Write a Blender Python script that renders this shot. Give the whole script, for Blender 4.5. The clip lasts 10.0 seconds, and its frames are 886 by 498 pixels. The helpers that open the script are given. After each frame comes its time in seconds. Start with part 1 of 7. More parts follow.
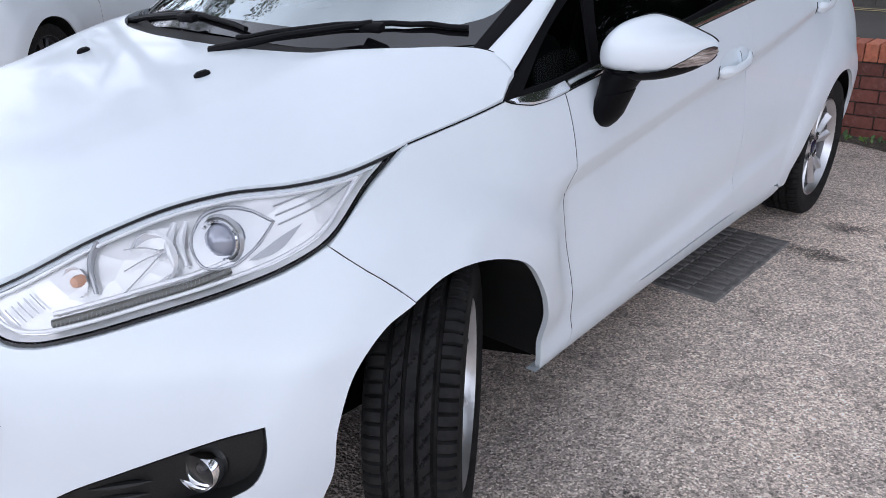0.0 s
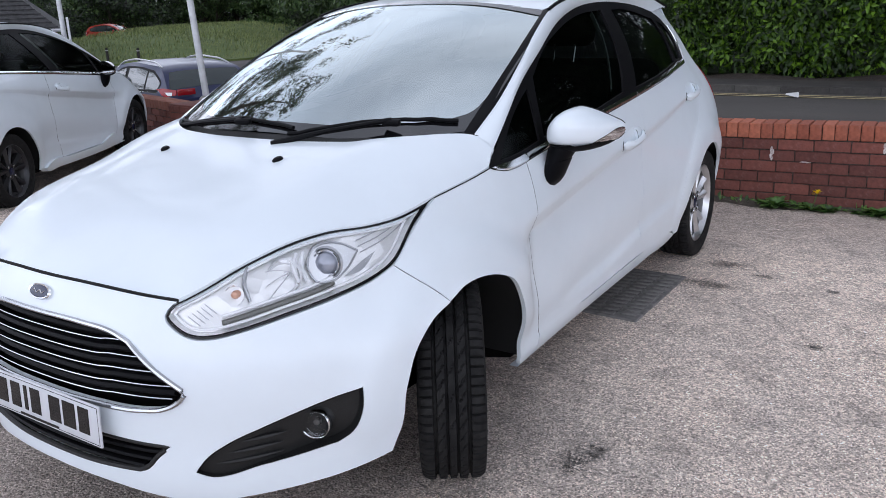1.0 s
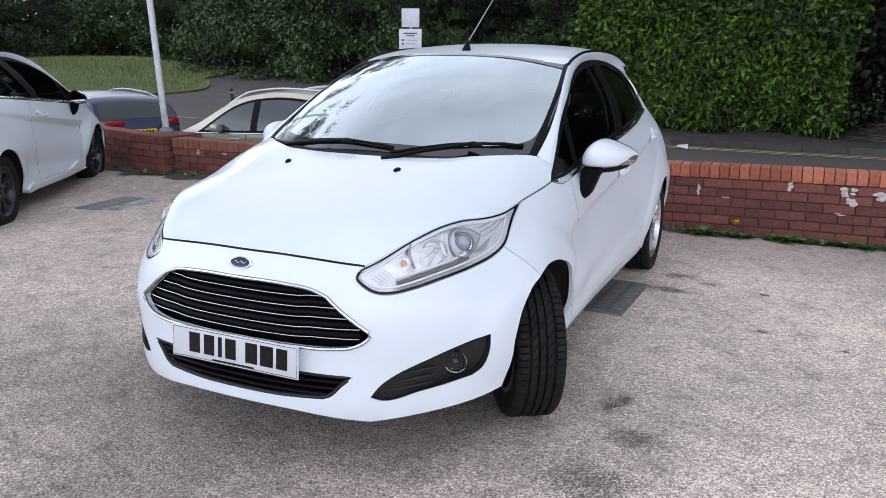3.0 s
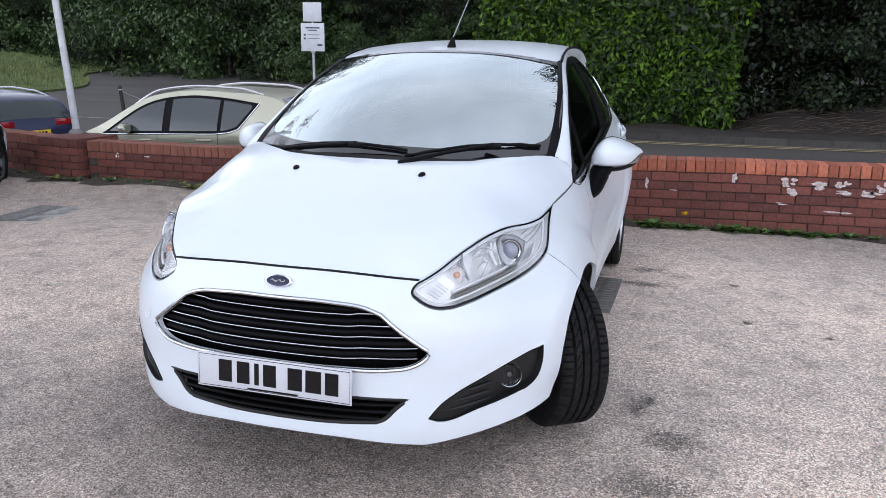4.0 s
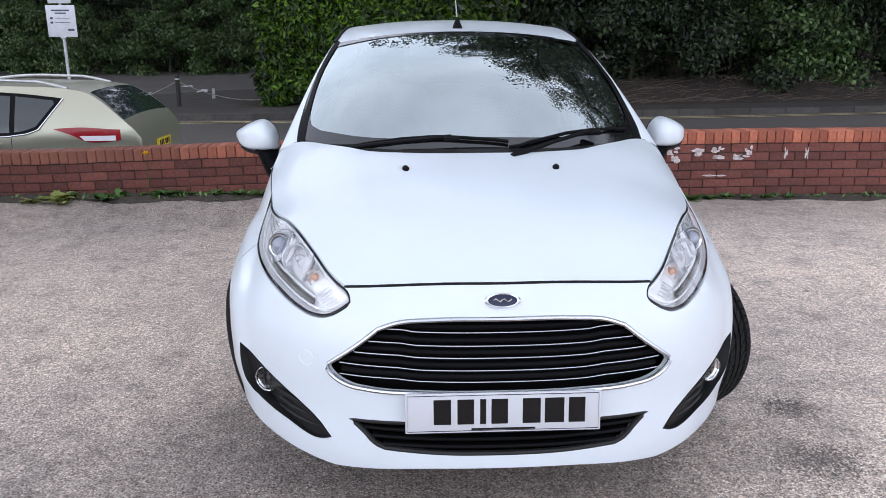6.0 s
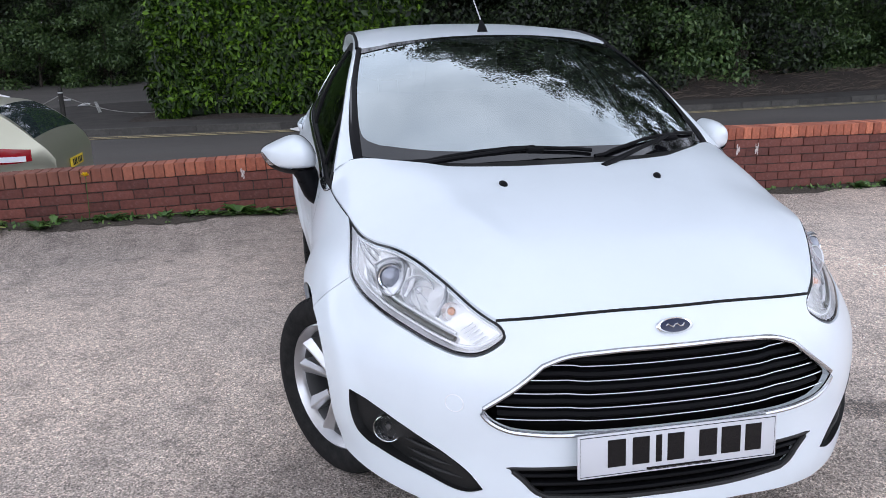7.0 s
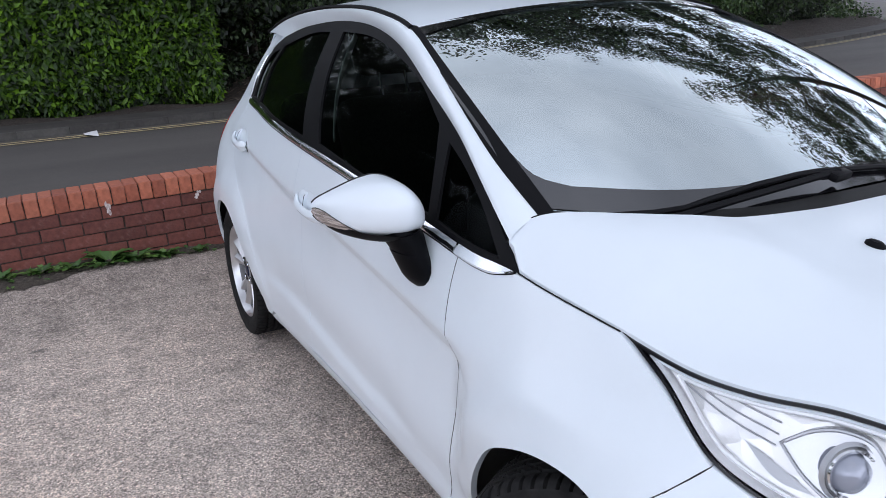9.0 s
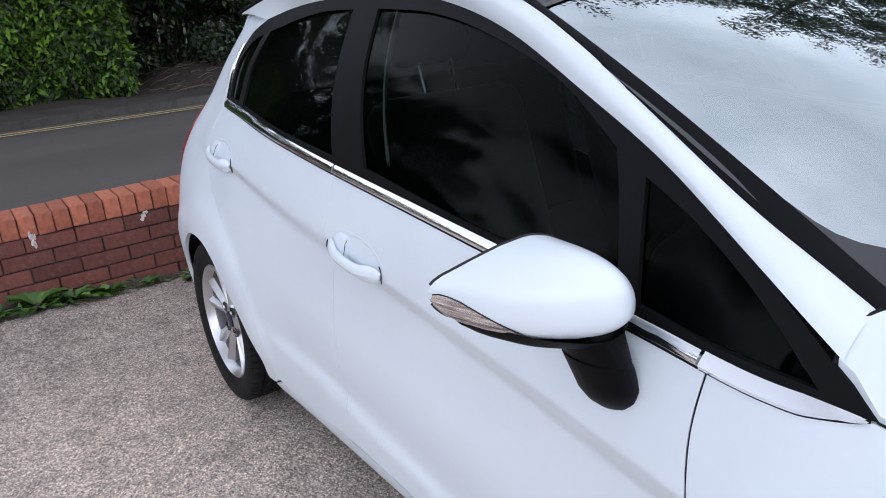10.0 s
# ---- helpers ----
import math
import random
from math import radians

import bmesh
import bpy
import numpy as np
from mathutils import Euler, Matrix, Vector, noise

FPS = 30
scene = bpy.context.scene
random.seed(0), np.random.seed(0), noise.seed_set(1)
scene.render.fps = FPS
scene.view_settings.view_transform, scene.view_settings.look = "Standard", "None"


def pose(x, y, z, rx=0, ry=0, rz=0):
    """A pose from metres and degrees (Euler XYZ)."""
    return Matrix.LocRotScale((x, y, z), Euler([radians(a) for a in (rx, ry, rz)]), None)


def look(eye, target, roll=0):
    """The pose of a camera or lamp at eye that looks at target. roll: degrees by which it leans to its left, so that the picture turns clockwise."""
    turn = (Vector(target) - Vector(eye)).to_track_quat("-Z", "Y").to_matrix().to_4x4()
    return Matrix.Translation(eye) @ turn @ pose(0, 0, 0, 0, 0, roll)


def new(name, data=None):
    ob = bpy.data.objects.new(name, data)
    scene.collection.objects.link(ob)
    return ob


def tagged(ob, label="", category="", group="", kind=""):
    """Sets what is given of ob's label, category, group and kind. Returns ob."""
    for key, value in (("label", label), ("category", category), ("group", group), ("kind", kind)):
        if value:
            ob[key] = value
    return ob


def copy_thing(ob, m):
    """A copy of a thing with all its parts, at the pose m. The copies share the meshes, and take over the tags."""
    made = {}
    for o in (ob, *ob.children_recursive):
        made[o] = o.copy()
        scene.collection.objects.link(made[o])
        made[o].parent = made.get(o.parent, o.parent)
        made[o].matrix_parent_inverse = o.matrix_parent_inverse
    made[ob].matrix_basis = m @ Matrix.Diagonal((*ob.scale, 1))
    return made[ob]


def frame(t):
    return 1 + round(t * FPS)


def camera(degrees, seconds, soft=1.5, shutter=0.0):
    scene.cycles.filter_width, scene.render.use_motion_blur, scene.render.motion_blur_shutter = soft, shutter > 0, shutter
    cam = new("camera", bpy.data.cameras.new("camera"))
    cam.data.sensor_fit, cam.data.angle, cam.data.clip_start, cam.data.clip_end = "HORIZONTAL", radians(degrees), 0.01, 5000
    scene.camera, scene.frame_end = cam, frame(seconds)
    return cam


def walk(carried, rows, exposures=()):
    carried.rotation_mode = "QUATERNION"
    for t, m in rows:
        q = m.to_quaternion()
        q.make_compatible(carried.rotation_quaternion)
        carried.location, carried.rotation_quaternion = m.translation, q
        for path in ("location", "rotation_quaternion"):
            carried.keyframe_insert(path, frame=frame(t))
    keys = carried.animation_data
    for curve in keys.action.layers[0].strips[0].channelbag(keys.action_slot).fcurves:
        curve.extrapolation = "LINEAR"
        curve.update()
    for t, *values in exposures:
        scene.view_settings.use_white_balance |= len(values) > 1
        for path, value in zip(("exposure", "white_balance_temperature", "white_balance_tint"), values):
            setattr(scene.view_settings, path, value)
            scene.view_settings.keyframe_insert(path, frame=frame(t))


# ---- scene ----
cam = camera(58.9, 10.0, soft=0.8)
PATH = [
    (0, (1.695, -1.001, 1.266), (0.509, 0.399, 0.47), -0.7),
    (0.5, (1.854, -1.347, 1.343), (0.746, 0.179, 0.675), -1.6),
    (1, (1.893, -1.734, 1.362), (0.857, -0.125, 0.778), -1.9),
    (1.5, (1.93, -2.089, 1.395), (0.948, -0.431, 0.86), -1.4),
    (2, (2.03, -2.34, 1.389), (1.094, -0.646, 0.884), -0.4),
    (2.5, (1.928, -2.521, 1.389), (1.049, -0.792, 0.902), 0.3),
    (3, (1.638, -2.712, 1.38), (0.841, -0.94, 0.902), 0.9),
    (3.2, (1.553, -2.732, 1.387), (0.799, -0.942, 0.911), 0.9),
    (4.3, (0.892, -2.773, 1.385), (0.439, -0.889, 0.89), 0.5),
    (4.5, (0.734, -2.81, 1.379), (0.34, -0.915, 0.877), 0.2),
    (5, (0.398, -2.875, 1.406), (0.162, -0.957, 0.889), -0.1),
    (5.5, (0.068, -2.751, 1.378), (-0.001, -0.823, 0.85), -0.2),
    (5.7, (-0.052, -2.688, 1.382), (-0.056, -0.76, 0.851), -0.3),
    (6.8, (-0.766, -2.461, 1.374), (-0.457, -0.552, 0.866), -0.5),
    (7, (-0.879, -2.333, 1.382), (-0.512, -0.437, 0.865), -1.1),
    (7.5, (-1.114, -2.043, 1.405), (-0.607, -0.181, 0.88), -1.5),
    (8, (-1.355, -1.729, 1.41), (-0.727, 0.091, 0.869), -2.0),
    (8.3, (-1.424, -1.513, 1.388), (-0.727, 0.278, 0.835), -2.7),
    (8.5, (-1.44, -1.336, 1.379), (-0.695, 0.433, 0.819), -2.6),
    (9, (-1.515, -0.9, 1.386), (-0.661, 0.813, 0.807), -3.1),
    (9.3, (-1.571, -0.671, 1.387), (-0.669, 1.014, 0.798), -3.5),
    (9.5, (-1.589, -0.522, 1.406), (-0.656, 1.143, 0.807), -3.6),
    (10, (-1.527, -0.063, 1.379), (-0.514, 1.541, 0.744), -4.4),
]
walk(cam, [(t, look(eye, target, roll)) for t, eye, target, roll in PATH],
     [(0, -.16), (0.5, -.21), (1.0, -.18), (2.0, -.11), (3.2, -.05), (4.5, -.01), (5.5, -.02), (7.0, -.05), (8.0, -.02), (9.0, -.11), (9.5, -.08), (10.0, .06)])

# ---- sky and sun: bright overcast ----
world = bpy.data.worlds.new("overcast_sky")
scene.world = world
world.use_nodes = True
wn, wl = world.node_tree.nodes, world.node_tree.links
wn.clear()
w_out = wn.new("ShaderNodeOutputWorld")
w_bg = wn.new("ShaderNodeBackground")
w_sky = wn.new("ShaderNodeTexSky")
w_sky.sky_type, w_sky.sun_disc = "NISHITA", False
w_sky.sun_elevation, w_sky.sun_rotation = radians(59), radians(196)
w_sky.air_density, w_sky.dust_density, w_sky.ozone_density = 1.0, 3.0, 1.0
w_co = wn.new("ShaderNodeTexCoord")
w_map = wn.new("ShaderNodeMapping")
w_map.inputs["Scale"].default_value = (1.6, 1.6, 3.2)
w_noise = wn.new("ShaderNodeTexNoise")
w_noise.inputs["Scale"].default_value, w_noise.inputs["Detail"].default_value = 1.7, 7.0
w_noise.inputs["Roughness"].default_value = 0.55
w_ramp = wn.new("ShaderNodeValToRGB")
w_ramp.color_ramp.elements[0].position, w_ramp.color_ramp.elements[0].color = 0.32, (6.32, 6.9, 8.45, 1)
w_ramp.color_ramp.elements[1].position, w_ramp.color_ramp.elements[1].color = 0.66, (9.15, 9.65, 11.33, 1)
w_mix = wn.new("ShaderNodeMix")
w_mix.data_type = "RGBA"
w_mix.inputs[0].default_value = 0.88
wl.new(w_co.outputs["Generated"], w_map.inputs["Vector"])
wl.new(w_map.outputs["Vector"], w_noise.inputs["Vector"])
wl.new(w_noise.outputs["Fac"], w_ramp.inputs["Fac"])
wl.new(w_sky.outputs["Color"], w_mix.inputs[6])
w_sep = wn.new("ShaderNodeSeparateXYZ")
wl.new(w_co.outputs["Generated"], w_sep.inputs["Vector"])
w_up = wn.new("ShaderNodeValToRGB")
# brightness by height: a haze-darkened horizon, the brightest band above it, a dimmer zenith
w_up.color_ramp.interpolation = "EASE"
for k, (p, c) in enumerate(((0.0, 1.5), (.13, 3.7), (.27, 4.2), (.48, 2.3), (.86, 1.08), (.93, 1.2), (1.0, 1.7))):
    e = w_up.color_ramp.elements[k] if k < 2 else w_up.color_ramp.elements.new(p)
    e.position, e.color = p, (c, c, c, 1)
wl.new(w_sep.outputs["Z"], w_up.inputs["Fac"])
w_grad = wn.new("ShaderNodeVectorMath")
w_grad.operation = "SCALE"
wl.new(w_ramp.outputs["Color"], w_grad.inputs[0])
wl.new(w_up.outputs["Color"], w_grad.inputs["Scale"])
wl.new(w_grad.outputs["Vector"], w_mix.inputs[7])
wl.new(w_mix.outputs[2], w_bg.inputs["Color"])
w_bg.inputs["Strength"].default_value = 0.080
wl.new(w_bg.outputs["Background"], w_out.inputs["Surface"])

sun = new("sun", bpy.data.lights.new("sun", "SUN"))
sun.data.energy, sun.data.angle, sun.data.color = 0.10, radians(50), (1.0, 0.96, 0.92)
sun.matrix_world = look((-2, -7, 12), (0, 0, 0))

# ---- materials ----
def material(name, color, rough=0.5, metal=0.0, coat=0.0, shine=0.5):
    m = bpy.data.materials.new(name)
    m.use_nodes = True
    b = m.node_tree.nodes["Principled BSDF"]
    b.inputs["Base Color"].default_value = (*color, 1)
    b.inputs["Roughness"].default_value, b.inputs["Metallic"].default_value = rough, metal
    b.inputs["Coat Weight"].default_value = coat
    b.inputs["Specular IOR Level"].default_value = shine
    b.inputs["Coat Roughness"].default_value = 0.04
    return m


class Mat:
    """Small builder for node materials in object coordinates."""

    def __init__(self, name, rough=0.7, metal=0.0, coat=0.0, coords="Object"):
        self.m = material(name, (0.5, 0.5, 0.5), rough, metal, coat)
        self.n, self.l = self.m.node_tree.nodes, self.m.node_tree.links
        self.b = self.n["Principled BSDF"]
        self.co = self.n.new("ShaderNodeTexCoord").outputs[coords]

    def noise(self, scale, detail=4.0, rough=0.55, stretch=None):
        t = self.n.new("ShaderNodeTexNoise")
        t.inputs["Scale"].default_value, t.inputs["Detail"].default_value, t.inputs["Roughness"].default_value = scale, detail, rough
        self.vec(t, stretch)
        return t.outputs["Fac"]

    def cells(self, scale, out="Distance", stretch=None, feature="F1"):
        t = self.n.new("ShaderNodeTexVoronoi")
        t.feature = feature
        t.inputs["Scale"].default_value = scale
        self.vec(t, stretch)
        return t.outputs[out]

    def vec(self, t, stretch):
        if stretch:
            mp = self.n.new("ShaderNodeMapping")
            mp.inputs["Scale"].default_value = stretch
            self.l.new(self.co, mp.inputs["Vector"])
            self.l.new(mp.outputs["Vector"], t.inputs["Vector"])
        else:
            self.l.new(self.co, t.inputs["Vector"])

    def ramp(self, fac, *stops):
        r = self.n.new("ShaderNodeValToRGB")
        e = r.color_ramp.elements
        while len(e) < len(stops):
            e.new(0.5)
        for q, (p, c) in zip(e, stops):
            q.position = p
            q.color = (*c, 1) if isinstance(c, tuple) else (c, c, c, 1)
        self.l.new(fac, r.inputs["Fac"])
        return r.outputs["Color"]

    def mix(self, a, b, fac, mode="MIX"):
        x = self.n.new("ShaderNodeMix")
        x.data_type, x.blend_type = "RGBA", mode
        for i, v in ((6, a), (7, b), (0, fac)):
            if isinstance(v, (int, float)):
                x.inputs[i].default_value = v if i == 0 else (v, v, v, 1)
            elif isinstance(v, tuple):
                x.inputs[i].default_value = (*v, 1)
            else:
                self.l.new(v, x.inputs[i])
        return x.outputs[2]

    def rand(self, island=False):
        if island:
            return self.n.new("ShaderNodeNewGeometry").outputs["Random Per Island"]
        return self.n.new("ShaderNodeObjectInfo").outputs["Random"]

    def color(self, c):
        self.l.new(c, self.b.inputs["Base Color"])
        return self

    def rough(self, c):
        self.l.new(c, self.b.inputs["Roughness"])
        return self

    def bump(self, h, strength=0.3, dist=0.01):
        k = self.n.new("ShaderNodeBump")
        k.inputs["Strength"].default_value, k.inputs["Distance"].default_value = strength, dist
        self.l.new(h, k.inputs["Height"])
        self.l.new(k.outputs["Normal"], self.b.inputs["Normal"])
        return self


def asphalt_material():
    a = Mat("worn_asphalt", 0.9)
    stone = a.cells(175.0, "Color")
    grey = a.n.new("ShaderNodeRGBToBW")
    a.l.new(stone, grey.inputs["Color"])
    chips = a.ramp(grey.outputs["Val"], (0.10, (0.18, 0.158, 0.138)), (0.42, (0.40, 0.350, 0.305)), (0.7, (0.585, 0.515, 0.452)), (0.95, (0.86, 0.78, 0.70)))
    fine = a.ramp(a.noise(240, 3), (0.3, 0.55), (0.7, 1.25))
    base = a.mix(chips, fine, 1.0, "MULTIPLY")
    wear = a.ramp(a.noise(0.45, 5, 0.6), (0.32, (0.82, 0.82, 0.84)), (0.68, (1.32, 1.26, 1.23)))
    base = a.mix(base, wear, 1.0, "MULTIPLY")
    # shade round the car's nose put into the colour, paler tarmac beyond it
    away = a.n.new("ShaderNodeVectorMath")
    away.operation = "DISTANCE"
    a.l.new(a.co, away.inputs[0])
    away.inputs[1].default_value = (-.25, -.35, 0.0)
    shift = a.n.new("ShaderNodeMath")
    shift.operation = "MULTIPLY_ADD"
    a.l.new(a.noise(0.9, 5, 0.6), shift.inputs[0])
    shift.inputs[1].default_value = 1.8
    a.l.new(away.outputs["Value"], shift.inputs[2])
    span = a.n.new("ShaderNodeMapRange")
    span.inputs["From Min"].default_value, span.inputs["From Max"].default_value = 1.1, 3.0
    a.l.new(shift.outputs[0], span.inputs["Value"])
    # multiplier by distance: painted shade near the nose, paler further out
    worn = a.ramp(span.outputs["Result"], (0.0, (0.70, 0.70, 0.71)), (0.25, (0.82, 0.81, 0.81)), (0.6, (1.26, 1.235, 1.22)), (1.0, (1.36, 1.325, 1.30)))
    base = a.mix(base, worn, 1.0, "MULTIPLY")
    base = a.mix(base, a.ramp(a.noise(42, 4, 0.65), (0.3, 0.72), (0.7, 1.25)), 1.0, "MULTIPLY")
    # paler towards +x, darker towards the wall
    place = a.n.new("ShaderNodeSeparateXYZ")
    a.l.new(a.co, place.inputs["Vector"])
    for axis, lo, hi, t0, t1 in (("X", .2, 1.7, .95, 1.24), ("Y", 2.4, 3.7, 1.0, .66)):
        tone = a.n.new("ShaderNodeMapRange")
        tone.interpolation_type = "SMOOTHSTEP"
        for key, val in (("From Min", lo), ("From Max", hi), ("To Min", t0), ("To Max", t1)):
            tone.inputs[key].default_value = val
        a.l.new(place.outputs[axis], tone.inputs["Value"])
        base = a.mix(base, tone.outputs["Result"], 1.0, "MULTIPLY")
    grit = a.ramp(a.noise(6.5, 7, 0.75), (0.48, 1.04), (0.72, 0.58))
    base = a.mix(base, grit, 1.0, "MULTIPLY")
    dirt = a.ramp(a.noise(2.6, 6, 0.65), (0.55, 0.0), (0.8, 0.45))
    base = a.mix(base, (0.11, 0.095, 0.085), dirt)
    a.color(base).bump(a.cells(118.0), 0.9, 0.005)
    return a.m


def road_material():
    a = Mat("dark_road_asphalt", 0.85)
    base = a.ramp(a.noise(60, 4, 0.7), (0.3, (0.056, 0.051, 0.048)), (0.7, (0.116, 0.105, 0.096)))
    wear = a.ramp(a.noise(0.35, 5, 0.6, (0.3, 1, 1)), (0.35, 0.8), (0.7, 1.25))
    a.color(a.mix(base, wear, 1.0, "MULTIPLY")).bump(a.noise(150, 2), 0.3, 0.004)
    return a.m


def brick_material(name, dark, light, end_tone=None):
    a = Mat(name, 0.85)
    tone = a.ramp(a.rand(), (0.0, dark), (0.55, tuple(0.5 * (p + q) for p, q in zip(dark, light))), (1.0, light))
    grain = a.ramp(a.noise(38, 5, 0.6), (0.3, 0.72), (0.72, 1.18))
    c = a.mix(tone, grain, 1.0, "MULTIPLY")
    bloom = a.ramp(a.noise(5.5, 5, 0.7), (0.60, 0.0), (0.85, 0.5))
    c = a.mix(c, (0.36, 0.27, 0.25), bloom)
    if end_tone:
        # a duller brown mixed in towards the weedy end of the wall
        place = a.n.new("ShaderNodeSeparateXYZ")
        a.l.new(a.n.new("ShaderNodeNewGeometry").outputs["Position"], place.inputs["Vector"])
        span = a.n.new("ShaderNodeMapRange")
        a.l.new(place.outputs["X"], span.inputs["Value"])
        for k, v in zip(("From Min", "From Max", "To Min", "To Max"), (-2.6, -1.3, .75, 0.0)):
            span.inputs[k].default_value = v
        c = a.mix(c, a.mix(end_tone, tuple(.6 * v for v in end_tone), a.ramp(a.noise(9, 5, .65), (.35, 0.0), (.7, 1.0))), span.outputs["Result"])
    a.color(c).bump(a.noise(70, 4), 0.35, 0.004)
    return a.m


def leaf_material(name, dark, mid, light, rough=0.4):
    a = Mat(name, rough)
    c = a.ramp(a.rand(True), (0.0, dark), (0.55, mid), (1.0, light))
    patch = a.ramp(a.noise(0.9, 4), (0.3, 0.65), (0.7, 1.3))
    a.color(a.mix(c, patch, 1.0, "MULTIPLY"))
    a.b.inputs["Subsurface Weight"].default_value = 0.0
    return a.m


def glass_material(name, tint=(1, 1, 1), rough=0.0, clear=0.85, gloss=0.08):
    """Thin pane: mostly see-through with a mirror gloss that grows at a grazing view."""
    m = bpy.data.materials.new(name)
    m.use_nodes = True
    n, l = m.node_tree.nodes, m.node_tree.links
    n.clear()
    o, mx, tr, gl, fr = (n.new("ShaderNode" + k) for k in ("OutputMaterial", "MixShader", "BsdfTransparent", "BsdfGlossy", "Fresnel"))
    tr.inputs["Color"].default_value = (*[clear * c for c in tint], 1)
    gl.inputs["Roughness"].default_value = rough
    gl.inputs["Color"].default_value = (*[0.5 + 0.5 * c / max(tint) for c in tint], 1)
    fr.inputs["IOR"].default_value = 1.0 + gloss
    l.new(fr.outputs["Fac"], mx.inputs["Fac"])
    l.new(tr.outputs["BSDF"], mx.inputs[1])
    l.new(gl.outputs["BSDF"], mx.inputs[2])
    l.new(mx.outputs["Shader"], o.inputs["Surface"])
    return m


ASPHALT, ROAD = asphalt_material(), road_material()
BRICK = brick_material("red_brick", (0.115, 0.038, 0.030), (0.215, 0.070, 0.052))
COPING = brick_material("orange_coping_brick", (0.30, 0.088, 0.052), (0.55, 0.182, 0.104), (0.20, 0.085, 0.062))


def paint_material(name, color):
    a = Mat(name, 0.36, 0.0, 0.5)
    a.b.inputs["Coat Roughness"].default_value = 0.06
    c = a.mix(color, tuple(0.9 * v for v in color), a.ramp(a.noise(3.0, 5, 0.6), (0.45, 0.0), (0.8, 0.5)))
    a.color(c)
    return a.m


WHITE_PAINT = paint_material("white_car_paint", (0.768, 0.83, 0.875))
BLACK_PLASTIC = Mat("black_textured_plastic", 0.5)
BLACK_PLASTIC.color(BLACK_PLASTIC.ramp(BLACK_PLASTIC.noise(300, 3), (0.3, 0.007), (0.7, 0.015))).bump(BLACK_PLASTIC.noise(600, 2), 0.15, 0.001)
BLACK_PLASTIC.b.inputs["Specular IOR Level"].default_value = 0.36
BLACK_PLASTIC = BLACK_PLASTIC.m
FOOT_BLACK = material("smooth_black_plastic", (0.0035, 0.0037, 0.0048), 0.5, shine=0.08)
GLOSS_BLACK = material("gloss_black_trim", (0.005, 0.005, 0.006), 0.1, shine=0.4)
SATIN_BLACK = material("satin_black_trim", (0.005, 0.005, 0.006), 0.5, shine=0.1)
SCREEN_FRIT = material("black_glass_border", (0.006, 0.006, 0.007), 0.08, 0.0, 0.6, 1.0)
# near-black for hollows and hidden parts: the shade is in the colour
DARK_VOID = material("near_black_void", (0.004, 0.004, 0.004), 0.95, shine=0.05)
CHROME = material("bright_chrome", (0.82, 0.83, 0.84), 0.06, 1.0)
DULL_CHROME = material("satin_chrome", (0.52, 0.53, 0.55), 0.18, 1.0)
TRIM_CHROME = material("polished_chrome_strip", (0.88, 0.89, 0.91), 0.14, 1.0)
RING_SILVER = material("silver_lamp_ring", (0.72, 0.73, 0.75), 0.25, 0.5)
RUBBER = Mat("tyre_rubber", 0.75)
RUBBER.color(RUBBER.ramp(RUBBER.noise(30, 5, 0.6), (0.3, (0.008, 0.008, 0.0085)), (0.75, (0.024, 0.0235, 0.023)))).bump(RUBBER.noise(200, 3), 0.2, 0.002)
RUBBER.b.inputs["Specular IOR Level"].default_value = 0.14
RUBBER = RUBBER.m
ALLOY = Mat("silver_alloy", 0.28, 0.85)
ALLOY.color(ALLOY.ramp(ALLOY.noise(12, 4), (0.3, (0.52, 0.52, 0.53)), (0.7, (0.66, 0.66, 0.67))))
ALLOY = ALLOY.m
# darker than ALLOY, for the inside of the rim behind the spokes
DARK_ALLOY = material("dark_inner_alloy", (0.20, 0.20, 0.205), 0.42, 0.7)
SCREEN_GLASS = glass_material("windscreen_glass", (0.74, 0.90, 0.92), 0.0, 0.5, 13.0)
SIDE_GLASS = glass_material("side_window_glass", (0.55, 0.62, 0.60), 0.0, 0.36, 0.11)
LAMP_GLASS = glass_material("lamp_cover_glass", (1, 1, 1), 0.0, 1.0, 0.2)
SILVER_LAMP = material("silvered_reflector", (0.93, 0.93, 0.94), 0.2, 0.5)
CLEAR_LENS = Mat("clear_indicator", .10, .75)
CLEAR_LENS.color(CLEAR_LENS.ramp(CLEAR_LENS.noise(1.0, 3, 0.6, (5, 14, 160)), (0.34, (.16, .145, .14)), (0.50, (.50, .46, .45)), (0.66, (.95, .93, .92))))
CLEAR_LENS = CLEAR_LENS.m
LAMP_GREY = material("lamp_bezel_grey", (0.93, 0.94, 0.96), 0.18, 0.0)
WHITE_LAMP = material("bright_lamp_trim", (0.90, 0.91, 0.93), 0.2, 0.1)
LAMP_LINE = material("grey_lamp_edge", (0.46, 0.47, 0.49), 0.25, 0.4)
FACET = Mat("facetted_reflector", 0.16, 0.45)
FACET.color(FACET.ramp(FACET.noise(9, 3, 0.5), (0.35, 0.88), (0.65, 0.97))).bump(FACET.cells(20.0), 0.22, 0.02)
FACET = FACET.m
LAMP_CHROME = material("grey_silvered_bowl", (0.86, 0.87, 0.89), 0.12, 0.6)
DARK_LAMP = material("dark_lamp_bowl", (0.12, 0.125, 0.13), 0.12, 0.7)
AMBER = material("orange_bulb_glass", (0.70, 0.40, 0.28), 0.2)
RED_LENS = material("red_lamp_plastic", (0.30, 0.008, 0.014), 0.15)
PALE_STRIP = material("white_gap_strip", (0.66, 0.72, 0.77), 0.5)
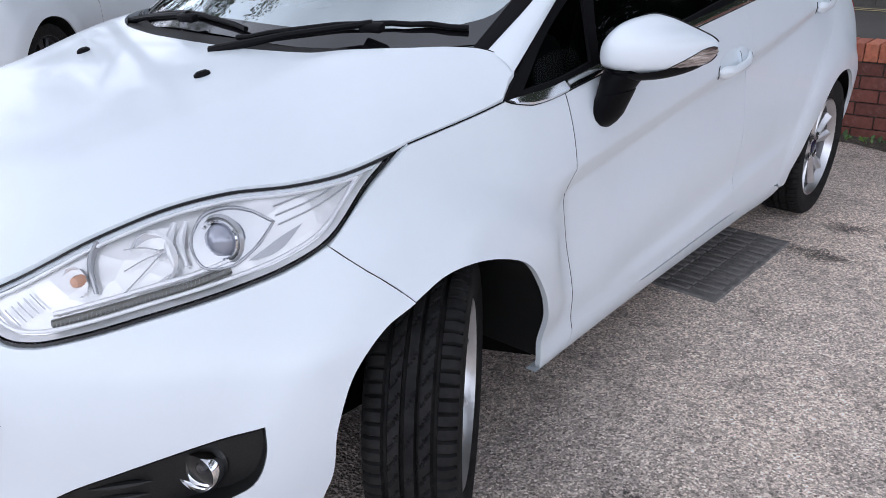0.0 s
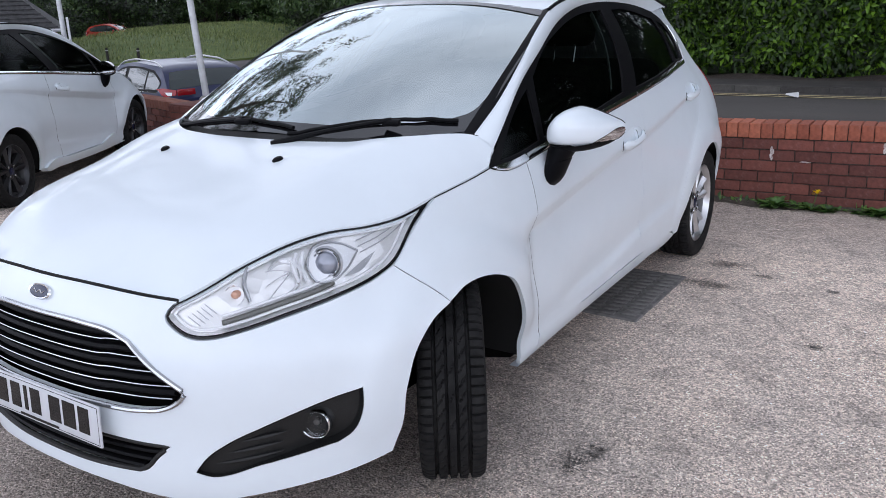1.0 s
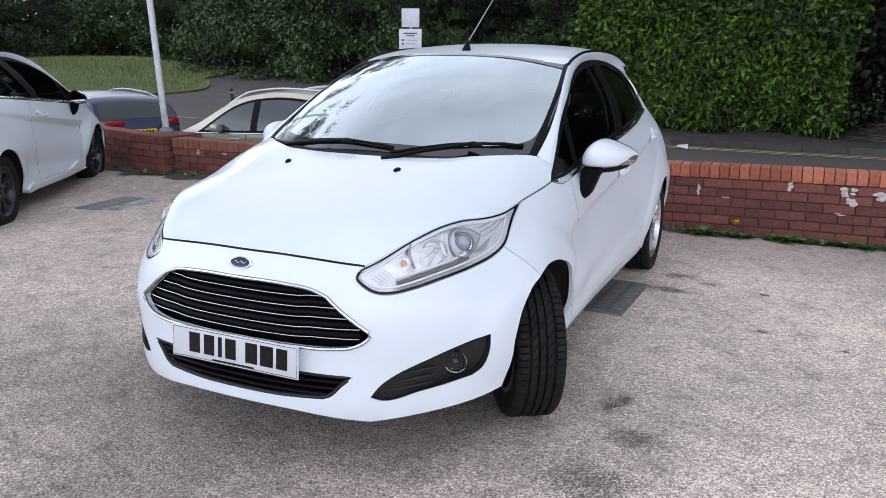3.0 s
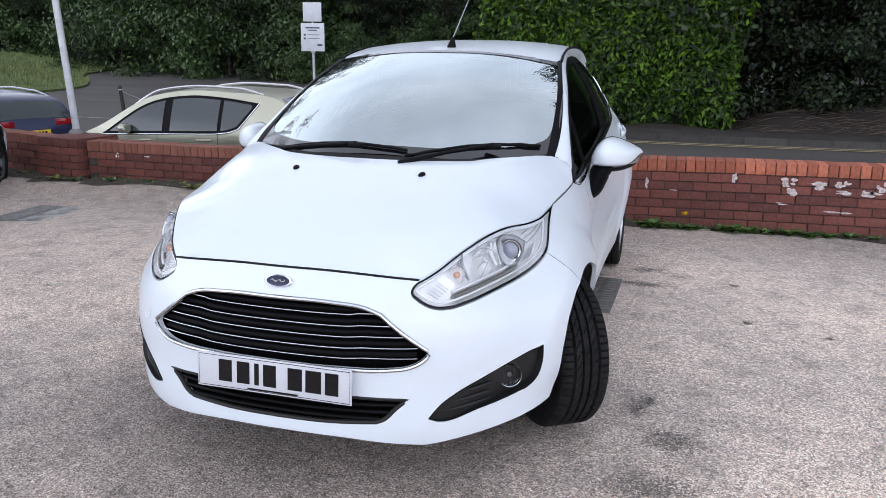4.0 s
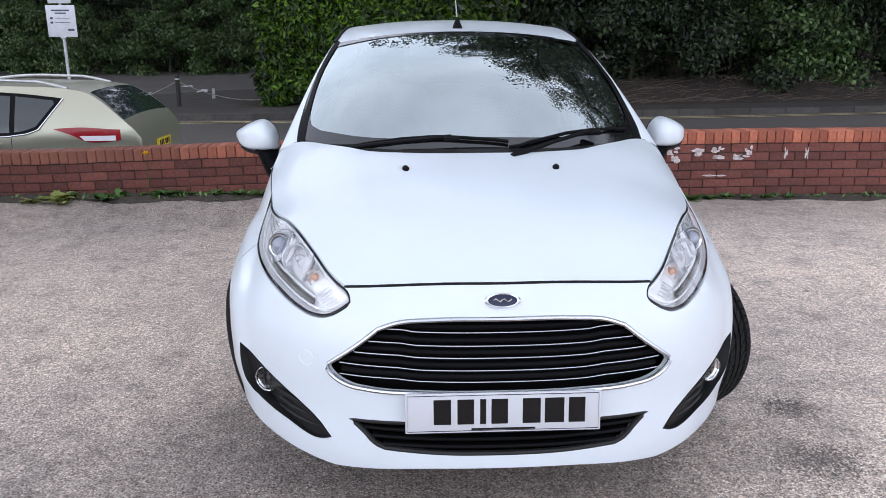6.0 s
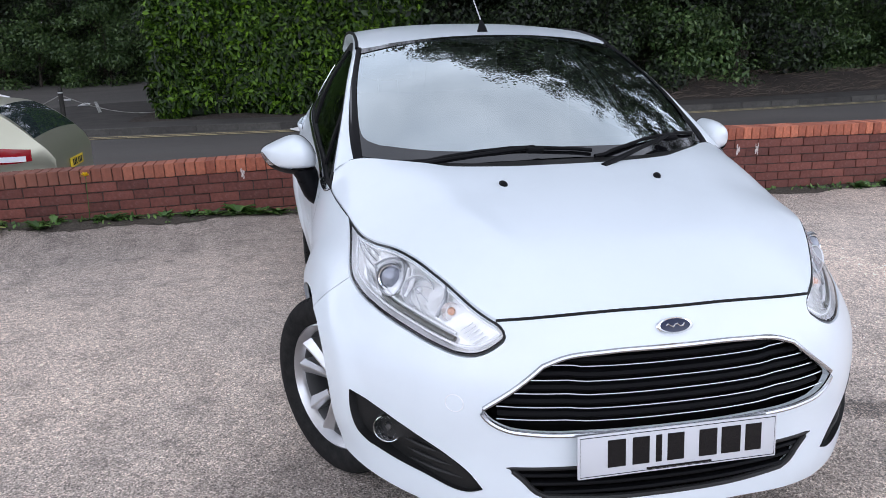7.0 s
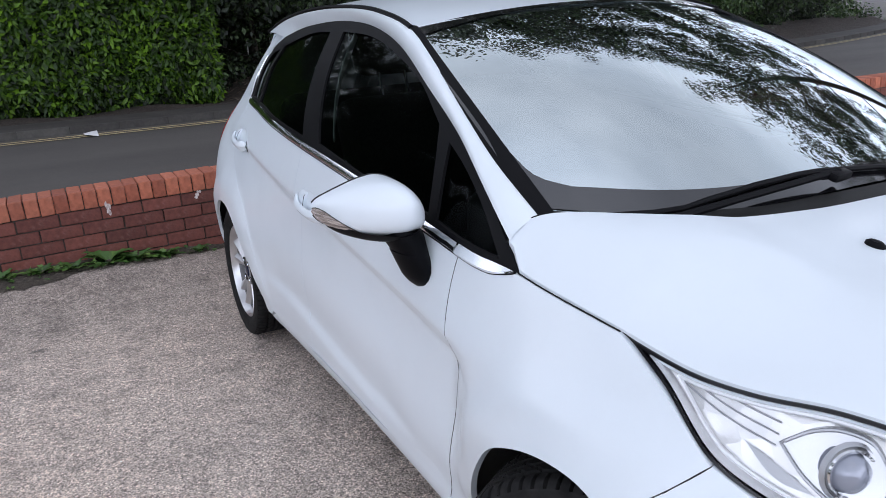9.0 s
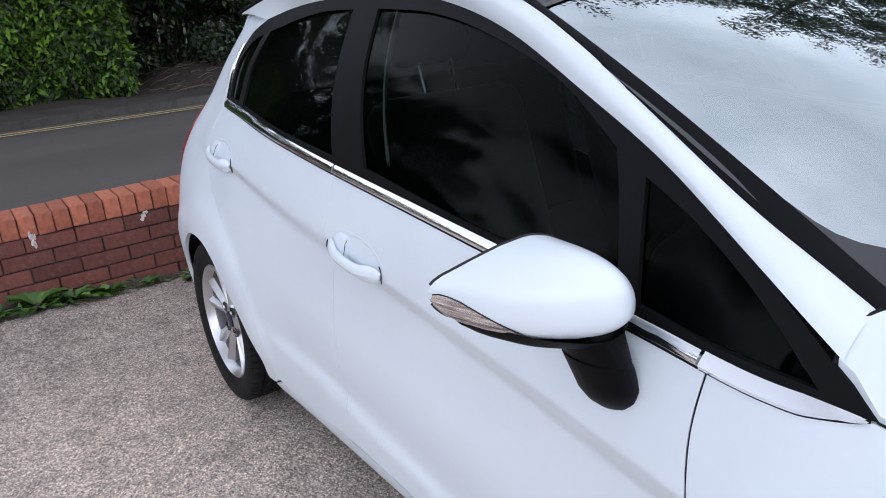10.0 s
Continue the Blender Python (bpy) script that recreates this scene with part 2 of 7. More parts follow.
WHITE_PLATE = material("white_reflective_plate", (0.62, 0.63, 0.66), 0.4)
YELLOW_PLATE = material("yellow_reflective_plate", (0.78, 0.55, 0.03), 0.4)

# ---- geometry helpers ----
from mathutils.geometry import delaunay_2d_cdt


def mesh(name, verts, faces, smooth=True, angle=35):
    d = bpy.data.meshes.new(name)
    d.from_pydata([tuple(map(float, v)) for v in verts], [], [tuple(map(int, f)) for f in faces])
    d.update()
    if smooth:
        d.shade_smooth()
        d.set_sharp_from_angle(angle=radians(angle))
    return d


def from_bm(name, bm, smooth=True, angle=35):
    bmesh.ops.recalc_face_normals(bm, faces=bm.faces)
    d = bpy.data.meshes.new(name)
    bm.to_mesh(d)
    bm.free()
    if smooth:
        d.shade_smooth()
        d.set_sharp_from_angle(angle=radians(angle))
    return d


def part(name, data, mat, parent=None, label="", at=None):
    """One mesh object, under a thing or a part if one is given."""
    ob = new(name, data)
    if not data.materials:
        data.materials.append(mat)
    elif data.materials[0] != mat:
        ob.material_slots[0].link = "OBJECT"
        ob.material_slots[0].material = mat
    if parent:
        ob.parent = parent
    if at is not None:
        ob.matrix_basis = at
    return tagged(ob, label)


def thing(name, label, category, group="", at=None, kind=""):
    ob = new(name)
    ob.empty_display_size = 0.2
    if at is not None:
        ob.matrix_basis = at
    return tagged(ob, label, category, group, kind)


def box(w, d, h, bevel=0.01, segments=2, z0=0.0):
    """A bevelled block, centred in x and y, standing on z0."""
    bm = bmesh.new()
    bmesh.ops.create_cube(bm, size=1)
    bmesh.ops.scale(bm, vec=(w, d, h), verts=bm.verts)
    bmesh.ops.translate(bm, vec=(0, 0, h / 2 + z0), verts=bm.verts)
    if bevel:
        bmesh.ops.bevel(bm, geom=list(bm.edges), offset=bevel, segments=segments, affect="EDGES", profile=0.5)
    return bm


def lathe(profile, n=48, axis="X", closed=False):
    """Revolves (along, radius) pairs about an axis."""
    v, f = [], []
    for i in range(n):
        a = 2 * math.pi * i / n
        for h, r in profile:
            p = (h, r * math.cos(a), r * math.sin(a))
            v.append(p if axis == "X" else ((p[1], p[2], p[0]) if axis == "Z" else (p[2], p[0], p[1])))
    k = len(profile)
    for i in range(n):
        j = (i + 1) % n
        for q in range(k if closed else k - 1):
            r = (q + 1) % k
            f.append((i * k + q, i * k + r, j * k + r, j * k + q))
    return v, f


def tube(path, radius, n=8, closed=False, flat=1.0, up=None, caps=True):
    """A round or flattened bar along a path; radius is one number or one for each point."""
    path = [Vector(p) for p in path]
    m = len(path)
    rad = radius if isinstance(radius, (list, tuple)) else [radius] * m
    v, f = [], []
    ref = Vector(up) if up else Vector((0, 0, 1))
    for i, p in enumerate(path):
        a = path[(i - 1) % m] if closed or i else p
        b = path[(i + 1) % m] if closed or i < m - 1 else p
        t = (b - a).normalized()
        s = t.cross(ref)
        if s.length < 1e-4:
            s = t.cross(Vector((1, 0, 0)))
        s.normalize()
        u = s.cross(t).normalized()
        for k in range(n):
            g = 2 * math.pi * k / n
            v.append(p + s * math.cos(g) * rad[i] * flat + u * math.sin(g) * rad[i])
    for i in range(m if closed else m - 1):
        j = (i + 1) % m
        for k in range(n):
            q = (k + 1) % n
            f.append((i * n + k, i * n + q, j * n + q, j * n + k))
    if caps and not closed:
        f.append(tuple(range(n - 1, -1, -1)))
        f.append(tuple((m - 1) * n + k for k in range(n)))
    return v, f


def joined(*pieces):
    v, f = [], []
    for pv, pf in pieces:
        k = len(v)
        v += list(pv)
        f += [tuple(i + k for i in q) for q in pf]
    return v, f


def cubic(ts, vs, t):
    """Smooth cubic interpolation of one value (or rows of values) over ts."""
    ts, vs, t = np.asarray(ts, float), np.asarray(vs, float), np.asarray(t, float)
    h = np.diff(ts)
    hs = h if vs.ndim == 1 else h[:, None]
    d = np.diff(vs, axis=0) / hs
    m = np.zeros_like(vs)
    m[1:-1] = (hs[1:] * d[:-1] + hs[:-1] * d[1:]) / (hs[:-1] + hs[1:])
    m[0], m[-1] = d[0], d[-1]
    i = np.clip(np.searchsorted(ts, t) - 1, 0, len(ts) - 2)
    u, hh = np.clip((t - ts[i]) / h[i], 0, 1), h[i]
    if vs.ndim > 1:
        u, hh = u[..., None], hh[..., None]
    return vs[i] * (1 + 2 * u) * (1 - u) ** 2 + m[i] * hh * u * (1 - u) ** 2 + vs[i + 1] * u * u * (3 - 2 * u) + m[i + 1] * hh * u * u * (u - 1)


def spline(pts, step=0.015):
    """A smooth open line through points, resampled evenly."""
    p = np.asarray(pts, float)
    t = np.concatenate([[0], np.cumsum(np.linalg.norm(np.diff(p, axis=0), axis=1))])
    n = max(2, int(t[-1] / step) + 1)
    return cubic(t, p, np.linspace(0, t[-1], n)) if len(p) > 2 else p[0] + (p[1] - p[0]) * np.linspace(0, 1, n)[:, None]


def outline(*runs, step=0.015):
    """A closed outline from smooth runs that meet in corners."""
    out = []
    for r in runs:
        out += [tuple(q) for q in spline(r, step)[:-1]]
    return out


def within(poly, pts):
    poly, pts = np.asarray(poly, float), np.asarray(pts, float)
    x, y = pts[:, 0], pts[:, 1]
    r = np.zeros(len(pts), bool)
    a, b = poly, np.roll(poly, -1, axis=0)
    for (x1, y1), (x2, y2) in zip(a, b):
        if y1 == y2:
            continue
        r ^= ((y1 > y) != (y2 > y)) & (x < (x2 - x1) * (y - y1) / (y2 - y1) + x1)
    return r


def clear_of(loop, pts, gap):
    loop, pts = np.asarray(loop, float), np.asarray(pts, float)
    keep = np.ones(len(pts), bool)
    for q in loop:
        keep &= (pts[:, 0] - q[0]) ** 2 + (pts[:, 1] - q[1]) ** 2 > gap * gap
    return keep


def panel(outer, surface, holes=(), step=0.03, fold=0.014, flip=False, creases=()):
    """A sheet with the given outline (and holes) in a surface's own two coordinates, with its edges folded inwards.
    surface(a, b, inset) gives the places."""
    loops = [list(outer)] + [list(h) for h in holes]
    o = np.asarray(outer, float)
    (x0, y0), (x1, y1) = o.min(0), o.max(0)
    gx, gy = np.meshgrid(np.arange(x0 + step / 2, x1, step), np.arange(y0 + step / 2, y1, step))
    g = np.stack([gx.ravel(), gy.ravel()], -1)
    if len(g):
        g = g[within(o, g)]
    for h in holes:
        g = g[~within(h, g)]
    for q in loops:
        g = g[clear_of(q, g, step * 0.55)]
    pts, edges = [], []
    for q in loops:
        k = len(pts)
        pts += [Vector(p) for p in q]
        edges += [(k + i, k + (i + 1) % len(q)) for i in range(len(q))]
    for line in creases:
        line = np.asarray(line, float)
        ok = within(o, line)
        for q in loops:
            ok &= clear_of(q, line, .006)
        if len(g):
            g = g[clear_of(line, g, step * .5)]
        last = None
        for p, keep in zip(line, ok):
            if keep:
                pts.append(Vector(p))
                if last is not None:
                    edges.append((last, len(pts) - 1))
            last = len(pts) - 1 if keep else None
    pts += [Vector(p) for p in g]
    v2, e2, f2, *_ = delaunay_2d_cdt(pts, edges, [], 0, 1e-6)
    v2 = np.array([tuple(p) for p in v2])
    c = np.array([v2[list(f)].mean(0) for f in f2])
    ok = within(o, c)
    for h in holes:
        ok &= ~within(h, c)
    faces = [tuple(f) for f, k in zip(f2, ok) if k]
    top = surface(v2[:, 0], v2[:, 1], 0.0)
    verts = [tuple(p) for p in top]
    if fold:
        # boundary edges of the kept faces, in face order
        seen = {}
        for f in faces:
            for i in range(len(f)):
                a, b = f[i], f[(i + 1) % len(f)]
                if (b, a) in seen:
                    del seen[(b, a)]
                else:
                    seen[(a, b)] = True
        rim = sorted({i for e in seen for i in e})
        lower = {}
        for depth in (fold,):
            low = surface(v2[rim][:, 0], v2[rim][:, 1], depth)
            for i, p in zip(rim, low):
                lower[i] = len(verts)
                verts.append(tuple(p))
        for a, b in seen:
            faces.append((b, a, lower[a], lower[b]))
    if flip:
        faces = [tuple(reversed(f)) for f in faces]
    return verts, faces


def facing_out(me, centre=(0, 1.2, .5)):
    """Turn a pane so that its face looks away from the car's middle."""
    way = sum((p.center - Vector(centre)).normalized().dot(p.normal) * p.area for p in me.polygons)
    if way < 0:
        me.flip_normals()
    return me


def mirrored(vf):
    v, f = vf
    return [(-p[0], p[1], p[2]) for p in v], [tuple(reversed(q)) for q in f]


def smooth01(a, b, x):
    t = np.clip((x - a) / (b - a), 0, 1)
    return t * t * (3 - 2 * t)

# ---- ground: car park, road, far land ----
def tarmac_height(x, y):
    fall = -.07 * (1 - smooth01(-6.5, -3.0, x))
    bank = fall + .085 * smooth01(3.1, 3.85, y) * (1 - smooth01(-1.6, .3, x))
    return bank + .005 * np.sin(x * 1.7 + .4) * np.sin(y * 1.3) * smooth01(1.0, 2.5, np.hypot(x, y - 1.2) - .6)


def sheet(xs, ys, height):
    gx, gy = np.meshgrid(xs, ys, indexing="ij")
    v = np.stack([gx, gy, height(gx, gy)], -1).reshape(-1, 3)
    m = len(ys)
    return v, [(i * m + j, (i + 1) * m + j, (i + 1) * m + j + 1, i * m + j + 1) for i in range(len(xs) - 1) for j in range(m - 1)]


def structure(name, vf, mat, label, category):
    return tagged(part(name, mesh(name, *vf), mat), label, category, kind="structure")


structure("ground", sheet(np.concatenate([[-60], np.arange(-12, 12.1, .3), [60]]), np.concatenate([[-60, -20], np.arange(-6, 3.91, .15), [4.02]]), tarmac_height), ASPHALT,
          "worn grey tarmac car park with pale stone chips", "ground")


def road_edge(x):
    return 15.9 + .006 * np.maximum(x, 0) ** 2


def road_height(x, y):
    return -.80 + .024 * (np.clip(y, 3.9, 15.9) - 3.9) + .012 * np.maximum(0, y - 30) - .2 * smooth01(5.5, 10.5, -np.asarray(x, float))


structure("road", sheet(np.concatenate([np.arange(-300, -30, 15), np.arange(-30, 30.1, 1.5), np.arange(45, 301, 15)]), np.concatenate([np.arange(4.02, 20, .9), np.arange(20, 60, 4), np.arange(60, 500, 40)]), road_height), ROAD,
          "dark tarmac road below the car park", "road")

# ---- the hatchback: a body skin around the car, with s along its waist from the nose and z for height ----
PLAN = np.array([(-.2, -.735), (0, -.745), (.2, -.735), (.38, -.70), (.524, -.637), (.649, -.526), (.747, -.385), (.812, -.224), (.847, -.03),
                 (.852, .2), (.846, .6), (.846, 1.2), (.852, 1.8), (.858, 2.3), (.85, 2.65), (.81, 2.92), (.70, 3.07), (.45, 3.15), (0, 3.18), (-.2, 3.18)])
chord = np.concatenate([[0], np.cumsum(np.hypot(*np.diff(PLAN, axis=0).T))])
WAIST = cubic(chord, PLAN, np.linspace(0, chord[-1], 4000))
ALONG = np.concatenate([[0], np.cumsum(np.hypot(*np.diff(WAIST, axis=0).T))])
ALONG -= np.interp(0, WAIST[:300, 0], ALONG[:300])
LEVELS = [.10, .16, .22, .30, .40, .50, .60, .66, .72, .80, .88, .96, 1.06, 1.20, 1.38]
# how far the skin lies inside the waist line at each level: station along the waist, then the section there
NOSE = (0.0, [.16, .06, .012, .005, .005, 0, .012, .03, .055, .12, .19, .26, .35, .45, .6])
GRILLE_END = (.45, [.16, .06, .014, .006, .005, 0, .012, .035, .07, .13, .19, .25, .33, .43, .57])
FOG_SECTION = (.75, [.16, .08, .022, .010, .006, .004, .024, .055, .09, .14, .20, .25, .32, .41, .54])
CORNER = (1.0, [.16, .09, .026, .011, .006, .006, .024, .060, .088, .135, .19, .23, .29, .38, .50])
ARCH_FRONT = (1.2, [.16, .09, .036, .016, .010, .004, .014, .041, .072, .117, .172, .207, .247, .327, .447])
WING = (1.55, [.15, .09, .05, .045, .025, .012, .008, .022, .036, .068, .10, .135, .185, .28, .4])
DOOR_FRONT = (2.2, [.15, .1, .06, .05, .042, .034, .029, .029, .033, .045, .066, .096, .135, .205, .345])
DOOR_REAR = (3.2, [.15, .1, .06, .045, .036, .027, .021, .020, .023, .034, .052, .078, .122, .2, .335])
HAUNCH = (3.65, [.15, .1, .05, .03, .015, .004, 0, .006, .014, .03, .055, .09, .16, .24, .38])
REAR_CORNER = (4.15, [.15, .1, .05, .03, .015, .004, 0, .004, .014, .032, .06, .105, .18, .27, .41])
TAIL = (5.2, [.2, .12, .05, .02, 0, 0, 0, .01, .02, .04, .07, .12, .2, .3, .45])
SECTIONS = [NOSE, GRILLE_END, FOG_SECTION, CORNER, ARCH_FRONT, WING, DOOR_FRONT, DOOR_REAR, HAUNCH, REAR_CORNER, TAIL]
AT = np.array([a for a, _ in SECTIONS])


def waist(s):
    x, y = np.interp(s, ALONG, WAIST[:, 0]), np.interp(s, ALONG, WAIST[:, 1])
    tx = np.interp(s + .01, ALONG, WAIST[:, 0]) - np.interp(s - .01, ALONG, WAIST[:, 0])
    ty = np.interp(s + .01, ALONG, WAIST[:, 1]) - np.interp(s - .01, ALONG, WAIST[:, 1])
    n = np.hypot(tx, ty)
    return x, y, ty / n, -tx / n


def swage(y):
    """Height of the crease along the doors."""
    return cubic([.2, .42, .76, 1.31, 1.67, 2.28, 2.8], [.69, .708, .738, .797, .832, .908, .95], y)


def band_width(y):
    """Height of the facet that faces down below the crease."""
    return np.interp(y, [.5, .9, 1.3, 1.8, 2.3], [.074, .066, .054, .044, .026])


def skin(s, z, inset=0.0):
    """Places on the body's side, nose and tail; negative s is the other side."""
    s, z = np.atleast_1d(np.asarray(s, float)), np.atleast_1d(np.asarray(z, float))
    q = np.abs(s)
    x, y, nx, ny = waist(q)
    a = np.stack([cubic(LEVELS, sec, z) for _, sec in SECTIONS], -1)
    h = np.diff(AT)
    d = np.diff(a, axis=1) / h
    m = np.zeros_like(a)
    m[:, 1:-1] = (h[1:] * d[:, :-1] + h[:-1] * d[:, 1:]) / (h[:-1] + h[1:])
    i = np.clip(np.searchsorted(AT, q) - 1, 0, len(AT) - 2)
    r, hh = np.arange(len(q)), h[i]
    u = np.clip((q - AT[i]) / hh, 0, 1)
    o = a[r, i] * (1 + 2 * u) * (1 - u) ** 2 + m[r, i] * hh * u * (1 - u) ** 2 + a[r, i + 1] * u * u * (3 - 2 * u) + m[r, i + 1] * hh * u * u * (u - 1)
    # swage line along the doors: a narrow facet facing down that eases back out below; flared arches, lower door line
    below = swage(y) - z
    wide = band_width(y)
    o = o + .66 * wide * smooth01(.36, .56, y) * (1 - smooth01(2.4, 2.75, y)) * np.clip(below / wide, 0, 1) * (1 - smooth01(.09, .38, below))
    for cy, k in ((.04, .016), (2.55, .014)):
        ring = np.hypot(y - cy, z - .30)
        o = o - k * (1 - smooth01(.41, .50, ring)) * smooth01(.25, .40, z) * (np.abs(y - cy) < .7)
    low = z - (.30 + .10 * smooth01(1.0, 2.1, y))
    o = o + .013 * smooth01(.7, 1.0, y) * (1 - smooth01(1.9, 2.15, y)) * smooth01(0, .045, low) * (1 - smooth01(.06, .25, low))
    o = o + inset
    return np.stack([(x - nx * o) * np.where(s < 0, -1, 1), y - ny * o, z], -1)


def skin_in(depth):
    return lambda s, z, inset=0.0: skin(s, z, inset + depth)


# outlines on the skin
HL_TOP = [(.455, .722), (.55, .757), (.647, .79), (.79, .824), (.91, .836), (1.06, .833), (1.17, .836), (1.335, .859)]
HL_OUT = [(1.335, .859), (1.215, .806), (1.085, .730), (1.0, .706), (.893, .688), (.74, .667), (.62, .648), (.55, .640), (.50, .643), (.455, .662), (.425, .690), (.437, .712), (.455, .722)]
HOOD_LIP = [(0, .744), (.15, .743), (.30, .735), (.40, .727), (.455, .722)]
HOOD_SIDE = HL_TOP + [(1.45, .875), (1.60, .897)]
GRILLE = [[(0, .662), (.18, .66), (.29, .648), (.335, .632)], [(.335, .632), (.40, .58), (.474, .527)], [(.474, .527), (.478, .512), (.462, .495), (.42, .474), (.36, .466), (.2, .463), (0, .463)]]
LOWER = [[(0, .372), (.2, .372), (.418, .368)], [(.418, .368), (.38, .337), (.345, .302), (.32, .291)], [(.32, .291), (.18, .284), (0, .282)]]
FOG = [[(.905, .475), (.902, .42), (.872, .358), (.835, .337)], [(.835, .337), (.65, .314), (.50, .294), (.478, .303)], [(.478, .303), (.513, .345), (.578, .387), (.652, .416), (.764, .45), (.905, .475)]]
ARCH_F = [(1.213, .612), (1.139, .589), (1.074, .534), (1.030, .433), (1.012, .307), (.99, .255)]
ARCH_R = [(1.213, .612), (1.293, .634), (1.379, .633), (1.469, .612), (1.534, .582), (1.609, .504), (1.672, .40), (1.70, .30), (1.705, .225)]
GAP_WING = [(1.085, .730), (1.13, .690), (1.18, .647), (1.213, .612)]
GAP_DOOR = [(1.808, .897), (1.812, .80), (1.796, .71), (1.790, .655), (1.796, .56), (1.822, .42), (1.860, .262)]
DLO_TOP = [(1.60, .897), (1.677, .950), (1.80, 1.027), (1.962, 1.112), (2.142, 1.19), (2.431, 1.293), (2.755, 1.357), (3.005, 1.372), (3.30, 1.366), (3.60, 1.345), (3.80, 1.315)]
DLO_BACK = [(3.80, 1.315), (3.93, 1.25), (3.92, 1.16), (3.85, 1.068)]
DLO_LOW = [(3.85, 1.068), (3.4, 1.036), (2.875, .994), (2.25, .940), (1.9, .908), (1.72, .893), (1.60, .897)]


# lines that keep the crease of the doors crisp
ON_SIDE = np.arange(1.60, 4.0, .012)
SIDE_Y = waist(ON_SIDE)[1]
BAND = band_width(SIDE_Y)
CREASES = [np.stack([ON_SIDE, swage(SIDE_Y) - k], -1) for k in (-.004, .004)] + [np.stack([ON_SIDE, swage(SIDE_Y) - BAND - k], -1) for k in (-.003, .005)]


def flank(runs):
    """The same outline, closed across the middle from one side to the other."""
    half = outline(*runs)
    end = runs[-1][-1]
    right = half + [tuple(end)]
    left = [(-a, b) for a, b in reversed(right) if a > 1e-6]
    loop = right + left
    return [p for k, p in enumerate(loop) if math.dist(p, loop[k - 1]) > .002]


def edge_line(run, step=.02, inset=0.0):
    p = spline(run, step)
    return skin(p[:, 0], p[:, 1], inset)


# bonnet: a height over the plan
RIM = np.concatenate([edge_line(HOOD_LIP), edge_line(HOOD_SIDE)[1:], edge_line([(1.60, .897), (1.652, .946)])[1:]])
SIDE = edge_line(HOOD_SIDE)
HOOD_BACK = [(.737, .376), (.70, .382), (.66, .368), (.60, .318), (.54, .25), (.42, .152), (.22, .096), (0, .084)]


def hood_height(x, y):
    x = np.abs(x)
    mid = cubic([-.80, -.70, -.62, -.50, -.30, -.05, .10, .4], [.66, .725, .775, .835, .90, .958, .985, 1.02], y)
    xe = np.interp(y, SIDE[:, 1], SIDE[:, 0])
    ze = np.interp(y, SIDE[:, 1], SIDE[:, 2])
    a = np.clip(x / xe, 0, 1.1)
    z = mid - (mid - ze) * (0.10 * a ** 2 + 0.90 * a ** (4.2 + 5.5 * smooth01(-.15, .33, y)))
    z = z + .006 * smooth01(.50, .62, a) * (1 - smooth01(.62, .85, a)) * smooth01(-.62, -.3, y)
    return z


RIM_MISS = RIM[:, 2] - hood_height(RIM[:, 0], RIM[:, 1])


def hood(x, y, inset=0.0):
    x, y = np.atleast_1d(np.asarray(x, float)), np.atleast_1d(np.asarray(y, float))
    z = hood_height(x, y)
    d2 = (np.abs(x)[:, None] - RIM[:, 0]) ** 2 + (y[:, None] - RIM[:, 1]) ** 2
    w = 1 / (d2 + 2e-4) ** 2
    z = z + (w * RIM_MISS).sum(1) / w.sum(1) * np.exp(-d2.min(1) / .03)
    return np.stack([x, y, z - inset], -1)


# windscreen, roof
def screen(u, v, inset=0.0):
    """u from -1 to 1 across, v from 0 at the foot to 1 at the roof."""
    u, v = np.atleast_1d(np.asarray(u, float)), np.atleast_1d(np.asarray(v, float))
    xe = .660 - .092 * v + .022 * np.sin(np.pi * v)
    ye, ze = .355 + .775 * v, .972 + .37 * v + .025 * np.sin(np.pi * v)
    yc, zc = .125 + .925 * v, .985 + .407 * v + .04 * np.sin(np.pi * v)
    k = np.abs(u) ** 2.2
    return np.stack([u * xe, yc + (ye - yc) * k, zc + (ze - zc) * k - inset], -1)


RAIL = spline([(.664, .371, .985), (.666, .43, 1.018), (.663, .52, 1.062), (.640, .72, 1.168), (.603, .93, 1.272), (.570, 1.125, 1.347), (.552, 1.38, 1.395), (.54, 1.75, 1.418), (.53, 2.15, 1.412), (.515, 2.5, 1.385), (.50, 2.82, 1.335)], .03)


def roof(x, y, inset=0.0):
    x, y = np.atleast_1d(np.asarray(x, float)), np.atleast_1d(np.asarray(y, float))
    mid = cubic([1.0, 1.17, 1.5, 1.9, 2.3, 2.7, 3.0], [1.383, 1.408, 1.443, 1.457, 1.448, 1.415, 1.37], y)
    xe, ze = np.interp(y, RAIL[:, 1], RAIL[:, 0]), np.interp(y, RAIL[:, 1], RAIL[:, 2])
    return np.stack([x, y, mid - (mid - ze) * (np.abs(x) / xe) ** 2.4 - inset], -1)


def sides(name, vf, mat, root, label="", angle=35):
    """The part on the one side, and its mirror image on the other."""
    a = part(name, mesh(name, *vf, angle=angle), mat, root, label)
    b = part(name, mesh(name, *mirrored(vf), angle=angle), mat, root, label)
    return a, b


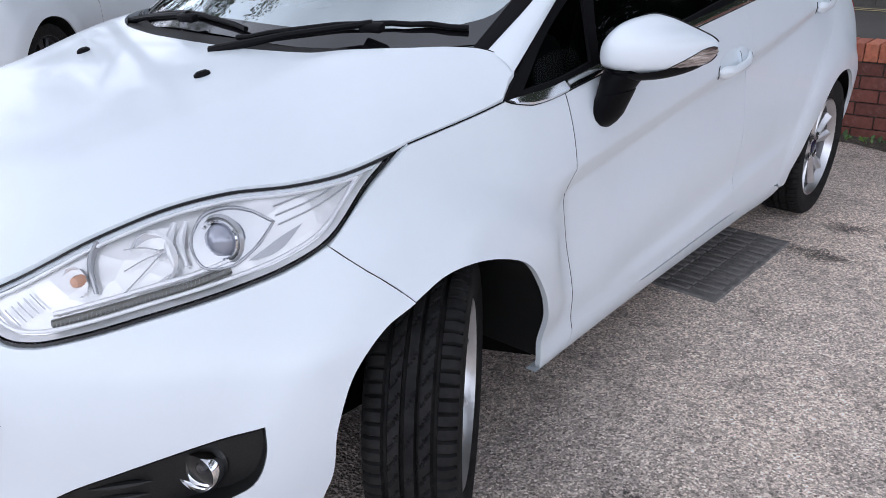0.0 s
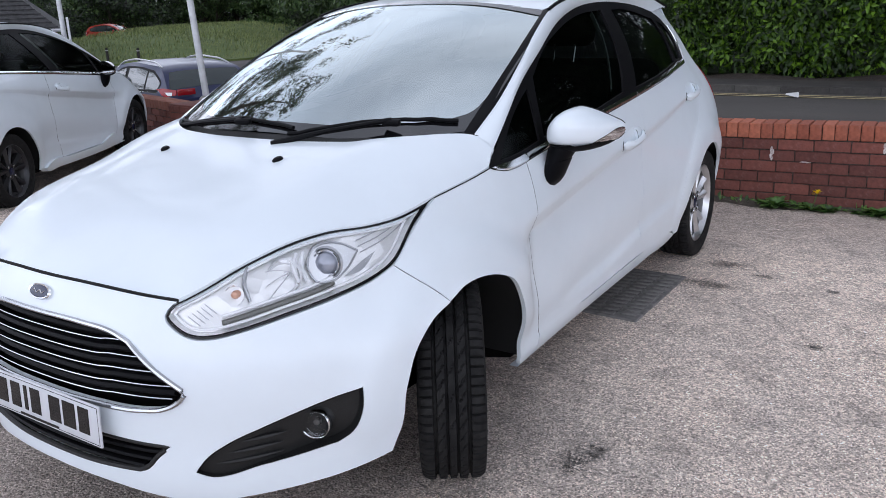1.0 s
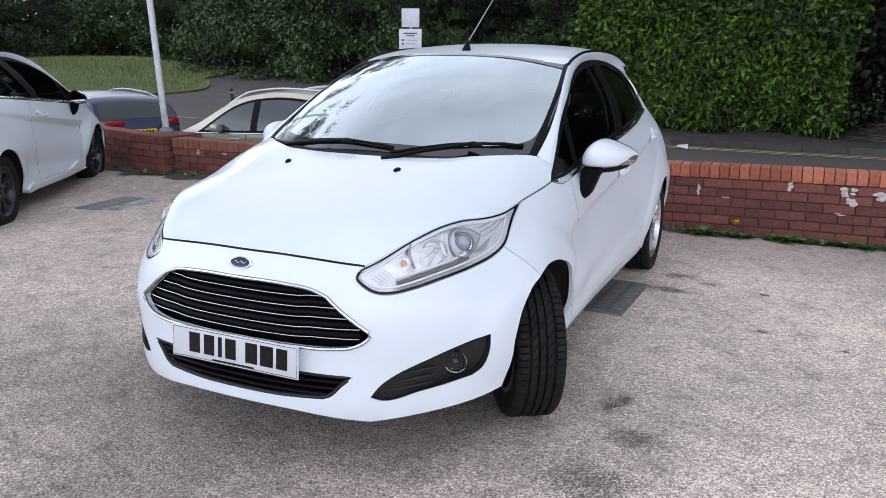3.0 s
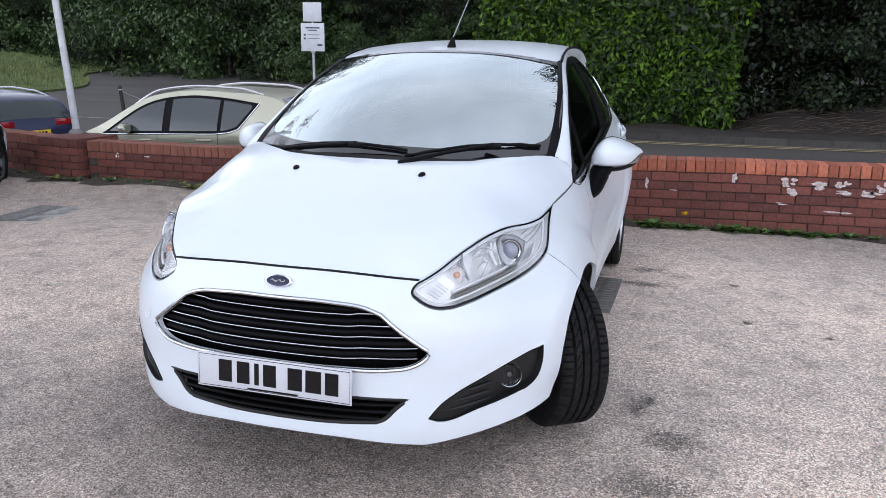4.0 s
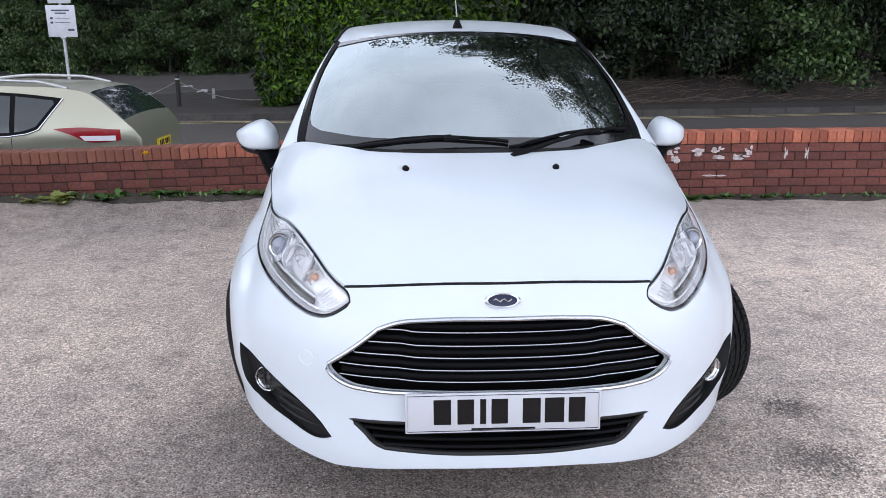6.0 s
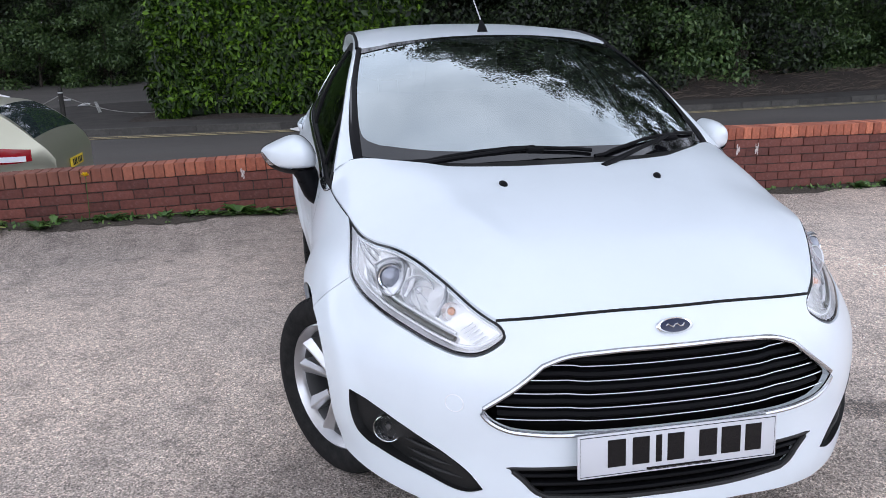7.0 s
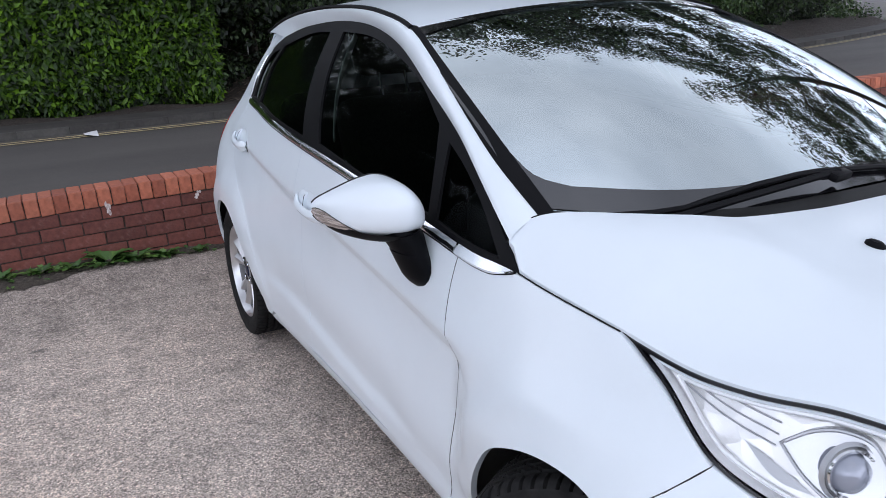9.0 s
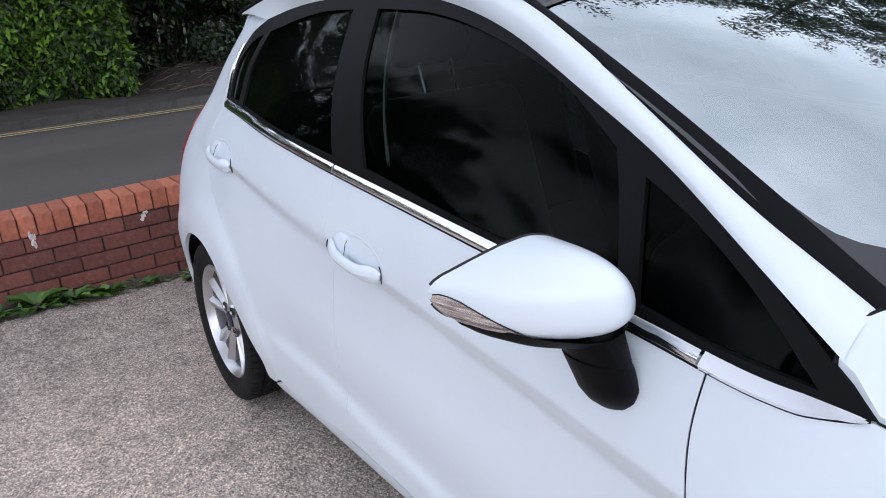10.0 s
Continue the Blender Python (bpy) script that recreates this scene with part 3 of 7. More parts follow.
def loft(a, b, n=6, bulge=0.0):
    """A strip between two lines of equally many points, bowed outwards."""
    a, b = np.asarray(a, float), np.asarray(b, float)
    v, f = [], []
    for i in range(len(a)):
        for k in range(n + 1):
            t = k / n
            p = a[i] + (b[i] - a[i]) * t
            out = np.array([p[0], 0, p[2] - .7])
            v.append(p + out / np.linalg.norm(out) * bulge * 4 * t * (1 - t))
    for i in range(len(a) - 1):
        for k in range(n):
            q = i * (n + 1) + k
            f.append((q, q + 1, q + n + 2, q + n + 1))
    return v, f


def resampled(p, n):
    p = np.asarray(p, float)
    t = np.concatenate([[0], np.cumsum(np.linalg.norm(np.diff(p, axis=0), axis=1))])
    return np.stack([np.interp(np.linspace(0, t[-1], n), t, p[:, i]) for i in range(p.shape[1])], -1)


def tyre_mesh(radius=.297, width=.180, rim=.205, n=432):
    """Tread with four ring grooves, slanted cuts and shoulder blocks, and rounded walls."""
    half = width / 2
    across = np.array([-1, -.985, -.96, -.93, -.9, -.86, -.80, -.74, -.70, -.66, -.59, -.552, -.548, -.492, -.488, -.44, -.40, -.36, -.32, -.28, -.24, -.206, -.202, -.198, -.142, -.138, -.10, -.05, 0, .05, .10, .138, .142, .198, .202, .206, .24, .28, .32, .36, .40, .44, .488, .492, .548, .552, .59, .66, .70, .74, .80, .86, .9, .93, .96, .985, 1])
    wall = [(-.80, rim - .006), (-.97, rim + .014), (-1.045, rim + .04), (-1.05, rim + .058), (-1.02, rim + .076)]
    v, f = [], []
    rows = []
    for i in range(n):
        row = [(c * half, r) for c, r in wall]
        for c in across:
            r = radius - .012 * max(0, (abs(c) - .72) / .28) ** 2.2
            ring = any(abs(abs(c) - g) < .034 for g in (.17, .52))
            step = (i + int(2 * abs(c))) % 6
            if ring:
                r -= .013
            elif abs(c) > .57 and step < 1 and abs(c) < .97:
                r -= .009
            elif .21 < abs(c) < .46 and (i + int(round(30 * c))) % 9 < 1:
                r -= .007
            elif abs(c) < .11 and (i + int(round(30 * c))) % 18 < 1:
                r -= .005
            row.append((c * half, r))
        row += [(-c * half, r) for c, r in reversed(wall)]
        rows.append(row)
    k = len(rows[0])
    for i, row in enumerate(rows):
        a = 2 * math.pi * i / n
        v += [(c, r * math.cos(a), r * math.sin(a)) for c, r in row]
    for i in range(n):
        j = (i + 1) % n
        f += [(i * k + q, i * k + q + 1, j * k + q + 1, j * k + q) for q in range(k - 1)]
    return mesh("tyre", v, f, angle=30)


def spoke_mesh():
    """One forked spoke, built pointing up (z), its ridged faces to +x."""
    bm = bmesh.new()
    for side in (-1, 1):
        ring = []
        for r, c, w, face, back in ((.040, .006, .018, .055, .02), (.075, .016, .0175, .056, .018), (.105, .026, .0185, .059, .014), (.15, .040, .0225, .063, .012), (.178, .049, .0270, .068, .012), (.196, .055, .0330, .070, .012)):
            crest = side * (c - w * .35)
            c *= side
            ring.append([bm.verts.new(p) for p in ((back, c - w, r), (face - .016, c - w, r), (face - .001, crest - .003, r), (face - .001, crest + .003, r), (face - .016, c + w, r), (back, c + w, r))])
        for a, b in zip(ring, ring[1:]):
            for k in range(6):
                bm.faces.new((a[k], a[(k + 1) % 6], b[(k + 1) % 6], b[k]))
        bm.faces.new(ring[-1])
        bm.faces.new(list(reversed(ring[0])))
    return from_bm("spoke", bm, angle=20)


TYRE, FAR_TYRE, SPOKE = tyre_mesh(), tyre_mesh(n=72), spoke_mesh()
RIM_MESH = mesh("rim", *lathe([(.052, .188), (.06, .190), (.076, .200), (.084, .206), (.080, .212), (.07, .208)], 64))
WELL_MESH = mesh("rim_well", *lathe([(-.085, .185), (-.08, .2), (-.06, .186), (.03, .184), (.053, .188)], 64))
HUB_MESH = mesh("hub", *lathe([(.0, .0), (.0, .07), (.044, .066), (.053, .056), (.056, .034), (.052, .033), (.052, .0)], 40))
CAP_MESH = mesh("centre_cap", *lathe([(.05, .0311), (.060, .029), (.062, .022), (.0625, .0)], 32))
NUT_MESH = mesh("wheel_nut", *lathe([(.046, .0105), (.060, .0095), (.063, .006), (.0635, .0)], 6), smooth=False)
RECESS_MESH = mesh("nut_recess", *lathe([(.0535, .019), (.0575, .0175), (.05, .014), (.047, .0)], 20))
DISC_MESH = mesh("brake_disc", *lathe([(-.01, .0), (-.01, .118), (-.03, .118), (-.03, .0)], 40))
# flat black disc added behind the spokes for the shade there
WHEEL_BACK_MESH = mesh("wheel_back", *lathe([(-.045, .0), (-.045, .184)], 40))
CAP_BLUE = material("dark_wheel_badge", (0.02, 0.025, 0.06), 0.2, 0.3)
DARK_METAL = material("dark_brake_metal", (0.06, 0.058, 0.055), 0.5, 0.6)
BLACK_ALLOY = material("satin_black_alloy", (0.03, 0.03, 0.033), 0.3, 0.4)


def wheel(root, m, alloy, tyre=None):
    w = part("wheel", RIM_MESH, alloy, root, at=m)
    part("tyre", tyre or TYRE, RUBBER, w, "worn black road tyre with ring grooves")
    for k in range(5):
        part("spoke", SPOKE, alloy, w, at=pose(0, 0, 0, 72 * k))
    part("rim_well", WELL_MESH, DARK_ALLOY, w, "dark inner rim")
    part("hub", HUB_MESH, alloy, w)
    part("centre_cap", CAP_MESH, CAP_BLUE, w, "dark blue centre cap")
    for k in range(4):
        a = radians(45 + 90 * k)
        spot = pose(0, .054 * math.cos(a), .054 * math.sin(a))
        part("nut_recess", RECESS_MESH, DARK_METAL, w, at=spot)
        part("wheel_nut", NUT_MESH, CHROME, w, at=spot)
    part("brake_disc", DISC_MESH, DARK_METAL, w)
    part("wheel_back", WHEEL_BACK_MESH, DARK_VOID, w)
    return w


def shrink(loop, d):
    """An outline moved inwards by about d."""
    p = np.asarray(loop, float)
    a, b = np.roll(p, 1, axis=0), np.roll(p, -1, axis=0)
    t = b - a
    t /= np.linalg.norm(t, axis=1)[:, None] + 1e-9
    area = 0.5 * np.sum(p[:, 0] * np.roll(p[:, 1], -1) - np.roll(p[:, 0], -1) * p[:, 1])
    n = np.stack([-t[:, 1], t[:, 0]], -1) * (1 if area > 0 else -1)
    q = p + n * d
    keep = []
    for i in range(len(q)):
        if np.min(np.hypot(*(p - q[i]).T)) > d * .8 and within(p, q[i:i + 1])[0]:
            keep.append(tuple(q[i]))
    return keep


def build_hatch(label, at, alloy, steer, doors=5, caps=None):
    root = thing("hatchback_car", label, "car", "parked cars", at)
    fog = outline(*FOG)
    grille = flank(GRILLE)
    lower = flank(LOWER)
    # front bumper, one piece from arch to arch
    hl_low = HL_OUT[2:]
    run = [HOOD_LIP, list(reversed(hl_low)), GAP_WING, ARCH_F, [(.99, .255), (.854, .243), (.70, .234), (.56, .223), (.475, .211)], [(.475, .211), (.41, .217), (.2, .236), (0, .239)]]
    right = outline(*run) + [(0, .239)]
    left = [(-a, b) for a, b in reversed(right) if a > 1e-6]
    flog = [(-a, b) for a, b in reversed(fog)]
    part("front_bumper", mesh("front_bumper", *panel(right + left, skin, [grille, lower, fog, flog], .03, .02)), WHITE_PAINT, root)
    # bonnet
    lip = edge_line(HOOD_LIP, .015)[:, :2]
    side = edge_line(HOOD_SIDE, .015)[:, :2]
    back = spline(HOOD_BACK, .015)
    corner = edge_line([(1.60, .897), (1.652, .946)], .015)[:, :2]
    rim = [tuple(q) for q in lip[:-1]] + [tuple(q) for q in side[:-1]] + [tuple(q) for q in corner[:-1]] + [tuple(q) for q in back]
    rim = np.array(rim)
    c = shrink([tuple(q) for q in rim] + [(-a, b) for a, b in reversed(rim[:-1]) if a > 1e-6][:-1], .0042)
    part("bonnet", mesh("bonnet", *panel(c, hood, (), .03, .02)), WHITE_PAINT, root)
    # wings
    wing = outline(list(reversed(GAP_WING)), list(reversed(HL_OUT[0:3])), HOOD_SIDE[len(HL_TOP) - 1:], [(1.60, .897), (1.72, .893), (1.808, .897)], GAP_DOOR, [(1.860, .262), (1.85, .215), (1.705, .205)], list(reversed(ARCH_R)))
    sides("front_wing", panel(shrink(wing, .0020), skin, (), .014, .014, creases=CREASES), WHITE_PAINT, root)
    # doors
    split = [(2.875, .994), (2.89, .85), (2.90, .6), (2.895, .40), (2.88, .262)]
    rear_gap = [(3.85, 1.068), (3.83, .95), (3.78, .84), (3.66, .745), (3.53, .66), (3.44, .55), (3.40, .42), (3.37, .30), (3.36, .262)]
    if doors == 5:
        front = outline(list(reversed(GAP_DOOR)), [(1.808, .897), (1.9, .908), (2.25, .940), (2.875, .994)], split, [(2.88, .262), (2.3, .255), (1.860, .262)])
        rear = outline(list(reversed(split)), [(2.875, .994), (3.4, 1.036), (3.85, 1.068)], rear_gap, [(3.36, .262), (3.1, .258), (2.88, .262)])
        sides("front_door", panel(shrink(front, .0017), skin, (), .012, .014, creases=CREASES), WHITE_PAINT, root)
        sides("rear_door", panel(shrink(rear, .0017), skin, (), .014, .014, creases=CREASES), WHITE_PAINT, root)
        back_run, back_foot = rear_gap, (3.36, .262)
        handles = ((2.728, .822), (3.668, .922))
    else:
        split3 = [(3.05, 1.008), (3.08, .85), (3.09, .6), (3.07, .40), (3.03, .262)]
        front = outline(list(reversed(GAP_DOOR)), [(1.808, .897), (1.9, .908), (2.25, .940), (3.05, 1.008)], split3, [(3.03, .262), (2.3, .255), (1.860, .262)])
        sides("front_door", panel(shrink(front, .0017), skin, (), .012, .014, creases=CREASES), WHITE_PAINT, root)
        back_run = [(3.85, 1.068), (3.4, 1.036), (3.05, 1.008)]
        handles = ((2.85, .86),)
    arch2 = [(3.455, .23), (3.46, .30), (3.495, .40), (3.572, .51), (3.66, .592), (3.78, .634), (3.92, .626), (4.04, .545), (4.13, .42), (4.16, .31), (4.17, .22)]
    tail = [(4.17, .22), (4.4, .22), (4.8, .23), (5.15, .235)]
    up = [(5.15, .235), (5.15, .8), (5.15, 1.33)]
    top = [(5.15, 1.33), (4.6, 1.33), (4.25, 1.325), (3.98, 1.325), (3.80, 1.315)]
    if doors == 5:
        quarter = outline(back_run, [(3.36, .262), (3.40, .235)], [(3.40, .235), (3.455, .23)], arch2, tail, up, top, DLO_BACK)
    else:
        quarter = outline(back_run, split3, [(3.03, .262), (3.2, .25), (3.455, .23)], arch2, tail, up, top, DLO_BACK)
    sides("rear_quarter", panel(quarter, skin, (), .03, .014, creases=CREASES), WHITE_PAINT, root)
    # sills
    sill = outline([(1.707, .202), (1.85, .212), (1.862, .257), (2.3, .250), (2.88, .256), (3.34, .257), (3.40, .232)], [(3.40, .232), (3.385, .218), (3.1, .194), (2.8, .182), (2.0, .182), (1.707, .202)])
    sides("sill", panel(sill, skin, (), .03, .03), WHITE_PAINT, root)
    if doors == 3:
        sides("side_skirt", panel(sill, skin_in(-.028), (), .03, .04), WHITE_PAINT, root, "white flared side skirt")
    # roof rails with the screen pillars, and the roof
    dt = resampled(edge_line([(1.652, .946)] + DLO_TOP[2:], .02), 70)
    rl = resampled(RAIL, 70)
    sides("roof_rail", loft(rl, dt, 8, .010), WHITE_PAINT, root)
    edge = [(p[0] - .008, p[1]) for p in RAIL if p[1] > 1.14]
    ro = outline([(0, 1.05), (.2, 1.055), (.4, 1.075), (.56, 1.125)], [(.56, 1.125)] + edge[:-2:4] + [edge[-1]], [edge[-1], (.45, 2.88), (.25, 2.94), (0, 2.96)])
    ro = ro + [(0, 2.96)] + [(-a, b) for a, b in reversed(ro) if a > 1e-6]
    part("roof", mesh("roof", *panel(ro, roof, (), .05, .01)), WHITE_PAINT, root)
    sides("roof_moulding", tube([(p[0] - .002, p[1], p[2] + .002) for p in RAIL if p[1] > 1.12], .0075, 6), SATIN_BLACK, root, "black rubber roof moulding")
    ry = np.array([p for p in RAIL if p[1] < 1.15])
    rv = np.clip((ry[:, 1] - .355) / .775, 0, 1)
    sides("screen_trim", loft(screen(np.full(len(rv), .962), rv) + np.array([0, 0, .005]), ry + np.array([0, 0, .002]), 3, .002), SATIN_BLACK, root, "black windscreen edge trim")
    # windscreen with its black border
    W = [(a, b) for a, b in outline([(-1, .05), (-.8, .015), (0, .012), (.8, .015), (1, .05)], [(1, .05), (1, .5), (.985, 1)], [(.985, 1), (0, 1), (-.985, 1)], [(-.985, 1), (-1, .5), (-1, .05)], step=.03)]
    us, vs = np.linspace(-1, 1, 49), np.linspace(0, 1, 33)
    foot = .012 + .038 * np.clip((np.abs(us) - .75) / .25, 0, 1) ** 1.5
    gu = np.repeat(us, 33) * np.tile(1 - .015 * smooth01(.5, 1, vs), 49)
    gv = np.concatenate([f0 + (1 - f0) * vs for f0 in foot])
    gf = [(i * 33 + j, (i + 1) * 33 + j, (i + 1) * 33 + j + 1, i * 33 + j + 1) for i in range(48) for j in range(32)]
    glass = part("windscreen", facing_out(mesh("windscreen", screen(gu, gv), gf, angle=180)), SCREEN_GLASS, root, "tinted windscreen glass with sky reflections")
    inner = outline([(-.87, .11), (-.7, .08), (0, .068), (.7, .08), (.87, .11)], [(.87, .11), (.935, .15), (.962, .26), (.969, .55), (.966, .93)], [(.966, .93), (.6, .965), (0, .97), (-.6, .965), (-.966, .93)], [(-.966, .93), (-.969, .55), (-.962, .26), (-.935, .15), (-.87, .11)], step=.03)
    part("screen_border", mesh("screen_border", *panel(W, lambda u, v, i=0.0: screen(u, v, i - .003), [inner], .05, 0)), SCREEN_FRIT, glass)
    # side windows
    dlo = outline(DLO_TOP, DLO_BACK, DLO_LOW)
    pane_f = outline([(1.985, .935), (2.03, 1.06), (2.065, 1.128)], [(2.065, 1.128), (2.21, 1.206), (2.40, 1.266), (2.71, 1.325), (2.965, 1.338)], [(2.965, 1.338), (2.86, 1.17), (2.75, 1.008)], [(2.75, 1.008), (2.3, .957), (1.985, .935)])
    pane_q = outline([(1.668, .908), (1.774, .985), (1.90, 1.055), (1.995, 1.095)], [(1.995, 1.095), (1.945, .93)], [(1.945, .93), (1.82, .915), (1.668, .908)])
    pane_r = outline([(2.905, 1.014), (3.0, 1.16), (3.10, 1.338)], [(3.10, 1.338), (3.3, 1.334), (3.5, 1.312), (3.69, 1.282)], [(3.69, 1.282), (3.705, 1.174), (3.665, 1.066)], [(3.665, 1.066), (3.3, 1.04), (2.905, 1.014)])
    pane_b = outline([(3.715, 1.072), (3.75, 1.18), (3.74, 1.272)], [(3.74, 1.272), (3.85, 1.24), (3.895, 1.19), (3.88, 1.13), (3.83, 1.078)], [(3.83, 1.078), (3.715, 1.072)])
    panes = (pane_f, pane_q, pane_r, pane_b)
    sides("window_surround", panel(dlo, skin_in(.002), panes, .04, .012), SATIN_BLACK, root, "satin black window surround")
    for k, p in enumerate(panes):
        for vf in (panel(p, skin_in(.010), (), .05, 0), mirrored(panel(p, skin_in(.010), (), .05, 0))):
            part("side_window", facing_out(mesh("side_window", *vf)), SIDE_GLASS, root, "dark side window glass")
    line = spline(list(reversed(DLO_LOW)), .012)
    for name, a0, a1, lab in (("wing_chrome", 1.606, 1.818, "chrome strip tapering to a point"), ("waist_chrome", 1.822, 2.873, "chrome strip below the window"), ("rear_waist_chrome", 2.880, 3.84, "chrome strip below the window")):
        ss = np.linspace(a0, a1, max(20, int((a1 - a0) / .02)))
        mid = np.interp(ss, line[:, 0], line[:, 1])
        taper = np.clip((ss - 1.606) / .075, 0, 1) ** .7
        rows = []
        for v in np.linspace(0, 1, 8):
            z = mid + taper * (.0075 - .0225 * v)
            rows.append([tuple(q) for q in skin(ss, z, -.001 - (.009 * min(v / .72, (1.12 - v) / .40) if a0 < 1.7 else .0075 * math.sin(math.pi * (.10 + .86 * v))))])
        sides(name, loft_rows(rows), CHROME if a0 > 1.9 else TRIM_CHROME, root, lab)
        sides("waist_seal", tube(skin(ss, mid - taper * .0155, -.001), .0024, 6), SATIN_BLACK, root)
    sides("rear_window_trim", tube(edge_line([(3.855, 1.072), (3.925, 1.16), (3.93, 1.24)], .03, -.003), .006, 6), CHROME, root)
    gut = spline([(2.695, 1.02), (2.795, 1.165), (2.895, 1.325)], .03)
    sides("seat_belt", tube([skin(a, b, .030)[0] for a, b in gut], .013, 6, flat=.3), material("grey_belt_webbing", (.72, .80, .77), .6), root, "pale grey seat belt")
    # grille
    g = flank(GRILLE)
    frame_path = [skin(a, b, -.002)[0] for a, b in g]
    frame = part("grille", mesh("grille", *tube(frame_path, .0066, 8, closed=True)), DULL_CHROME, root, "black slatted grille in a chrome frame")
    part("grille_back", mesh("grille_back", *panel(g, skin_in(.05), (), .05, 0)), DARK_VOID, frame)
    for z in (.630, .596, .564, .530, .498):
        top_x = np.interp(z, [.463, .495, .52, .58, .632, .662], [.35, .455, .47, .395, .33, .27]) - .012
        s = np.linspace(-top_x, top_x, 33)
        dip = z + .004 * (np.abs(s) / .45) ** 2 + .004 * smooth01(.235, .27, np.abs(s)) - .002 * smooth01(.27, .45, np.abs(s))
        path = [skin(a, b + .004, .034)[0] for a, b in zip(s, dip)]
        slat = part("slat", mesh("slat", *tube(path, .0100, 8, flat=1.9)), SATIN_BLACK, frame)
        front = [skin(a, b - .004, .006)[0] for a, b in zip(s, dip)]
        part("slat_edge", mesh("slat_edge", *tube(front, .0019, 6)), DULL_CHROME, slat, "thin chrome edge")
    # lower intake
    lg = flank(LOWER)
    intake = part("lower_intake", mesh("lower_intake", *panel(lg, skin_in(.045), (), .05, 0)), DARK_VOID, root, "black slatted lower air intake")
    part("intake_frame", mesh("intake_frame", *tube([skin(a, b, .006)[0] for a, b in lg], .008, 8, closed=True)), BLACK_PLASTIC, intake)
    for z in (.345, .322, .299):
        e = np.interp(z, [.29, .34, .368], [.315, .385, .41])
        s = np.linspace(-e, e, 25)
        part("slat", mesh("slat", *tube([skin(a, z, .018)[0] for a in s], .007, 8, flat=1.8)), SATIN_BLACK, intake)
    # fog lamp housings
    for sg in (1, -1):
        loop = [(sg * a, b) for a, b in fog]
        house = part("fog_lamp", mesh("fog_lamp", *panel(loop, lambda a, b, i=0.0: skin(a, b, i + .012 + .022 * np.exp(-((np.abs(a) - .80) / .11) ** 2)), (), .02, .0, flip=False)), BLACK_PLASTIC, root, "black fog lamp recess with chrome ringed lamp")
        rim_in = [(sg * a, b) for a, b in shrink(fog, .0025)]
        wallv, wallf = loft([skin(a, b, -.0015)[0] for a, b in rim_in + rim_in[:1]], [skin(a, b, .036)[0] for a, b in rim_in + rim_in[:1]], 2)
        part("recess_wall", mesh("recess_wall", wallv, wallf), BLACK_PLASTIC, house)
        for z, a0, a1 in ((.328, .53, .70), (.353, .565, .70), (.378, .60, .71)):
            rib = np.linspace(a0, a1, 10)
            part("vent_rib", mesh("vent_rib", *tube([skin(sg * a, z + .10 * (a - .6), .013)[0] for a in rib], [.0075 * math.sin(math.pi * (k + .6) / 10.2) for k in range(10)], 8)), BLACK_PLASTIC, house)
        centre = skin(sg * .785, .389, .022)[0]
        turn = Vector((sg * .36, -.92, .05)).to_track_quat("X", "Z").to_matrix().to_4x4()
        m = Matrix.Translation(centre) @ turn
        lamp = part("lamp", mesh("lamp", *lathe([(-.045, .0), (-.042, .012), (-.030, .024), (-.008, .034)], 14), smooth=False), DULL_CHROME, house, at=m)
        part("bulb_cap", mesh("bulb_cap", *lathe([(-.035, .012), (-.012, .012), (-.006, .008), (-.005, .0)], 20)), DARK_LAMP, lamp)
        part("ring", mesh("ring", *lathe([(-.03, .0340), (.004, .0345), (.0085, .0370), (.004, .0400), (-.03, .0410)], 40)), CHROME, house, "chrome ring", at=m)
        part("lens", mesh("lens", *lathe([(-.002, .0345), (.002, .024), (.0040, .011), (.0045, .0)], 32)), LAMP_GLASS, house, at=m)
    headlamps(root)
    # under the skin: dark lining, so that gaps read black
    lining = outline([(0, .70), (.4, .67), (.5, .60), (.8, .62), (1.0, .66), (1.19, .58)], [(1.19, .58), (1.06, .5), (1.0, .42), (.98, .25)], [(.98, .265), (.6, .245), (.45, .235), (0, .255)])
    lining = lining + [(0, .255)] + [(-a, b) for a, b in reversed(lining) if a > 1e-6]
    part("front_lining", mesh("front_lining", *panel(lining, skin_in(.055), (), .06, 0)), DARK_VOID, root)
    door_in = outline([(1.70, .86), (2.3, .90), (3.4, 1.0), (3.7, 1.0)], [(3.7, 1.0), (3.42, .6), (3.36, .23)], [(3.36, .23), (2.4, .21), (1.76, .23)], [(1.76, .23), (1.74, .5), (1.70, .86)])
    sides("door_lining", panel(door_in, skin_in(.028), (), .08, 0), DARK_VOID, root)
    under = [(-.36, -.58), (.36, -.58), (.56, -.42), (.52, -.3), (.55, .42), (.72, .5), (.72, 2.1), (.55, 2.15), (.55, 2.85), (.62, 2.95), (.5, 3.05), (-.5, 3.05), (-.62, 2.95), (-.55, 2.85), (-.55, 2.15), (-.72, 2.1), (-.72, .5), (-.55, .42), (-.52, -.3), (-.56, -.42)]
    bm = bmesh.new()
    lowv, hiv = [bm.verts.new((a, b, .19)) for a, b in under], [bm.verts.new((a, b, .50 if -.3 < b < 2.9 else .42)) for a, b in under]
    bm.faces.new(list(reversed(lowv)))
    bm.faces.new(hiv)
    for k in range(len(under)):
        q = (k + 1) % len(under)
        bm.faces.new((lowv[k], lowv[q], hiv[q], hiv[k]))
    part("underbody", from_bm("underbody", bm, False), DARK_VOID, root)
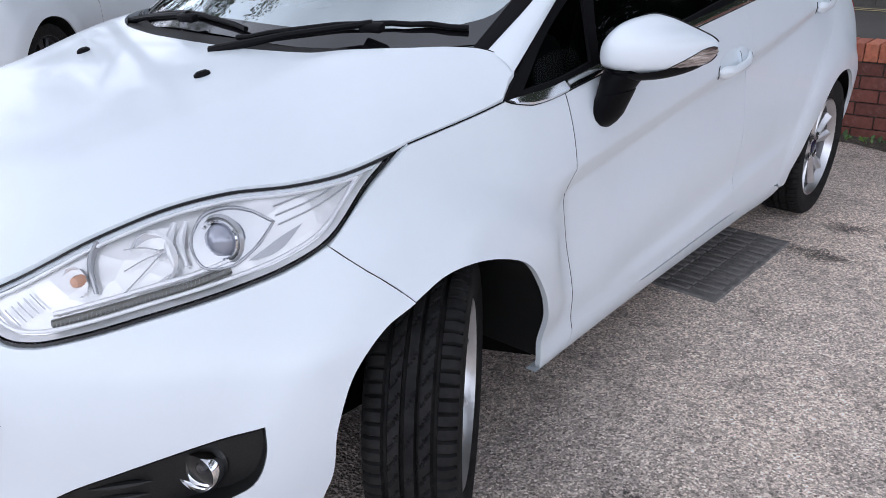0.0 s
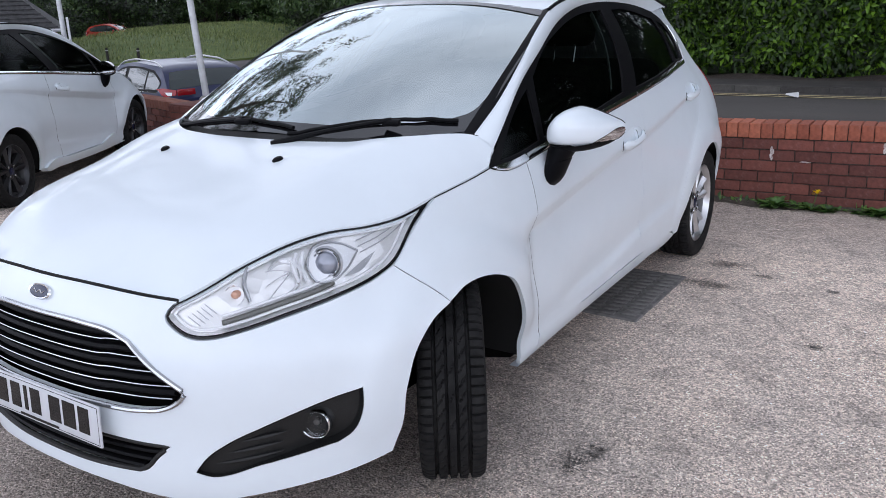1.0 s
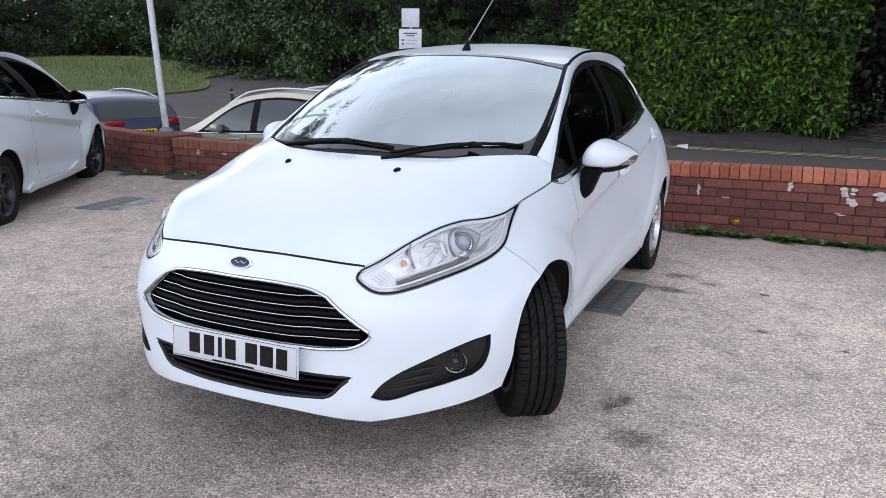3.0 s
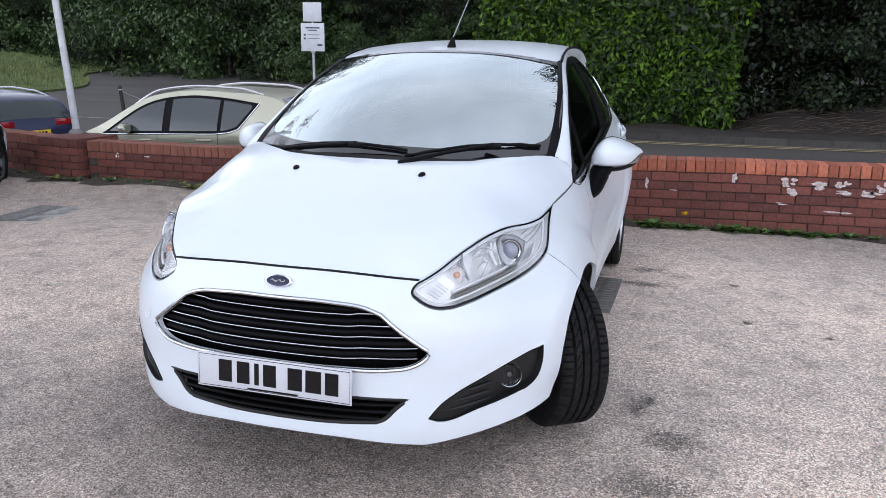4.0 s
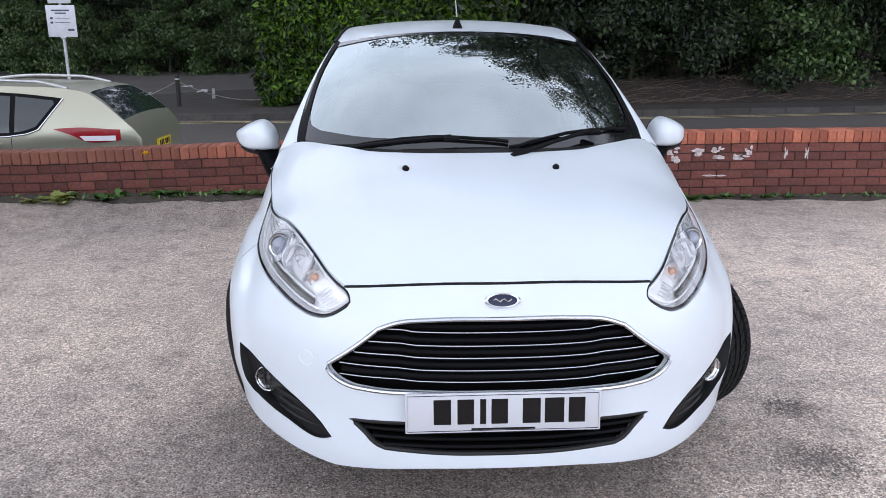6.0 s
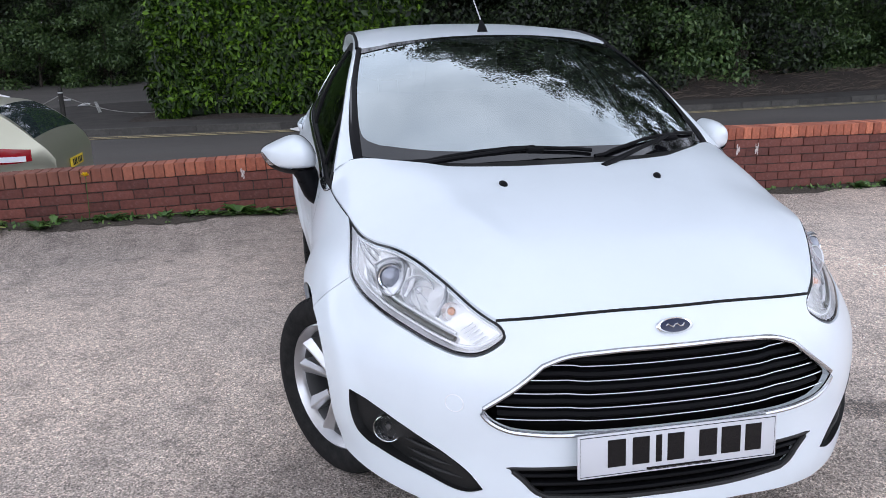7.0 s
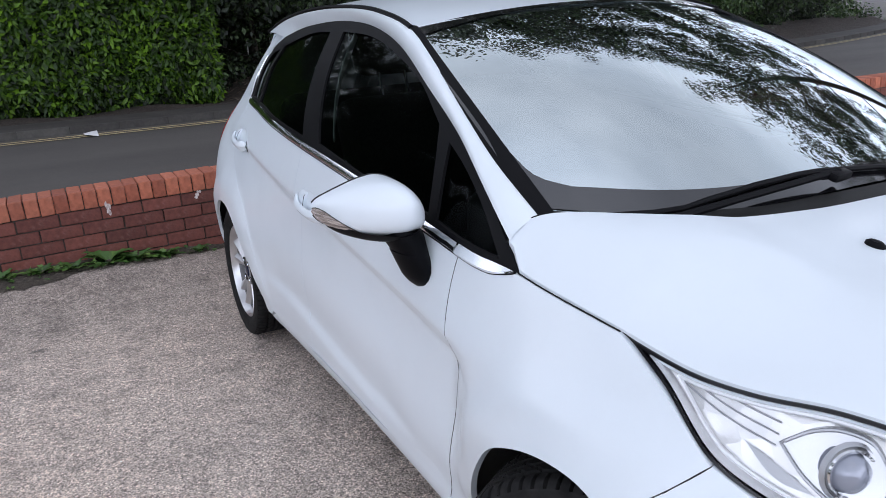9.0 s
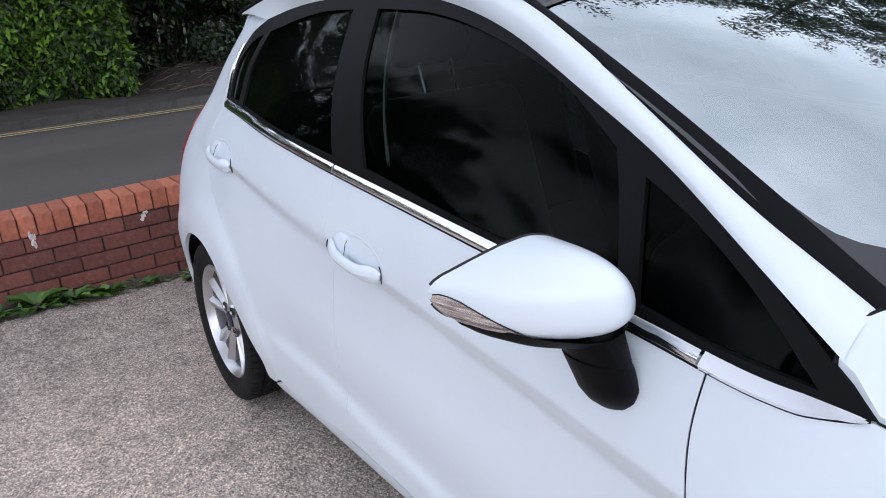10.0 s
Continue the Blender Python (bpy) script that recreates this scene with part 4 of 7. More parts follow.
    bay = box(1.05, .62, .30, .05, 2, .50)
    bmesh.ops.translate(bay, vec=(0, -.13, 0), verts=bay.verts)
    part("engine_bay", from_bm("engine_bay", bay), DARK_VOID, root)
    for cy in (.06, 2.56):
        arc = [(cy + .375 * math.cos(a), .285 + .36 * math.sin(a)) for a in np.linspace(-.12, math.pi + .12, 24)]
        reach = lambda y, z: float(skin(np.interp(y, WAIST[1200:3300, 1], ALONG[1200:3300]), max(z, .22), .020)[0][0]) - .055 * float(1 - smooth01(-.2, .0, y))
        arc = [(max(-.27, y), z) for y, z in arc]
        lin_v = [(x, y, z) for y, z in arc for x in (.50, reach(y, z))]
        lin_f = [(2 * k, 2 * k + 1, 2 * k + 3, 2 * k + 2) for k in range(len(arc) - 1)]
        inner_v = [(.50, y, z) for y, z in arc] + [(.50, cy, .2)]
        inner_f = [(len(arc), k + 1, k) for k in range(len(arc) - 1)]
        sides("wheel_arch_liner", joined((lin_v, lin_f), (inner_v, inner_f)), BLACK_PLASTIC, root)
    # black strips put the gaps' shade into colour; pale ones fill two door gaps
    lip_gap = [skin(a, b, .004)[0] for a, b in spline(HOOD_LIP, .02)]
    lip_gap = [(-p[0], p[1], p[2]) for p in reversed(lip_gap[1:])] + [tuple(p) for p in lip_gap]
    part("bonnet_seal", mesh("bonnet_seal", *tube(lip_gap, .0052, 6)), RUBBER, root)
    gaps = [(HOOD_SIDE[len(HL_TOP) - 1:], .0015), (GAP_WING, .0009), (GAP_DOOR, .0009)] + ([(split, .0024), (rear_gap, .0024)] if doors == 5 else [(split3, .003)])
    for run_, r_ in gaps:
        sides("gap_seal", tube(edge_line(run_, .03, r_ * .75), r_, 6), PALE_STRIP if doors == 5 and run_ in (split, rear_gap) else RUBBER, root)
    sides("pillar_seal", tube([hood(a, b, .002)[0] for a, b in spline(HOOD_BACK[:3], .02)], .003, 6), RUBBER, root)
    # wheels
    for x, y, turn in ((.730, .09, steer), (-.730, .09, 180 + steer), (.735, 2.572, 0), (-.735, 2.572, 180)):
        wheel(root, pose(x, y, .297, 0, 0, turn), alloy)
    # mirrors, handles, nozzles, wipers, aerial
    for sg in (1, -1):
        door_mirror(root, sg, caps or WHITE_PAINT)
        for s, z in handles:
            door_handle(root, sg, s, z)
        nv, nf = lathe([(0, .0), (.0, .019), (.006, .018), (.010, .012), (.011, .0)], 16, "Z")
        p = hood(sg * .25, -.065)[0]
        part("washer_nozzle", mesh("washer_nozzle", [(x * .62, y, z) for x, y, z in nv], nf), SATIN_BLACK, root, at=pose(p[0], p[1], p[2] - .001, 12, 0, sg * -12))
    wipers(root)
    aerial = part("aerial", mesh("aerial", *tube([(0, 0, -.006), (0, .004, .012), (0, .014, .034), (0, .024, .048)], [.026, .020, .011, .006], 12)), SATIN_BLACK, root, "short black roof aerial", at=Matrix.Translation(roof(0, 1.19)[0]))
    part("mast", mesh("mast", *tube([(0, .018, .042), (0, .22, .18), (0, .43, .32)], [.0035, .0028, .002], 6)), LAMP_LINE, aerial)
    # plate and badge
    tilt = math.degrees(math.atan2(.012, .1))
    plate = part("number_plate", from_bm("number_plate", box(.52, .006, .111, .003, 2)), WHITE_PLATE, root, "white number plate with plain dark bars", at=pose(0, -.762, .361, -4, 0, 0))
    for k, (x, w) in enumerate(((-.162, .046), (-.1, .044), (-.054, .016), (-.01, .044), (.075, .048), (.136, .052), (.196, .044))):
        part("plate_bar", from_bm("plate_bar", box(w, .002, .070, .001, 1)), GLOSS_BLACK, plate, at=pose(x, -.0035, .024))
    part("plate_line", from_bm("plate_line", box(.17, .002, .005, 0)), GLOSS_BLACK, plate, at=pose(0, -.0035, .008))
    part("plate_border", mesh("plate_border", *tube([(-.254, -.0035, .006), (.254, -.0035, .006), (.254, -.0035, .105), (-.254, -.0035, .105)], .001, 4, closed=True)), GLOSS_BLACK, plate)
    bv, bf = lathe([(0, .0), (.0, .0505), (.004, .050), (.007, .046), (.006, .040)], 40)
    oval = [(x * 1.0, y * .96, z * .41) for x, y, z in bv]
    face = Vector((0, -.87, .49)).to_track_quat("X", "Z").to_matrix().to_4x4()
    badge = part("badge", mesh("badge", oval, bf), CHROME, root, "oval dark blue badge with a chrome rim", at=Matrix.Translation(skin(0, .706, .0)[0]) @ face)
    iv, jf = lathe([(.0055, .0405), (.0065, .03), (.0068, .0)], 40)
    part("badge_face", mesh("badge_face", [(x, y * .96, z * .41) for x, y, z in iv], jf), material("dark_blue_enamel", (.012, .018, .05), .15), badge)
    part("badge_line", mesh("badge_line", *tube([(.0075, -.024 + .006 * k, .004 * math.sin(k * 1.7)) for k in range(9)], [.0012 + .0008 * (k % 2) for k in range(9)], 5)), CHROME, badge)
    tow = [skin(-.55 + .024 * math.cos(a), .53 + .021 * math.sin(a), -.0005)[0] for a in np.linspace(0, 2 * math.pi, 29)[:-1]]
    part("tow_cover", mesh("tow_cover", *tube(tow, .0012, 5, closed=True)), LAMP_GREY, root, "round towing eye cover in the bumper")
    # tail lamps
    for sg in (1, -1):
        tl = [(sg * a, b) for a, b in outline([(4.22, .80), (4.34, .83), (4.42, .95), (4.38, 1.06)], [(4.38, 1.06), (4.27, 1.05), (4.20, .98), (4.22, .80)])]
        part("tail_lamp", mesh("tail_lamp", *panel(tl, skin_in(-.006), (), .04, .01)), RED_LENS, root, "red tail lamp")
    rw = outline([(4.45, 1.06), (5.12, 1.06)], [(5.12, 1.06), (5.12, 1.29)], [(5.12, 1.29), (4.5, 1.28)], [(4.5, 1.28), (4.45, 1.06)])
    sides("rear_window", panel(rw, skin_in(-.004), (), .06, .008), GLOSS_BLACK, root)
    interior(root)
    return root


def headlamps(root):
    hl = outline(HL_TOP, HL_OUT)
    inner = shrink(hl, .0068)
    for sg in (1, -1):
        side = lambda q: [(sg * a, b) for a, b in q]
        on = lambda q, inset: [skin(sg * a, b, inset)[0] for a, b in q]
        lamp = part("headlamp", mesh("headlamp", *panel(side(shrink(hl, .003)), skin_in(.003), [side(inner)], .03, .02, flip=sg < 0)), GLOSS_BLACK, root, "clear headlamp with silvered reflectors in a black edge")
        bowl = shrink(hl, .0092)
        depth = lambda s, z, i=0.0: skin(s, z, .024 + i + .016 * np.exp(-((np.abs(s) - .76) / .16) ** 2))
        part("reflector", mesh("reflector", *panel(side(bowl), depth, (), .03, 0, flip=sg < 0)), FACET, lamp)
        ring = shrink(hl, .0088)
        wv, wf = loft(on(ring + ring[:1], .006), on(ring + ring[:1], .045), 2)
        part("reflector_wall", mesh("reflector_wall", wv, wf), SILVER_LAMP, lamp)
        aim = Vector((sg * .35, -.92, .15)).to_track_quat("X", "Z").to_matrix().to_4x4()
        # projector in its pointed shroud
        eye = [tuple(q) for q in spline([(.998, .778), (.955, .800), (.90, .808), (.85, .796), (.828, .762), (.842, .730), (.885, .722), (.945, .742), (.998, .778)], .006)[:-1]]
        part("shroud", mesh("shroud", *panel(side(eye), skin_in(.019), (), .02, .01)), LAMP_CHROME, lamp, "pointed silver shroud")
        part("shroud_edge", mesh("shroud_edge", *tube(on(eye, .016), .0026, 6, closed=True)), LAMP_LINE, lamp)
        m = Matrix.Translation(skin(sg * .884, .764, .014)[0]) @ aim
        part("projector", mesh("projector", *lathe([(-.03, .030), (-.004, .030), (.010, .024), (.017, .013), (.019, .0)], 32)), material("projector_lens", (.30, .32, .38), .05, .15, 1.0), lamp, "round projector lens", at=m)
        part("ring", mesh("ring", *lathe([(-.008, .0298), (.004, .0306), (.006, .0345), (-.004, .0385)], 36)), CHROME, lamp, at=m)
        part("ring_shadow", mesh("ring_shadow", *lathe([(-.006, .0385), (.0015, .0395), (-.006, .0435)], 36)), LAMP_LINE, lamp, at=m)
        # main beam reflector: radial facets round a bulb
        m = Matrix.Translation(skin(sg * .755, .748, .022)[0]) @ aim
        part("bowl", mesh("bowl", *lathe([(-.045, .006), (-.040, .018), (-.022, .032), (.0, .042)], 13), smooth=False), LAMP_CHROME, lamp, "facetted silver bowl", at=m)
        part("bowl_edge", mesh("bowl_edge", *lathe([(-.004, .0415), (.004, .0432), (-.004, .0450)], 32)), WHITE_LAMP, lamp, at=m)
        part("bulb", mesh("bulb", *lathe([(-.045, .009), (-.016, .009), (-.006, .006), (-.004, .0)], 16)), LAMP_GREY, lamp, at=m)
        for k in range(3):
            rod = [(.775, .757), (.735, .765 - .018 * k), (.70, .764 - .030 * k)]
            part("facet_edge", mesh("facet_edge", *tube(on(spline(rod, .008), .017), .0014, 5)), RING_SILVER, lamp)
        for a in (.812, .79):
            part("bezel_post", mesh("bezel_post", *tube(on(spline([(a + .012, .796), (a - .004, .765), (a + .004, .732)], .008), .016), [.004, .005, .0065, .0075, .0075, .0065, .005, .004, .004, .004][:len(spline([(a + .012, .796), (a - .004, .765), (a + .004, .732)], .008))], 8)), WHITE_LAMP, lamp)
        # daytime strip with a bright upper edge
        line = spline([(.575, .668), (.65, .680), (.74, .694), (.83, .706), (.895, .718)], .02)
        part("light_strip", mesh("light_strip", *tube(on(line, .020), .0072, 8)), material("daylight_strip", (.13, .13, .115), .35), lamp, "narrow daytime light strip")
        teeth = spline([(.585, .6705), (.66, .6825), (.75, .697), (.88, .717)], .0075)
        part("strip_teeth", mesh("strip_teeth", *joined(*[tube([skin(sg * a, b - .004, .0128)[0], skin(sg * a, b + .004, .0128)[0]], .0007, 4) for a, b in teeth])), LAMP_LINE, lamp)
        part("strip_edge", mesh("strip_edge", *tube([skin(sg * a, b + .013, .020)[0] for a, b in line], .0042, 6)), WHITE_LAMP, lamp)
        part("strip_shadow", mesh("strip_shadow", *tube([skin(sg * a, b - .0105, .021)[0] for a, b in line], .0026, 6)), LAMP_LINE, lamp)
        lip_line = shrink(hl, .0185)
        part("bright_lip", mesh("bright_lip", *tube(on(lip_line, .016), .0034, 6, closed=True)), WHITE_LAMP, lamp, "bright silver inner lip")
        for k in range(3):
            run3 = spline([(1.005, .772 + .014 * k), (1.10, .790 + .012 * k), (1.20, .818 + .008 * k)], .02)
            run3 = [q for q in run3 if within(bowl, np.array([q]))[0]]
            if len(run3) > 2:
                part("bezel_line", mesh("bezel_line", *tube(on(run3, .018), .0016, 5)), LAMP_LINE, lamp)
        scoop = outline([(1.055, .768), (1.0, .752), (.93, .726)], [(.93, .726), (.99, .732), (1.055, .768)], step=.01)
        part("bezel_scoop", mesh("bezel_scoop", *panel(side(scoop), skin_in(.018), (), .02, .0)), LAMP_LINE, lamp, "grey scoop in the bezel")
        # indicator: dark divider, orange bulb, ribbed end
        gap = spline([(.652, .778), (.640, .750), (.652, .706)], .008)
        part("divider", mesh("divider", *tube(on(gap, .017), [.009 - .003 * abs(2 * k / (len(gap) - 1) - 1) for k in range(len(gap))], 8, flat=.6)), LAMP_LINE, lamp)
        m = Matrix.Translation(skin(sg * .612, .722, .026)[0]) @ aim
        part("indicator_bowl", mesh("indicator_bowl", *lathe([(-.022, .0), (-.018, .013), (-.004, .023), (.004, .026)], 11), smooth=False), LAMP_CHROME, lamp, at=m)
        part("indicator_bulb", mesh("indicator_bulb", *lathe([(-.02, .009), (-.002, .0105), (.007, .008), (.010, .0)], 18)), AMBER, lamp, "orange indicator bulb", at=m)
        for k in range(5):
            a = .560 - .011 * k
            part("indicator_rib", mesh("indicator_rib", *tube([skin(sg * (a - .007 * j), .690 - .006 * k + .012 * j / 3, .017)[0] for j in range(6)], .0014, 5)), RING_SILVER, lamp)
        part("cover", facing_out(mesh("cover", *panel(side(inner), skin_in(.002), (), .03, 0))), LAMP_GLASS, lamp, "clear cover")


MIRROR = [(.782, .655, .702, .966, .930), (.793, .628, .724, .992, .918), (.815, .608, .740, 1.020, .912), (.85, .605, .757, 1.036, .906), (.89, .630, .776, 1.029, .907), (.93, .675, .798, 1.011, .913), (.96, .733, .816, .995, .922), (.977, .785, .828, .984, .934), (.985, .815, .834, .975, .946), (.989, .828, .837, .966, .955)]


def mirror_section(x, lo=-90.0, hi=90.0, n=18, grow=0.0):
    """The front of the housing at one place along it: an arc from the lower to the upper rear edge."""
    q = np.asarray(MIRROR)
    yf, yr, zt, zb = (float(cubic(q[:, 0], q[:, k], x)) for k in (1, 2, 3, 4))
    v = []
    for a in np.radians(np.linspace(lo, hi, n)):
        c, sn = max(0.0, math.cos(a)), math.sin(a)
        up = math.copysign(abs(sn) ** .80, sn)
        v.append((x, yr - (yr - yf + grow) * c ** .62, (zt + zb) / 2 + ((zt - zb) / 2 + grow) * up))
    return v


def loft_rows(rows):
    n = len(rows[0])
    v = [p for r in rows for p in r]
    return v, [(i * n + j, i * n + j + 1, (i + 1) * n + j + 1, (i + 1) * n + j) for i in range(len(rows) - 1) for j in range(n - 1)]


def door_mirror(root, sg, paint):
    """A housing with its glass to the rear, a clear indicator round its outer end, on a black foot from the door."""
    xs = np.concatenate([[.782, .7835, .786], np.linspace(.791, .97, 24), [.975, .979, .982, .985, .987, .9885, .989]])
    q = np.asarray(MIRROR)
    shell_v, shell_f = loft_rows([mirror_section(x) for x in xs])
    b = len(shell_v)
    shell_f.append(tuple(range(b - 1, b - 19, -1)))
    shell_f.append(tuple(range(18)))
    shell = (shell_v, shell_f)
    rim = [[(x, y, z) for x, y, z in (mirror_section(x)[0], mirror_section(x)[-1])] for x in xs]
    edge = joined(*[tube([(q[k][0], q[k][1] + .003, q[k][2]) for q in rim[:-3]], .0024, 8) for k in (0, 1)])
    xl = np.linspace(.80, .966, 16)
    under = []
    for k, x in enumerate(xl):
        yf, yr, zb = (float(cubic(q[:, 0], q[:, j], x)) for j in (1, 2, 4))
        drop = .011 * math.sin(math.pi * min(1, (k + 1.5) / 17.5)) ** .6
        ys = np.linspace(yf + .012, yr + .004, 8)
        under.append([(x, y, zb + .014 - (drop + .014) * math.sin(math.pi * (j + .0) / 7) ** .6) for j, y in enumerate(ys)])
    under = loft_rows(under)
    xi = np.concatenate([np.linspace(.893, .975, 10), [.981, .985, .9875, .989]])
    lens = loft_rows([mirror_section(x, -88, np.interp(x, [.893, .93, .96, .989], [-70, -40, -12, 22]), 8, .0016) for x in xi])
    tip = np.mean(lens[0][-8:], axis=0) + np.array([.0012, 0, 0])
    b = len(lens[0])
    lens = (lens[0] + [tuple(tip)], lens[1] + [(b - 8 + k, b - 7 + k, b) for k in range(7)])
    brow = tube([lens[0][8 * k + 7] for k in range(14)], .0011, 6)
    glass = [(x, y + .001, z) for x in xs[4:-4] for x, y, z in (mirror_section(x)[0], mirror_section(x)[-1])]
    glass = (glass, [(2 * i, 2 * i + 1, 2 * i + 3, 2 * i + 2) for i in range(len(glass) // 2 - 1)])
    foot = []
    for t, cx, cy, cz, hx, hy in ((0, .835, .690, .940, .044, .052), (.1, .834, .688, .916, .056, .064), (.3, .826, .682, .893, .050, .060), (.55, .815, .676, .864, .042, .055), (.56, .815, .676, .862, .0440, .0570), (.8, .803, .672, .824, .041, .055), (.9, .798, .673, .803, .037, .049), (.96, .792, .676, .785, .028, .037), (.99, .787, .680, .774, .017, .022), (1, .784, .683, .769, .004, .005)):
        foot.append([(cx + hx * math.cos(a), cy + hy * math.sin(a), cz + .25 * hx * math.cos(a)) for a in np.linspace(0, 2 * math.pi, 37)])
    foot = loft_rows(foot)
    if sg < 0:
        shell, edge, under, lens, glass, foot, brow = (mirrored(w) for w in (shell, edge, under, lens, glass, foot, brow))
    m = part("door_mirror", mesh("door_mirror", *shell, angle=50), paint, root, "white door mirror on a black foot" if paint == WHITE_PAINT else "gloss black door mirror")
    for name, vf, mat, lab in (("mirror_foot", foot, FOOT_BLACK, "black plastic foot"), ("mirror_rim", edge, BLACK_PLASTIC, "black rim"), ("lower_shell", under, FOOT_BLACK, "black lower shell"), ("side_indicator", lens, CLEAR_LENS, "clear side indicator strip"), ("indicator_edge", brow, BLACK_PLASTIC, "dark edge"), ("mirror_glass", glass, CHROME, "mirror glass")):
        part(name, mesh(name, *vf, angle=42), mat, m, lab)


def door_handle(root, sg, s, z):
    """An oval dish with a thick strap across its lower half, a cap behind the dish and dark joints at the ends."""
    rise = math.radians(6)
    turn = lambda a, b: (s + a * math.cos(rise) - b * math.sin(rise), z + a * math.sin(rise) + b * math.cos(rise))
    on = lambda a, b, h: tuple(skin(*turn(a, b), -h)[0])
    cup = [turn(.122 * math.cos(a), .004 + .042 * math.sin(a)) for a in np.linspace(0, 2 * math.pi, 61)[:-1]]

    def dish(a, b, i=0.0):
        da, db = np.asarray(a) - s, np.asarray(b) - z
        p, q = da * math.cos(rise) + db * math.sin(rise), db * math.cos(rise) - da * math.sin(rise)
        r = np.hypot((p + .018) / .092, (q - .004) / .037)
        return skin(a, b, i - .0008 + .034 * (1 - smooth01(.35, 1.0, r)))
    vf = panel(cup, dish, (), .007, .004)
    rows = []
    for t in np.linspace(-1, 1, 25):
        end = math.sqrt(max(0.0, 1 - abs(t) ** 4))
        pad = float(smooth01(.42, .72, t))
        mid = -.014 + .005 * t * t + .006 * pad + .005 * float(smooth01(.4, .9, -t))
        half = (.0175 + .008 * pad + .004 * float(smooth01(.3, .8, -t)) * 2.2) * max(.30, end)
        lift = (.013 + .013 * (1 - t * t)) * max(.35, end)
        rows.append([on(.122 * t, mid + half * math.copysign(abs(math.sin(a)) ** .8, math.sin(a)), lift + .009 * max(.3, end) * math.cos(a)) for a in np.linspace(0, 2 * math.pi, 17)])
    bar = loft_rows(rows)
    cap = loft_rows([[on(.030 + .078 * u, .004 + .030 * v * math.sqrt(max(.04, 1 - (1.02 * u) ** 4)), .013 * (1 - .75 * u ** 4) * math.sqrt(max(.02, 1 - v ** 6))) for v in np.linspace(-1, 1, 13)] for u in np.linspace(0, 1, 13)])
    face = loft_rows([[on(.030, .004 + .030 * v, h) for v in np.linspace(-1, 1, 13)] for h in (.0125, -.02)])
    cap = joined(cap, face)
    slot = tube([on(.1195, -.010 + .014 * v, .010) for v in np.linspace(-1, 1, 7)], [.001, .002, .0026, .0028, .0026, .002, .001], 6)
    front = tube([on(-.1220 + .014 * v * v, -.006 + .021 * v, .0025) for v in np.linspace(-1, 1, 9)], .0012, 5)
    seam = tube([on(.030, .004 + .028 * v, .0128 * math.sqrt(max(.02, 1 - v ** 6))) for v in np.linspace(-.9, .9, 9)], .0009, 5)
    if sg < 0:
        vf, bar, cap, slot, front, seam = (mirrored(w) for w in (vf, bar, cap, slot, front, seam))
    h = part("door_handle", mesh("door_handle", *bar, angle=60), WHITE_PAINT, root, "white body-coloured door handle")
    part("handle_cup", mesh("handle_cup", *vf, angle=60), WHITE_PAINT, h)
    part("handle_cap", mesh("handle_cap", *cap), WHITE_PAINT, h)
    for name, w in (("handle_slot", slot), ("handle_joint", front), ("cap_joint", seam)):
        part(name, mesh(name, *w), RUBBER, h, "dark joint")


def wipers(root):
    for pivot, tip, bump in (((-.60, .235), (.12, .158), (-.09, .15)), ((.12, .12), (.615, .385), (.45, .262))):
        def on_glass(x, y, lift):
            v = np.linspace(0, .35, 60)
            p = screen(np.full(60, x / .67), v)
            k = int(np.argmin(np.abs(p[:, 1] - y)))
            return p[k] + np.array([0, -.35 * lift, lift])
        n = 14
        xs, ys = np.linspace(pivot[0], tip[0], n), np.linspace(pivot[1], tip[1], n)
        blade = [on_glass(a, b, .011) for a, b in zip(xs, ys)]
        w = part("wiper", mesh("wiper", *tube(blade, .0065, 8)), SATIN_BLACK, root, "black windscreen wiper")
        arm0 = on_glass(pivot[0], pivot[1], .02) + np.array([0, -.075, -.03])
        b = on_glass(bump[0], bump[1], .036)
        part("arm", mesh("arm", *tube([arm0, arm0 * .5 + b * .5 + np.array([0, -.012, .006]), b], [.011, .0075, .008], 8)), SATIN_BLACK, w)
        k = box(.06, .026, .02, .007, 2)
        part("clip", from_bm("clip", k), SATIN_BLACK, w, at=pose(b[0], b[1], b[2] - .018, 18, 0, 8))
    hx = spline([(-a, b) for a, b in HOOD_BACK[1:]] + [(a, b) for a, b in reversed(HOOD_BACK[1:-1])], .03)
    front = np.array([hood(a, b, .018)[0] for a, b in hx])
    back = np.array([screen(np.clip(a / .66, -1, 1), .008 + .03 * abs(a / .66) ** 4)[0] + np.array([0, 0, .001]) for a, b in hx])
    part("cowl", mesh("cowl", *loft(front, back, 3)), BLACK_PLASTIC, root, "black plastic cowl below the windscreen")


